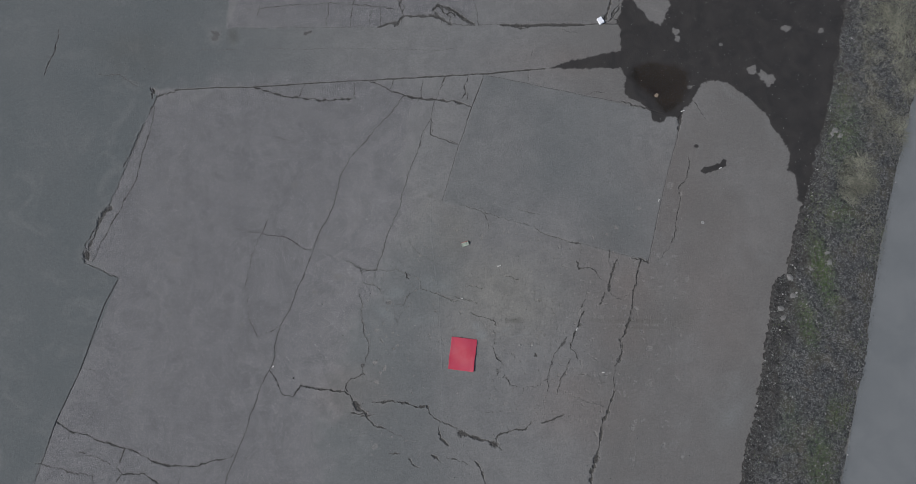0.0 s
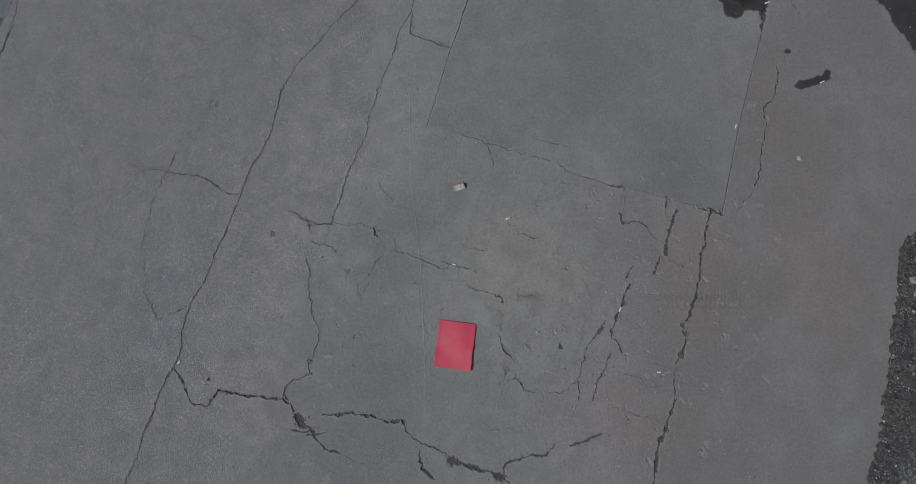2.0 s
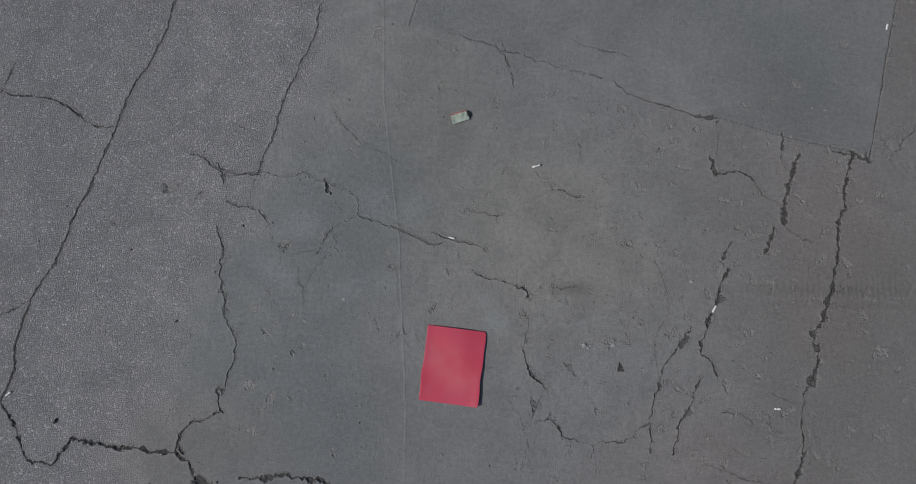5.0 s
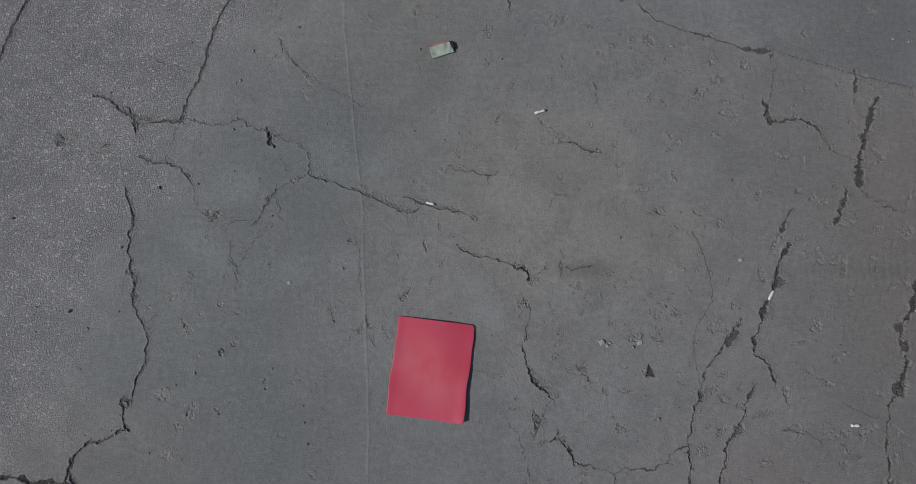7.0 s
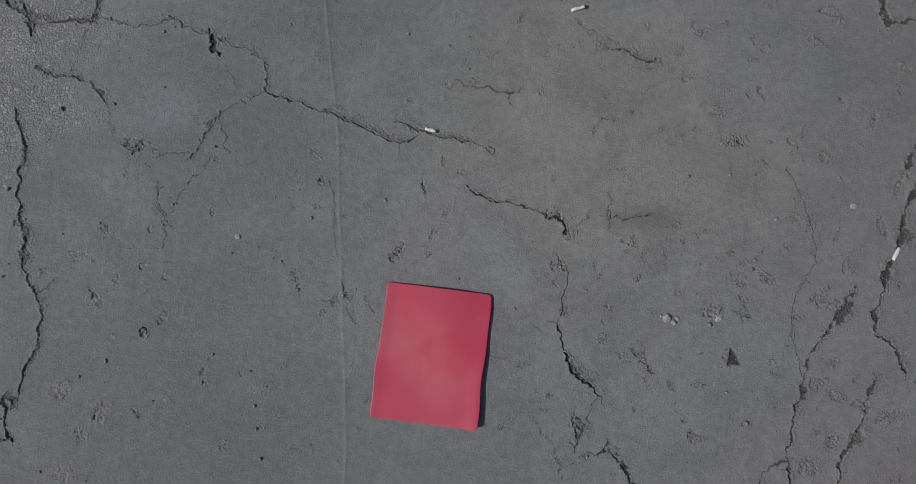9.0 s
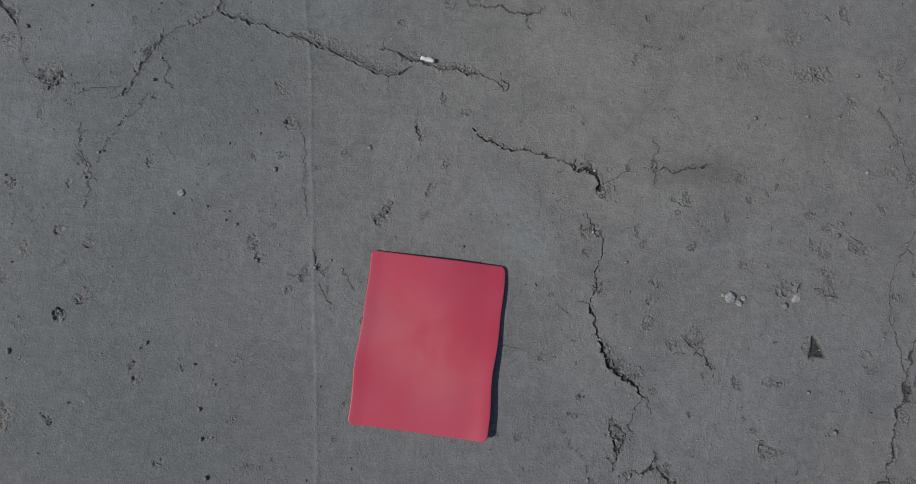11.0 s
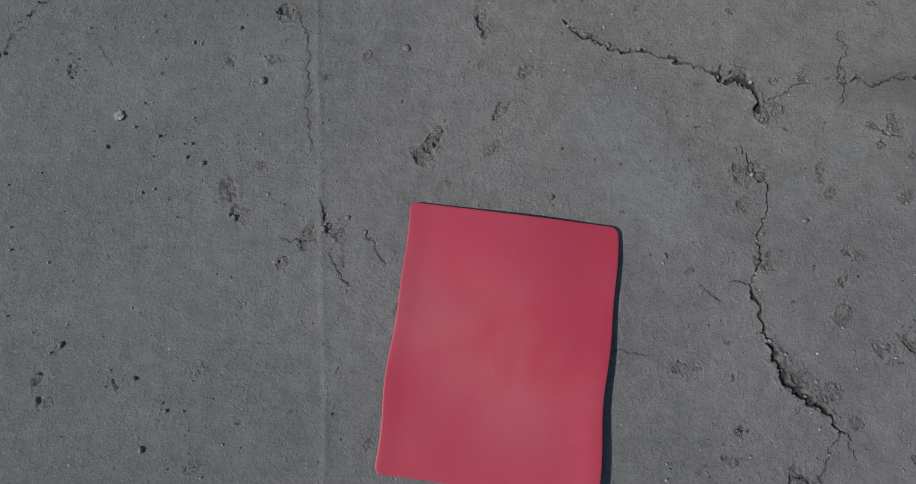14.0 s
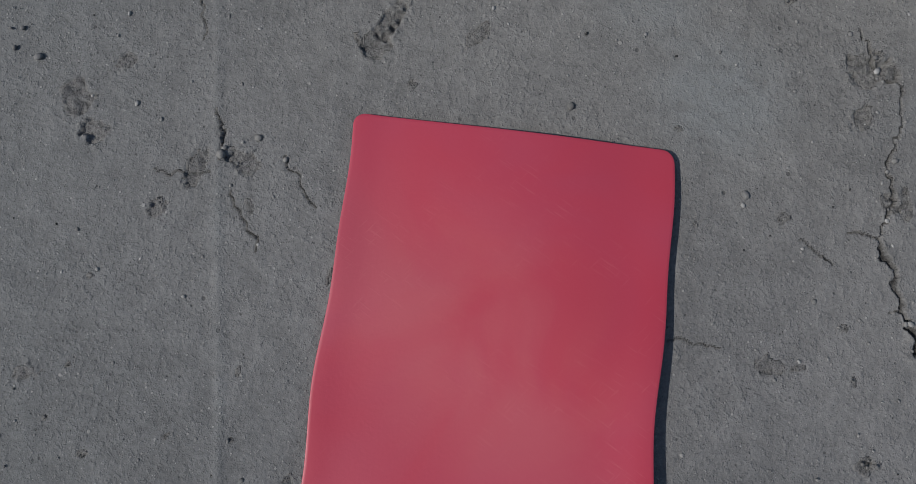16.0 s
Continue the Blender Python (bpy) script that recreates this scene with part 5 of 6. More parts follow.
    for cx, cy, r, depth, stretch, turn in PITS:
        m = r * stretch * 1.5
        near = within(cx - m, cx + m, cy - m, cy + m)
        px, py = x[near] - cx, y[near] - cy
        u, v = px * math.cos(turn) + py * math.sin(turn), -px * math.sin(turn) + py * math.cos(turn)
        d = np.hypot(u / stretch ** 0.5, v * stretch ** 0.5) / r
        d = d + 0.48 * vnoise(px + cx * 7, py + cy * 7, 0.7 / r, 44) + 0.26 * vnoise(px + cx * 3, py + cy * 3, 2.2 / r, 45) + 0.10 * vnoise(px, py, 5 / r, 47)
        hole = 1 - step(0.80, 0.95, d)
        grit = 0.5 * vnoise(px + cx, py + cy, 260, 46) + 0.5 * vnoise(px, py, 500, 53)
        lump = np.maximum(vnoise(px + cx, py + cy, 90, 54), 1.3 * vnoise(px + cx, py + cy, 150, 55)) - 0.2
        tilt = np.clip(0.75 + 0.6 * math.sin(cx * 517 + cy * 331) * v / r, 0.35, 1.3)
        z[near] += hole * (-min(0.6 * depth, 0.0010 + 0.19 * r) * tilt + min(0.0020, 0.15 * r) * (0.8 * lump + 0.4 * grit))
        halo = step(1.9, 0.9, d) * np.clip(grit + 0.35 * crumble[near], 0, 1)
        z[near] += 0.0009 * halo * min(1, r / 0.008)
        spall[near] = np.maximum(spall[near], np.maximum(0.9 * hole, 0.35 * halo))
        dirt[near] = np.maximum(dirt[near], 0.30 * hole * step(-0.15, -0.6, grit + 0.3 * lump))
    chip = step(-0.001, 0.0025, sdf(CHIP, x, y) + 0.0012 * vnoise(x, y, 180, 50))
    slope = np.clip(0.55 + (0.775 - x) / 0.03, 0.35, 1.4)
    z = z - 0.019 * chip * slope * (1 + 0.2 * vnoise(x, y, 250, 51))
    dirt, broken = np.maximum(dirt, 0.92 * chip), np.maximum(broken, chip)
    seam = np.abs(x - np.interp(y, (-0.24, 0.58, 1.27, 1.92), (-0.214, -0.266, -0.356, -0.382)) - 0.002 * vnoise(x, y, 12, 60))
    z = z + 0.0010 * np.exp(-(seam / 0.004) ** 2) * ((y > -0.9) & (y < 2))
    tint = 1 + 0.5 * vnoise(x, y, 3.1, 63)
    olive = blob(x, y, ((0.45, 0.62, 0.75, 0.50, 0, 0.9), (0.0, 0.27, 0.25, 0.14, 0, 0.5), (-0.2, 1.3, 0.5, 0.4, 0, 0.6))) * tint
    red = blob(x, y, ((1.75, 0.75, 0.45, 0.75, 0, 0.9), (1.25, -0.55, 0.55, 0.35, 0, 0.9), (-1.15, -0.45, 0.40, 0.32, 0, 0.8), (2.3, 1.9, 0.5, 0.7, 0, 0.5), (1.0, 3.35, 0.8, 0.2, 0, 0.6), (2.8, 0.8, 0.5, 1.0, 0, 0.5))) * tint
    return z, {"coarse": coarse, "rubble": broken, "spall": spall, "olive": olive, "red": red, "pale": blob(x, y, ((0.25, 0.58, 0.80, 0.48, 10, 0.9), (-1.05, 0.7, 0.70, 1.9, -12, 1.15))), "cool": cool, "warm": warm * (1 - coarse), "wet": wet, "silt": silt, "dirt": dirt * (1 - silt),
               "tread": blob(x, y, ((1.95, 0.37, 0.62, 0.07, 2, 1.0), (1.9, 0.75, 0.3, 0.05, 60, 0.5))), "dust": np.maximum(0.22 * np.exp(-(seam / 0.005) ** 2) * ((y > -0.9) & (y < 2)), blob(x, y, DUST)) * (0.7 + 0.5 * vnoise(x, y, 14, 61)), "stain": blob(x, y, STAINS) * (0.8 + 0.4 * vnoise(x, y, 11, 62))}


def mesh_from(name, verts, sizes, loops, fields, mat):
    me = bpy.data.meshes.new(name)
    me.vertices.add(len(verts))
    me.vertices.foreach_set("co", verts.astype(np.float32).ravel())
    me.loops.add(len(loops))
    me.loops.foreach_set("vertex_index", loops.astype(np.int32))
    me.polygons.add(len(sizes))
    me.polygons.foreach_set("loop_start", np.concatenate([[0], np.cumsum(sizes)[:-1]]).astype(np.int32))
    me.update(calc_edges=True)
    for key, values in fields.items():
        me.attributes.new(key, "FLOAT", "POINT").data.foreach_set("value", values.astype(np.float32))
    me.polygons.foreach_set("use_smooth", np.ones(len(sizes), bool))
    me.materials.append(mat)
    me.validate()
    return me


def build_ground():
    leaves, split = ground_cells()
    deep = len(leaves) - 1
    unit = 1.28 / 2 ** deep
    faces = {4: [], 5: [], 6: [], 7: [], 8: []}
    for level, codes in enumerate(leaves):
        i, j = (codes >> 20) - 32768, (codes & 0xFFFFF) - 32768
        s = 2 ** (deep - level)
        x, y = i * s, j * s
        cut = split[level] if level < len(split) else np.array([], np.int64)
        flags = [np.isin(((i + a + 32768) << 20) + (j + b + 32768), cut) for a, b in ((0, -1), (1, 0), (0, 1), (-1, 0))]
        ring = [(x, y), (x + s // 2, y), (x + s, y), (x + s, y + s // 2), (x + s, y + s), (x + s // 2, y + s), (x, y + s), (x, y + s // 2)]
        code = flags[0] * 1 + flags[1] * 2 + flags[2] * 4 + flags[3] * 8
        for kind in range(16):
            m = code == kind
            if m.any():
                use = [k for k in range(8) if k % 2 == 0 or kind >> (k // 2) & 1]
                faces[len(use)].append(np.stack([((ring[k][0][m] + 2 ** 24) << 26) + ring[k][1][m] + 2 ** 24 for k in use], 1))
    faces = {k: np.concatenate(v) for k, v in faces.items() if v}
    every = np.unique(np.concatenate([v.ravel() for v in faces.values()]))
    vx, vy = ((every >> 26) - 2 ** 24) * unit, ((every & (2 ** 26 - 1)) - 2 ** 24) * unit
    vz, fields = ground_shape(vx, vy)
    verts = np.column_stack([vx, vy, vz])
    index = {k: np.searchsorted(every, v) for k, v in faces.items()}
    zones = {k: np.zeros(len(v), int) for k, v in index.items()}
    for k, v in index.items():
        cx, cy = vx[v].mean(1), vy[v].mean(1)
        for number, poly in ((1, LEFT_LAYER), (2, PATCH), (3, BAND)):
            zones[k][(sdf(poly, cx, cy) > 0) & (zones[k] == 0)] = number
    made = []
    for number, name in enumerate(("ground", "asphalt_layer", "asphalt_patch", "asphalt_band")):
        sizes, loops = [], []
        for k, v in index.items():
            pick = v[zones[k] == number]
            sizes.append(np.full(len(pick), k))
            loops.append(pick.ravel())
        sizes, loops = np.concatenate(sizes), np.concatenate(loops)
        used, inverse = np.unique(loops, return_inverse=True)
        v3, f3 = verts[used], {key: val[used] for key, val in fields.items()}
        if number == 0:                               # carry the sheet out to the horizon
            edge = 1.28 * 8
            line = np.arange(-8, 9) * 1.28
            n = len(v3)
            rim = [(x, -edge) for x in line] + [(edge, y) for y in line[1:]] + [(x, edge) for x in line[::-1][1:]] + [(-edge, y) for y in line[::-1][1:-1]]
            rim = np.array(rim)
            far = np.column_stack([np.concatenate([rim, rim * 60]), np.zeros(len(rim) * 2)])
            far[:len(rim), 2] = ground_shape(rim[:, 0], rim[:, 1])[0]
            c = len(rim)
            quads = np.array([(n + k, n + c + k, n + c + (k + 1) % c, n + (k + 1) % c) for k in range(c)])
            v3 = np.concatenate([v3, far])
            f3 = {key: np.concatenate([val, np.zeros(2 * c)]) for key, val in f3.items()}
            sizes, inverse = np.concatenate([sizes, np.full(c, 4)]), np.concatenate([inverse.ravel(), quads.ravel()])
        made.append(new(name, mesh_from(name, v3, sizes, inverse.ravel(), f3, ASPHALT)))
    tagged(made[0], "weathered grey asphalt yard, cracked and broken out", "ground", kind="structure")
    for ob, label in zip(made[1:], ("smooth dark bluish asphalt layer", "smooth repaired rectangle of asphalt", "smooth paler band of asphalt")):
        ob.parent = made[0]
        tagged(ob, label)
    return made[0]


GROUND = build_ground()


# ---- verge, road, puddle ----
def build_verge():
    step_y, step_x = 0.018, 0.016
    ys, xs = np.arange(-7, 8.5, step_y), np.arange(1.4, 6.4, step_x)
    X, Y = np.meshgrid(xs, ys)
    x, y = X.ravel() + 0.004 * vnoise(X.ravel(), Y.ravel(), 90, 70), Y.ravel() + 0.004 * vnoise(X.ravel(), Y.ravel(), 90, 71)
    d = ragged(VERGE, x, y, 0.030, 7, 72) + 0.018 * vnoise(x, y, 45, 79)
    z = -0.014 + 0.027 * step(-0.05, 0.06, d) + 0.020 * step(0, 0.30, d)
    rough = step(0.0, 0.22, d)
    z = z + rough * (0.012 * vnoise(x, y, 7, 75) + 0.009 * vnoise(x, y, 22, 76) + 0.007 * vnoise(x, y, 55, 77))
    keep = (d > -0.05).reshape(X.shape)
    n = len(xs)
    quad = keep[:-1, :-1] & keep[1:, :-1] & keep[:-1, 1:] & keep[1:, 1:]
    r, c = np.nonzero(quad)
    f = np.stack([r * n + c, r * n + c + 1, (r + 1) * n + c + 1, (r + 1) * n + c], 1)
    used, inverse = np.unique(f.ravel(), return_inverse=True)
    moss = blob(x, y, ((3.95, 0.95, 0.12, 0.45, 10, 1.0), (3.75, 0.35, 0.1, 0.3, 10, 0.8), (4.30, 2.5, 0.2, 0.5, 0, 0.55), (3.8, -1.1, 0.15, 0.4, 0, 0.7), (4.0, -0.6, 0.1, 0.2, 0, 0.6), (4.15, 3.9, 0.1, 0.5, 0, 0.6), (4.2, 1.6, 0.2, 0.2, 0, 0.5), (3.5, -0.7, 0.15, 0.3, 0, 0.3)))
    left = np.interp(y, (-7, -1.6, -0.2, 0.9, 1.3, 2.1, 4.4), (1.6, 2.90, 3.22, 3.45, 3.62, 3.80, 4.30))
    wet = 0.85 * (1 - step(0.10, 0.34, x - left + 0.12 * vnoise(x, y, 5, 78)))
    fields = {"moss": moss[used], "wet": wet[used]}
    me = mesh_from("verge", np.column_stack([x, y, z])[used], np.full(len(f), 4), inverse.ravel(), fields, SOIL)
    return tagged(new("verge", me), "strip of bare dark soil with moss and grit", "verge", kind="structure")


def build_road():
    bm = bmesh.new()
    rows = [np.interp(y, (-20, -1.57, -0.3, 0.5, 1.36, 2.0, 2.77, 3.76, 9, 24), (-0.1, 3.99, 4.32, 4.5, 4.7, 4.88, 5.1, 5.45, 5.9, 8)) - 0.03 for y in np.linspace(-20, 24, 90)]
    a = [bm.verts.new((x, y, 0.010)) for x, y in zip(rows, np.linspace(-20, 24, 90))]
    b = [bm.verts.new((14, y, 0.010)) for y in np.linspace(-20, 24, 90)]
    for k in range(89):
        bm.faces.new((a[k], b[k], b[k + 1], a[k + 1]))
    low = bmesh.ops.extrude_face_region(bm, geom=bm.faces[:])
    bmesh.ops.translate(bm, verts=[v for v in low["geom"] if isinstance(v, bmesh.types.BMVert)], vec=(0, 0, -0.15))
    bmesh.ops.recalc_face_normals(bm, faces=bm.faces[:])
    me = bpy.data.meshes.new("road")
    bm.to_mesh(me)
    me.materials.append(ROAD)
    return tagged(new("road", me), "even blue-grey asphalt road beside the verge", "road", kind="structure")


def build_puddle():
    m, nt, b = material("muddy_water", 0.04, 0.5)
    b.inputs["Transmission Weight"].default_value, b.inputs["IOR"].default_value = 1.0, 1.333
    put(nt, b.inputs["Base Color"], (0.95, 0.88, 0.80))
    bm = bmesh.new()
    centre = np.mean(np.array(SILT), 0)
    ring = []
    for k in range(72):
        a = 2 * math.pi * k / 72
        r = np.arange(0.0, 0.9, 0.004)
        x, y = centre[0] + r * math.cos(a), centre[1] + r * math.sin(a)
        out = np.flatnonzero(sdf(SILT, x, y) < -0.01)
        ring.append(bm.verts.new((x[out[0]], y[out[0]], -0.006)))
    mid = bm.verts.new((centre[0], centre[1], -0.006))
    for k in range(72):
        bm.faces.new((mid, ring[k], ring[(k + 1) % 72]))
    me = bpy.data.meshes.new("puddle")
    bm.to_mesh(me)
    me.materials.append(m)
    ob = tagged(new("puddle", me), "shallow brown muddy puddle in the wet asphalt", "puddle", kind="structure")
    ob.visible_shadow = False
    return ob


build_verge()
build_road()
build_puddle()


# ---- loose things ----
def part(name, bm, mat, parent, label=""):
    me = bpy.data.meshes.new(name)
    bm.normal_update()
    bm.to_mesh(me)
    bm.free()
    me.materials.append(mat)
    ob = new(name, me)
    if parent is not None:
        ob.parent = parent
    return tagged(ob, label)


def mat_material():
    m, nt, b = material("red_plastic", 0.42, 0.45)
    co = coords(nt)
    big = fnoise(nt, co, 7, 3, 0.5, 0.6)
    c = blend(nt, ramp(nt, big, 0.3, 0.7), (0.418, 0.041, 0.069), (0.393, 0.045, 0.081))
    worn = nt.nodes.new("ShaderNodeMapping")
    worn.vector_type = "TEXTURE"
    worn.inputs["Rotation"].default_value, worn.inputs["Scale"].default_value = (0, 0, radians(-28)), (0.030, 0.0016, 1)
    nt.links.new(co, worn.inputs["Vector"])
    cut = fnoise(nt, worn.outputs[0], 1.0, 2, 0.5)
    worn2 = nt.nodes.new("ShaderNodeMapping")
    worn2.vector_type = "TEXTURE"
    worn2.inputs["Rotation"].default_value, worn2.inputs["Scale"].default_value = (0, 0, radians(52)), (0.024, 0.0018, 1)
    nt.links.new(co, worn2.inputs["Vector"])
    cut2 = fnoise(nt, worn2.outputs[0], 1.0, 2, 0.5)
    lines = calc(nt, "MAXIMUM", ramp(nt, cut, 0.62, 0.67), ramp(nt, cut2, 0.64, 0.69))
    zone = ramp(nt, fnoise(nt, co, 11, 3, 0.5), 0.42, 0.62)
    lines = calc(nt, "MULTIPLY", lines, zone)
    c = blend(nt, calc(nt, "MULTIPLY", lines, 0.12), c, (0.62, 0.22, 0.22))
    # pale sheen across the mat's middle, painted into the base colour
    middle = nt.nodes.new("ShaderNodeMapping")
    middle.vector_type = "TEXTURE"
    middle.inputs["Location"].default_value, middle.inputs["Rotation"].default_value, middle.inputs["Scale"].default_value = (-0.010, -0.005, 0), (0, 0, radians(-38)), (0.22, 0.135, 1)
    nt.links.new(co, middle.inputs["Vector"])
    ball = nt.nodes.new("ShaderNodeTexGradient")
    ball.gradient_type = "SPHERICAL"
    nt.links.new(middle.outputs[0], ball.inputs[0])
    painted_sheen = calc(nt, "MULTIPLY", ramp(nt, ball.outputs["Fac"], 0.0, 0.75, 0.05, 1.0), ramp(nt, fnoise(nt, co, 9, 4, 0.6, 0.8), 0.30, 0.65, 0.08, 0.33))
    c = blend(nt, painted_sheen, c, (0.47, 0.13, 0.125))
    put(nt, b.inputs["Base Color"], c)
    put(nt, b.inputs["Roughness"], ramp(nt, big, 0.3, 0.7, 0.40, 0.52))
    put(nt, b.inputs["Normal"], bump(nt, calc(nt, "ADD", fnoise(nt, co, 320, 2, 0.5), calc(nt, "MULTIPLY", lines, 0.6)), 0.12, 0.0006))
    return m


def landing_mat():
    """A thin flexible sheet of red plastic, 28 x 35 cm, round at the corners, lying in shallow waves."""
    w, h, r, thick, nx, ny = 0.279, 0.350, 0.011, 0.0022, 96, 120
    bm = bmesh.new()

    def inner(u, v):
        """Square to a rectangle with round corners."""
        x, y = (u - 0.5) * w, (v - 0.5) * h
        ex, ey = abs(x) - (w / 2 - r), abs(y) - (h / 2 - r)
        if ex > 0 and ey > 0:
            m = max(ex, ey)
            d = math.hypot(ex, ey)
            k = m / d if d > 0 else 1
            x, y = math.copysign(w / 2 - r + ex * k, x), math.copysign(h / 2 - r + ey * k, y)
        return x, y

    def wave(x, y):
        s, t = x / w, y / h                            # -0.5 .. 0.5
        crest = s - (0.30 - 0.45 * t)                  # a low fold runs down towards the far corner
        lift = 0.0026 + (0.0070 - 0.0012 * t) * math.exp(-(crest / (0.40 if crest < 0 else 0.34)) ** 2)
        lift += 0.0016 * math.exp(-((t - 0.30) / 0.12) ** 2) * math.exp(-((s + 0.1) / 0.3) ** 2) + (0.0028 - 0.0034 * t) * math.exp(-((s - 0.5) / 0.10) ** 2)
        lift += 0.0009 * math.sin(15 * t + 3 * s + 1.2) * (0.2 + 1.4 * abs(s)) + 0.0014 * math.exp(-((s + 0.5) / 0.07) ** 2)
        return float(max(lift, 0.0022))

    def place(u, v, down):
        x, y = inner(u, v)
        z = wave(x, y)
        side = 0.0011 * math.sin(17.0 * y / h + 1.0) * abs(2 * x / w) + 0.0016 * math.sin(9 * y / h - 0.4) * (2 * x / w) ** 2
        return (x + side, y, z - down)

    top = [[bm.verts.new(place(i / nx, j / ny, 0)) for j in range(ny + 1)] for i in range(nx + 1)]
    low = [[bm.verts.new(place(i / nx, j / ny, thick)) for j in range(ny + 1)] for i in range(nx + 1)]
    for i in range(nx):
        for j in range(ny):
            bm.faces.new((top[i][j], top[i + 1][j], top[i + 1][j + 1], top[i][j + 1]))
            bm.faces.new((low[i][j], low[i][j + 1], low[i + 1][j + 1], low[i + 1][j]))
    ring = [(i, 0) for i in range(nx)] + [(nx, j) for j in range(ny)] + [(i, ny) for i in range(nx, 0, -1)] + [(0, j) for j in range(ny, 0, -1)]
    for (a, b), (c, d) in zip(ring, ring[1:] + ring[:1]):
        bm.faces.new((top[a][b], low[a][b], low[c][d], top[c][d]))
    for f in bm.faces:
        f.smooth = True
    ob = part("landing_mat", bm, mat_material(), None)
    mod = ob.modifiers.new("edge", "BEVEL")
    mod.width, mod.segments, mod.limit_method, mod.angle_limit = 0.0007, 2, "ANGLE", radians(50)
    ob.matrix_world = pose(0.0, -0.0077, 0.0022, 0, 0, -6.4)
    return tagged(ob, "thin red plastic mat lying wavy on the asphalt", "mat")


def cigarette_end(x, y, length, turn, ash=0.2, z=0.004):
    """A crushed stub: paper tube with a dark burnt tip."""
    base = tagged(new("cigarette_end"), "crushed white cigarette end on the asphalt", "cigarette end", "cigarette ends")
    base.matrix_world = pose(x, y, z, 0, 0, turn)

    def tube(a, b, ra, rb, seed):
        bm = bmesh.new()
        rings = []
        for k in range(7):
            s = a + (b - a) * k / 6
            r = ra + (rb - ra) * k / 6
            r *= 1 + 0.14 * math.sin(seed + 5 * k)
            rings.append([bm.verts.new((s, r * 1.15 * math.cos(q) + 0.0006 * math.sin(k * 2 + seed), r * 0.75 * math.sin(q))) for q in np.linspace(0, 2 * math.pi, 10, endpoint=False)])
        for p0, p1 in zip(rings[:-1], rings[1:]):
            for k in range(10):
                bm.faces.new((p0[k], p0[(k + 1) % 10], p1[(k + 1) % 10], p1[k]))
        bm.faces.new(rings[0][::-1])
        bm.faces.new(rings[-1])
        for f in bm.faces:
            f.smooth = len(f.verts) == 4
        return bm

    cutat = length * (0.5 - ash)
    part("paper", tube(-length / 2, cutat, 0.0042, 0.0042, x * 9), PAPER, base)
    part("burnt_tip", tube(cutat, length / 2, 0.0041, 0.0031, y * 7), ASH, base, "dark burnt tip")
    return base


def crushed_pack(x, y, turn):
    """A flattened soft pack: pale green body, red stripe along one side, dark open end."""
    base = tagged(new("cigarette_pack"), "crushed pale green and red cigarette pack, open", "cigarette pack")
    base.matrix_world = pose(x, y, 0.0, 0, 0, turn)
    green = plain("pale_green_carton", (0.26, 0.31, 0.25), (0.36, 0.40, 0.34), 55, 0.6, 0.004)
    red = plain("red_carton", (0.34, 0.11, 0.11), (0.40, 0.20, 0.18), 60, 0.6, 0.002)
    dark = plain("dark_inside", (0.012, 0.012, 0.012), (0.02, 0.02, 0.02), 60, 0.9)
    L, Wd = 0.084, 0.050

    def sheet(y0, y1, z0, z1, n, m, seed, th):
        bm = bmesh.new()
        g = []
        for i in range(n + 1):
            row = []
            for j in range(m + 1):
                s, t = i / n, j / m
                yy = y0 + (y1 - y0) * t
                zz = z0 + (z1 - z0) * t + 0.0050 * noise.noise(Vector((s * 4 + seed, t * 3, seed))) * (0.4 + 1.2 * t * (1 - t) * 2)
                xx = (s - 0.5) * L + 0.003 * noise.noise(Vector((t * 4, seed, s))) - (0.006 * t if s > 0.9 else 0)
                row.append(bm.verts.new((xx, yy, zz)))
            g.append(row)
        for i in range(n):
            for j in range(m):
                bm.faces.new((g[i][j], g[i + 1][j], g[i + 1][j + 1], g[i][j + 1]))
        ext = bmesh.ops.extrude_face_region(bm, geom=bm.faces[:])
        bmesh.ops.translate(bm, verts=[v for v in ext["geom"] if isinstance(v, bmesh.types.BMVert)], vec=(0, 0, -th))
        bmesh.ops.recalc_face_normals(bm, faces=bm.faces[:])
        return bm

    part("body", sheet(-Wd / 2, Wd / 2 - 0.008, 0.010, 0.0168, 22, 12, 1.3, 0.012), green, base, "pale green crumpled carton")
    part("stripe", sheet(Wd / 2 - 0.008, Wd / 2, 0.0168, 0.0130, 22, 4, 1.3, 0.012), red, base, "red printed stripe")
    part("underside", sheet(-Wd / 2 + 0.002, Wd / 2 - 0.002, 0.0025, 0.0025, 12, 6, 4.1, 0.002), green, base)
    bm = bmesh.new()
    bmesh.ops.create_cube(bm, size=1)
    bmesh.ops.scale(bm, vec=(0.014, 0.030, 0.012), verts=bm.verts[:])
    bmesh.ops.translate(bm, vec=(L / 2 + 0.004, 0.002, 0.0075), verts=bm.verts[:])
    bmesh.ops.bevel(bm, geom=bm.edges[:], offset=0.003, segments=2, affect="EDGES")
    for v in bm.verts:
        v.co += 0.002 * noise.noise_vector(v.co * 90)
    part("flap", bm, dark, base, "dark torn open flap")
    return base


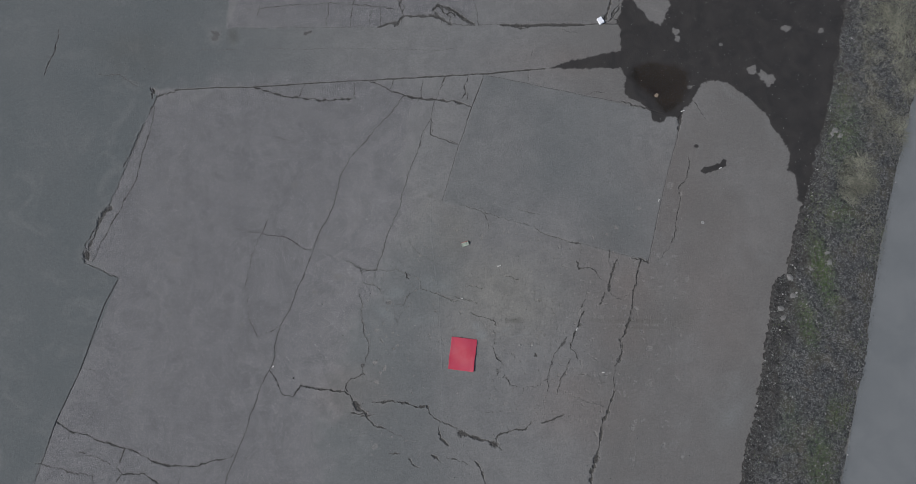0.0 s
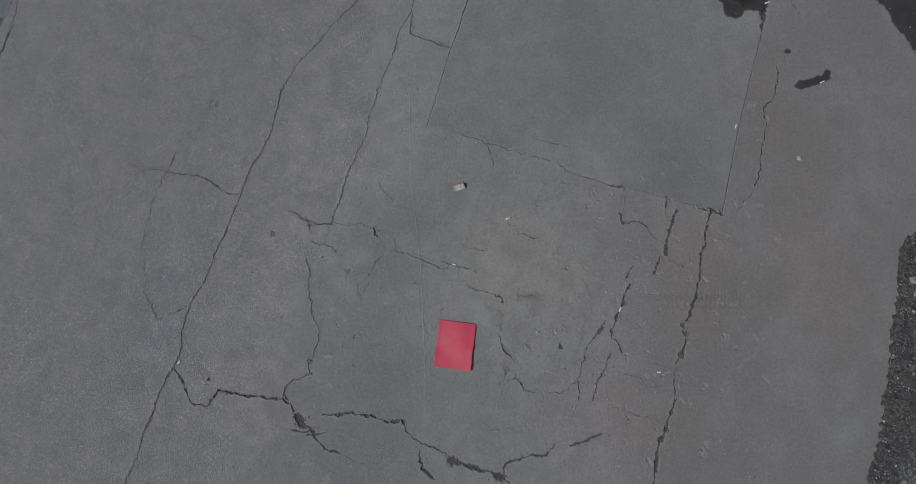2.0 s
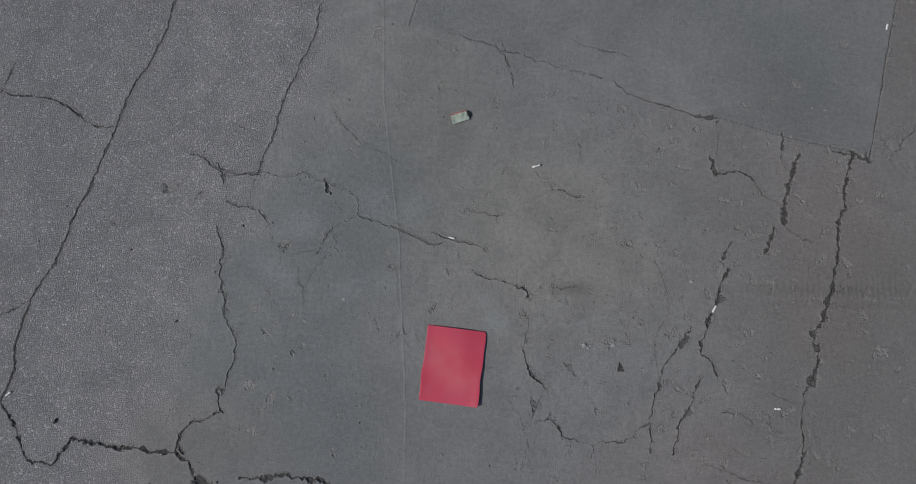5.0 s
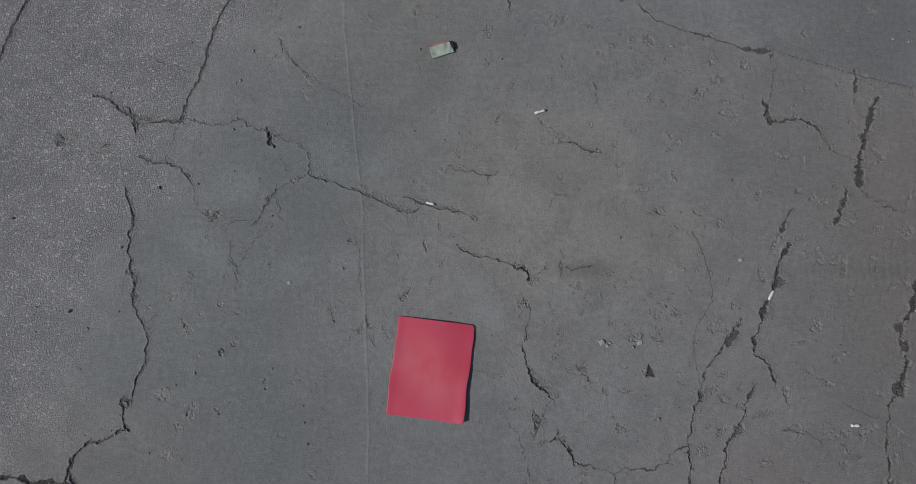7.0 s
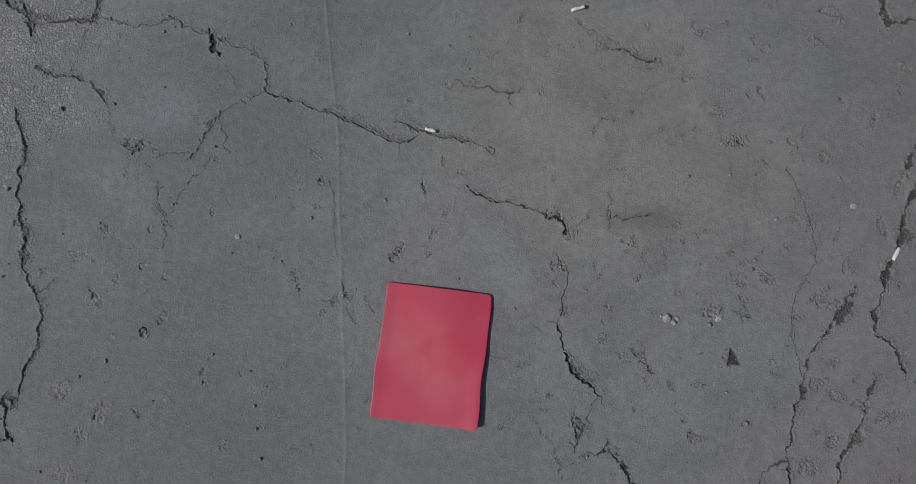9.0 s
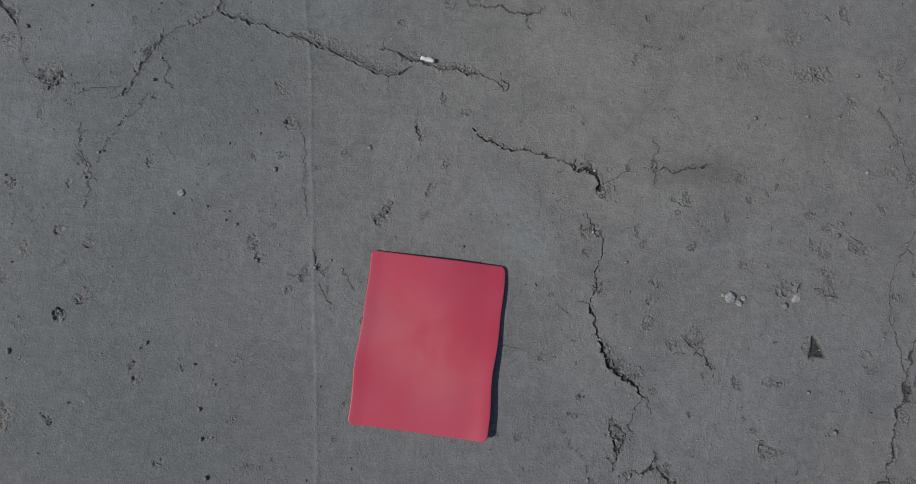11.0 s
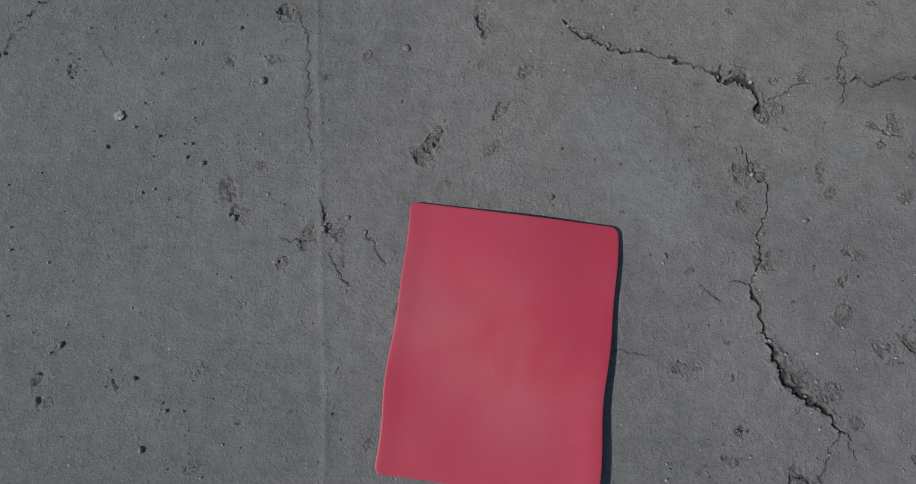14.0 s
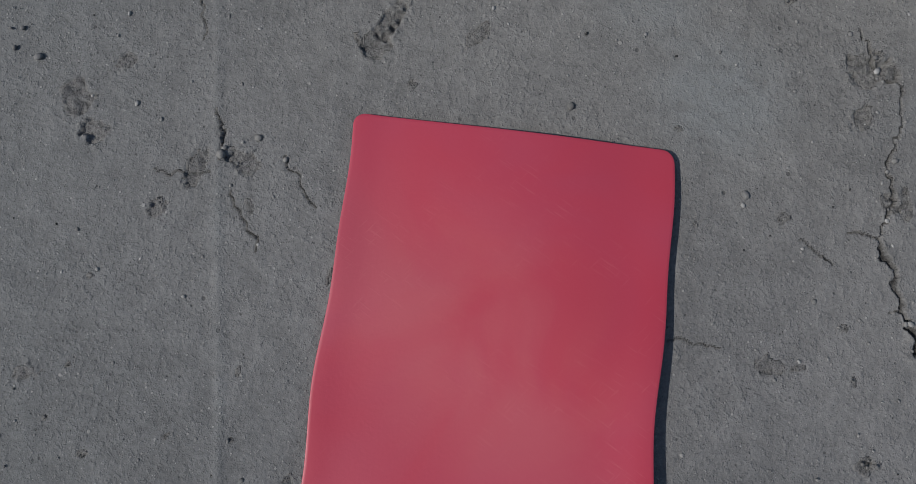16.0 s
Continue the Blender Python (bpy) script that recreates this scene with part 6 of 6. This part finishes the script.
def white_packet(x, y, turn):
    base = tagged(new("white_packet"), "small white crumpled carton packet on the asphalt", "packet")
    base.matrix_world = pose(x, y, 0.0, 0, 0, turn)
    bm = bmesh.new()
    bmesh.ops.create_cube(bm, size=1)
    bmesh.ops.scale(bm, vec=(0.078, 0.056, 0.022), verts=bm.verts[:])
    bmesh.ops.translate(bm, vec=(0, 0, 0.012), verts=bm.verts[:])
    bmesh.ops.subdivide_edges(bm, edges=bm.edges[:], cuts=5, use_grid_fill=True)
    for v in bm.verts:
        v.co += 0.004 * noise.noise_vector(v.co * 35) * (1 if v.co.z > 0.004 else 0.2)
    part("carton", bm, CARTON, base)
    bm = bmesh.new()
    bmesh.ops.create_cube(bm, size=1)
    bmesh.ops.scale(bm, vec=(0.020, 0.050, 0.003), verts=bm.verts[:])
    bmesh.ops.bevel(bm, geom=bm.edges[:], offset=0.0008, segments=1, affect="EDGES")
    bmesh.ops.translate(bm, vec=(0.030, 0, 0.0255), verts=bm.verts[:])
    part("lid_flap", bm, CARTON, base)
    return base


def stone(name, x, y, r, flat, mat, label, category, group="", z=0.0, seed=0, stretch=1.0, turn=0.0):
    bm = bmesh.new()
    bmesh.ops.create_icosphere(bm, subdivisions=3, radius=1)
    for v in bm.verts:
        k = 1 + 0.42 * noise.noise(v.co * 1.4 + Vector((seed, 0, 0))) + 0.26 * noise.noise(v.co * 3.6 + Vector((0, seed, 0))) + 0.10 * noise.noise(v.co * 9)
        v.co = Vector((v.co.x * k * r * stretch, v.co.y * k * r / stretch ** 0.5, v.co.z * k * r * flat))
    ob = part(name, bm, mat, None)
    ob.matrix_world = pose(x, y, z + r * flat * 0.7, 0, 0, turn)
    return tagged(ob, label, category, group)


def scatter(name, spots, mat, label, category, seed):
    """Many small stones in one mesh: spots are rows of x, y, z, radius."""
    rnd = np.random.RandomState(seed)
    t = (1 + 5 ** 0.5) / 2
    ico = np.array([(-1, t, 0), (1, t, 0), (-1, -t, 0), (1, -t, 0), (0, -1, t), (0, 1, t), (0, -1, -t), (0, 1, -t), (t, 0, -1), (t, 0, 1), (-t, 0, -1), (-t, 0, 1)]) / 1.9
    tri = np.array([(0, 11, 5), (0, 5, 1), (0, 1, 7), (0, 7, 10), (0, 10, 11), (1, 5, 9), (5, 11, 4), (11, 10, 2), (10, 7, 6), (7, 1, 8), (3, 9, 4), (3, 4, 2), (3, 2, 6), (3, 6, 8), (3, 8, 9), (4, 9, 5), (2, 4, 11), (6, 2, 10), (8, 6, 7), (9, 8, 1)])
    spots = np.array(spots)
    n = len(spots)
    a = rnd.rand(n) * 2 * math.pi
    shape = ico[None] * (1 + 0.35 * (rnd.rand(n, 12, 1) - 0.5)) * np.stack([0.8 + 0.7 * rnd.rand(n), 0.7 + 0.4 * rnd.rand(n), 0.4 + 0.35 * rnd.rand(n)], 1)[:, None, :]
    shape = shape * spots[:, 3][:, None, None]
    x = shape[:, :, 0] * np.cos(a)[:, None] - shape[:, :, 1] * np.sin(a)[:, None] + spots[:, 0][:, None]
    y = shape[:, :, 0] * np.sin(a)[:, None] + shape[:, :, 1] * np.cos(a)[:, None] + spots[:, 1][:, None]
    z = shape[:, :, 2] + spots[:, 2][:, None] + spots[:, 3][:, None] * 0.2
    v = np.stack([x, y, z], 2).reshape(-1, 3)
    f = (tri[None] + 12 * np.arange(n)[:, None, None]).reshape(-1, 3)
    me = mesh_from(name, v, np.full(len(f), 3), f.ravel(), {}, mat)
    return tagged(new(name, me), label, category, kind="stuff")


def blades(name, spots, mat, label, category, seed, length, width, lie, kind="stuff"):
    """Many thin bent blades in one mesh: spots are rows of x, y, z, bearing. lie: how flat they lie."""
    rnd = np.random.RandomState(seed)
    s = np.array(spots)
    n = len(s)
    l, w = length * (0.5 + rnd.rand(n)), width * (0.6 + 0.8 * rnd.rand(n))
    flat = np.clip(lie + 0.35 * (rnd.rand(n) - 0.5), 0, 1) * math.pi / 2
    bend = 0.5 * (rnd.rand(n) - 0.3)
    curl = 0.8 * (rnd.rand(n) - 0.5)
    v = np.zeros((n, 7, 3))
    px, py, pz = s[:, 0].copy(), s[:, 1].copy(), s[:, 2].copy()
    for k in range(4):
        t = k / 3
        head = s[:, 3] + curl * t
        ww = w * (1 - t) * 0.5 + 0.0001
        if k < 3:
            v[:, 2 * k] = np.stack([px - ww * np.sin(head), py + ww * np.cos(head), pz], 1)
            v[:, 2 * k + 1] = np.stack([px + ww * np.sin(head), py - ww * np.cos(head), pz + ww * 0.6], 1)
        else:
            v[:, 6] = np.stack([px, py, pz], 1)
        e = flat + bend * t
        px, py, pz = px + l / 3 * np.sin(e) * np.cos(head), py + l / 3 * np.sin(e) * np.sin(head), np.maximum(pz + l / 3 * np.cos(e), s[:, 2] + 0.001)
    q = np.array([(0, 1, 3), (0, 3, 2), (2, 3, 5), (2, 5, 4), (4, 5, 6)])
    f = (q[None] + 7 * np.arange(n)[:, None, None]).reshape(-1, 3)
    me = mesh_from(name, v.reshape(-1, 3), np.full(len(f), 3), f.ravel(), {}, mat)
    ob = new(name, me)
    return tagged(ob, label, category, kind=kind)


landing_mat()
crushed_pack(0.019, 1.200, 19)
for row in ((0.400, 0.960, 0.045, 17, 0.12), (1.249, 0.275, 0.040, 60, 0.04), (1.530, -0.188, 0.032, 1, 0.10), (-0.011, 0.598, 0.034, -12, 0.12), (-2.057, -0.159, 0.030, 39, 0.1), (2.493, 2.751, 0.046, 17, 0.05), (2.895, 2.089, 0.040, 27, 0.05), (2.190, 1.715, 0.033, 74, 0.05)):
    cigarette_end(*row[:4], row[4])
white_packet(1.572, 3.825, -62)
for k, (x, y, r, flat, stretch, turn) in enumerate(((0.622, 0.094, 0.010, 0.5, 1.1, 20), (0.640, 0.083, 0.006, 0.5, 1.2, -40), (0.650, 0.094, 0.005, 0.4, 1, 0), (0.608, 0.100, 0.004, 0.5, 1, 0), (0.761, 0.095, 0.0085, 0.25, 1.3, 50), (-0.523, 0.296, 0.0065, 0.3, 1.0, 0), (1.143, 0.404, 0.008, 0.5, 1.1, 0), (2.672, 1.464, 0.018, 0.25, 1.0, 0))):
    stone("pebble", x, y, r, flat, PALE_STONE, "pale flat pebble loose on the asphalt", "pebble", "pale pebbles", 0.0, k * 3.1, stretch, turn)
for k, (x, y, r) in enumerate(((-1.308, 0.182, 0.0055), (-1.020, 0.643, 0.0045), (-1.546, 0.519, 0.005), (-1.83, -0.28, 0.008))):
    stone("asphalt_chip", x, y, r, 0.7, BLACK_CHIP, "small black loose chip of asphalt", "chip", "black chips", 0.0, k * 2.3 + 1, 1.5, 40 + 70 * k)

# grit on the asphalt
R2 = np.random.RandomState(11)
near_spots = [(R2.normal(0.1, 0.75), R2.normal(0.25, 0.5), 0.0005, 0.0007 + 0.0016 * R2.rand() ** 4) for _ in range(2600)]
near_spots = [s for s in near_spots if not (-0.17 < s[0] < 0.17 and -0.2 < s[1] < 0.19)]
scatter("pale_grit", near_spots, PALE_STONE, "fine pale grit strewn over the asphalt", "grit", 12)
far_spots = [(R2.uniform(-4.5, 3.2), R2.uniform(-1.8, 4.2), 0.0005, 0.0015 + 0.005 * R2.rand() ** 3.5) for _ in range(3600)]
far_spots = [s for s in far_spots if not (-0.17 < s[0] < 0.17 and -0.2 < s[1] < 0.19)]
scatter("grey_grit", far_spots, GREY_STONE, "loose grey grit on the worn asphalt", "grit", 13)
dark_spots = [(R2.normal(0, 0.5), R2.normal(0.1, 0.35), 0.0004, 0.0006 + 0.0009 * R2.rand() ** 3) for _ in range(140)]
dark_spots = [s for s in dark_spots if not (-0.17 < s[0] < 0.17 and -0.2 < s[1] < 0.19)]
scatter("dark_grit", dark_spots, BLACK_CHIP, "tiny black crumbs on the asphalt", "grit", 14)

# crumbs broken from cracks and holes
crumbs = []
for p, wide, _, _, straight, _, _ in CRACKS:
    for k in range(0, len(p), 2):
        if R2.rand() < 0.55 * (1 - straight) * min(1, wide[k] / 0.002):
            a, d = R2.uniform(0, 6.28), wide[k] * R2.uniform(0.9, 4) + 0.002
            crumbs.append((p[k][0] + d * math.cos(a), p[k][1] + d * math.sin(a), 0.0006, 0.0009 + 0.0024 * R2.rand() ** 3))
for px, py, r, _, _, _ in PITS:
    for _ in range(3):
        a, d = R2.uniform(0, 6.28), r * R2.uniform(0.2, 1.8)
        crumbs.append((px + d * math.cos(a), py + d * math.sin(a), -0.0004 if d < r else 0.0006, 0.0006 + 0.0017 * R2.rand() ** 3))
crumbs = [c for c in crumbs if -2.6 < c[0] < 2.8 and not (-0.17 < c[0] < 0.17 and -0.2 < c[1] < 0.19)]
scatter("asphalt_crumbs", crumbs[::2], GREY_STONE, "grey crumbs broken from the cracked asphalt", "crumbs", 15)
scatter("pale_crumbs", crumbs[1::6], PALE_STONE, "pale crumbs of stone beside the cracks", "crumbs", 16)

# verge: stones, litter, moss and grass
def on_verge(count, seed, inset=0.0, low=-2.4, high=5.0):
    r = np.random.RandomState(seed)
    x, y = r.uniform(2.2, 6.0, count * 4), r.uniform(low, high, count * 4)
    keep = sdf(VERGE, x, y) > inset
    return x[keep][:count], y[keep][:count]


vx, vy = on_verge(15000, 21, 0.0)
scatter("verge_gravel", [(a, b, 0.022, 0.0018 + 0.007 * R2.rand() ** 7) for a, b in zip(vx, vy)], DARK_STONE, "dark grey gravel and crumbs in the verge", "gravel", 22)
vx, vy = on_verge(700, 23, 0.0)
scatter("verge_pale_gravel", [(a, b, 0.026, 0.003 + 0.008 * R2.rand() ** 3) for a, b in zip(vx, vy)], PALE_STONE, "pale pebbles lying in the soil", "gravel", 24)
vx, vy = on_verge(20000, 25, 0.0)
blades("plant_litter", [(a, b, 0.024 + 0.016 * R2.rand(), R2.uniform(0, 6.28)) for a, b in zip(vx, vy)], LITTER, "dead stalks and straw bits on the soil", "litter", 26, 0.024, 0.0030, 0.92)
vx, vy = on_verge(52000, 27, 0.04)
amount = blob(vx, vy, ((3.97, 0.95, 0.13, 0.48, 10, 1.0), (3.80, 0.30, 0.10, 0.35, 10, 0.8), (4.25, 2.5, 0.22, 0.6, 0, 0.40), (3.8, -1.1, 0.18, 0.45, 0, 0.6), (4.05, -0.55, 0.12, 0.25, 0, 0.7), (4.22, 3.9, 0.10, 0.6, 0, 0.6), (4.2, 1.6, 0.25, 0.3, 0, 0.40), (4.4, 1.2, 0.2, 0.3, 0, 0.3)))
amount = amount * (0.55 + 0.9 * np.maximum(0, vnoise(vx, vy, 9, 81) + 0.2)) + 0.30 * np.maximum(0, vnoise(vx, vy, 4, 82) + 0.15) * (0.4 + 0.6 * np.maximum(0, vnoise(vx, vy, 17, 85)))
pick = R2.rand(len(vx)) < amount
blades("green_grass", [(a, b, 0.024, R2.uniform(0, 6.28)) for a, b in zip(vx[pick], vy[pick])], GREEN, "short green grass and moss in the verge", "grass", 28, 0.024, 0.004, 0.6)
for k, (cx, cy, rx, ry, n, length) in enumerate(((4.95, 3.85, 0.40, 0.70, 6000, 0.10), (4.41, 1.95, 0.25, 0.32, 4200, 0.10), (4.70, 2.70, 0.25, 0.50, 1500, 0.08), (4.55, 1.35, 0.22, 0.35, 700, 0.07), (4.95, 2.45, 0.22, 0.35, 1300, 0.08), (4.62, 3.35, 0.15, 0.5, 500, 0.07), (5.10, 3.1, 0.18, 0.35, 1100, 0.09))):
    r = np.random.RandomState(40 + k)
    rad, ang = r.rand(n) ** 0.65, r.rand(n) * 2 * math.pi
    gx, gy = cx + rx * rad * np.cos(ang), cy + ry * rad * np.sin(ang)
    head = 2.6 * vnoise(gx, gy, 3.2, 80) + 1.8 * vnoise(gx, gy, 9, 84) + 2.6 * (r.rand(n) - 0.5) + (ang if k == 1 else 0.5)
    ok = (sdf(VERGE, gx, gy) > 0.03) & (r.rand(n) < 0.75 + 0.6 * vnoise(gx, gy, 8, 83)) & (r.rand(n) < 1.25 - rad)
    tuft = blades("grass_tuft", np.column_stack([gx, gy, np.full(n, 0.03) + 0.02 * (1 - rad) + 0.012 * r.rand(n), head])[ok], STRAW, "flattened tussock of dry straw-coloured grass", "grass", 50 + k, length, 0.003, 0.86)
    tagged(tuft, group="dry tussocks")
for k, (x, y, r) in enumerate(((4.21, 2.53, 0.030), (4.26, 2.47, 0.026), (4.17, 2.49, 0.022), (3.83, 0.96, 0.024), (4.02, 1.13, 0.03), (4.04, 1.03, 0.03), (3.60, 0.86, 0.032), (3.48, 0.52, 0.03), (3.50, 0.42, 0.028), (3.82, -0.21, 0.032), (3.88, -0.30, 0.025), (3.62, 0.66, 0.03))):
    stone("verge_stone", x, y, r, 0.45, GREY_STONE, "grey flat stone half sunk in the soil", "stone", "verge stones", 0.014, k * 1.7, 1.2, 50 * k)
for k, (x, y, turn) in enumerate(((2.141, 2.921, 20), (2.201, 2.935, 60))):
    stone("leaf", x, y, 0.022, 0.10, BROWN_LEAF, "pale dead leaf in the puddle", "leaf", "leaves", -0.010, k + 8, 1.3, turn)
wet_bits = [(x, y) for x, y in zip(R2.uniform(2.3, 4.4, 520), R2.uniform(1.9, 4.6, 520))]
wx, wy = np.array(wet_bits).T
ok = (sdf(WET, wx, wy) > 0.03) & (sdf(SILT, wx, wy) < -0.02)
scatter("wet_grit", [(a, b, 0.0, 0.002 + 0.005 * R2.rand() ** 3) for a, b in zip(wx[ok], wy[ok])], GREY_STONE, "bits of grit on the wet asphalt", "grit", 61)
blades("wet_straw", [(a, b, 0.002, R2.uniform(0, 6.28)) for a, b in zip(wx[ok][:160], wy[ok][::-1][:70])], LITTER, "straw bits lying on the wet asphalt", "litter", 62, 0.022, 0.0025, 1.0)
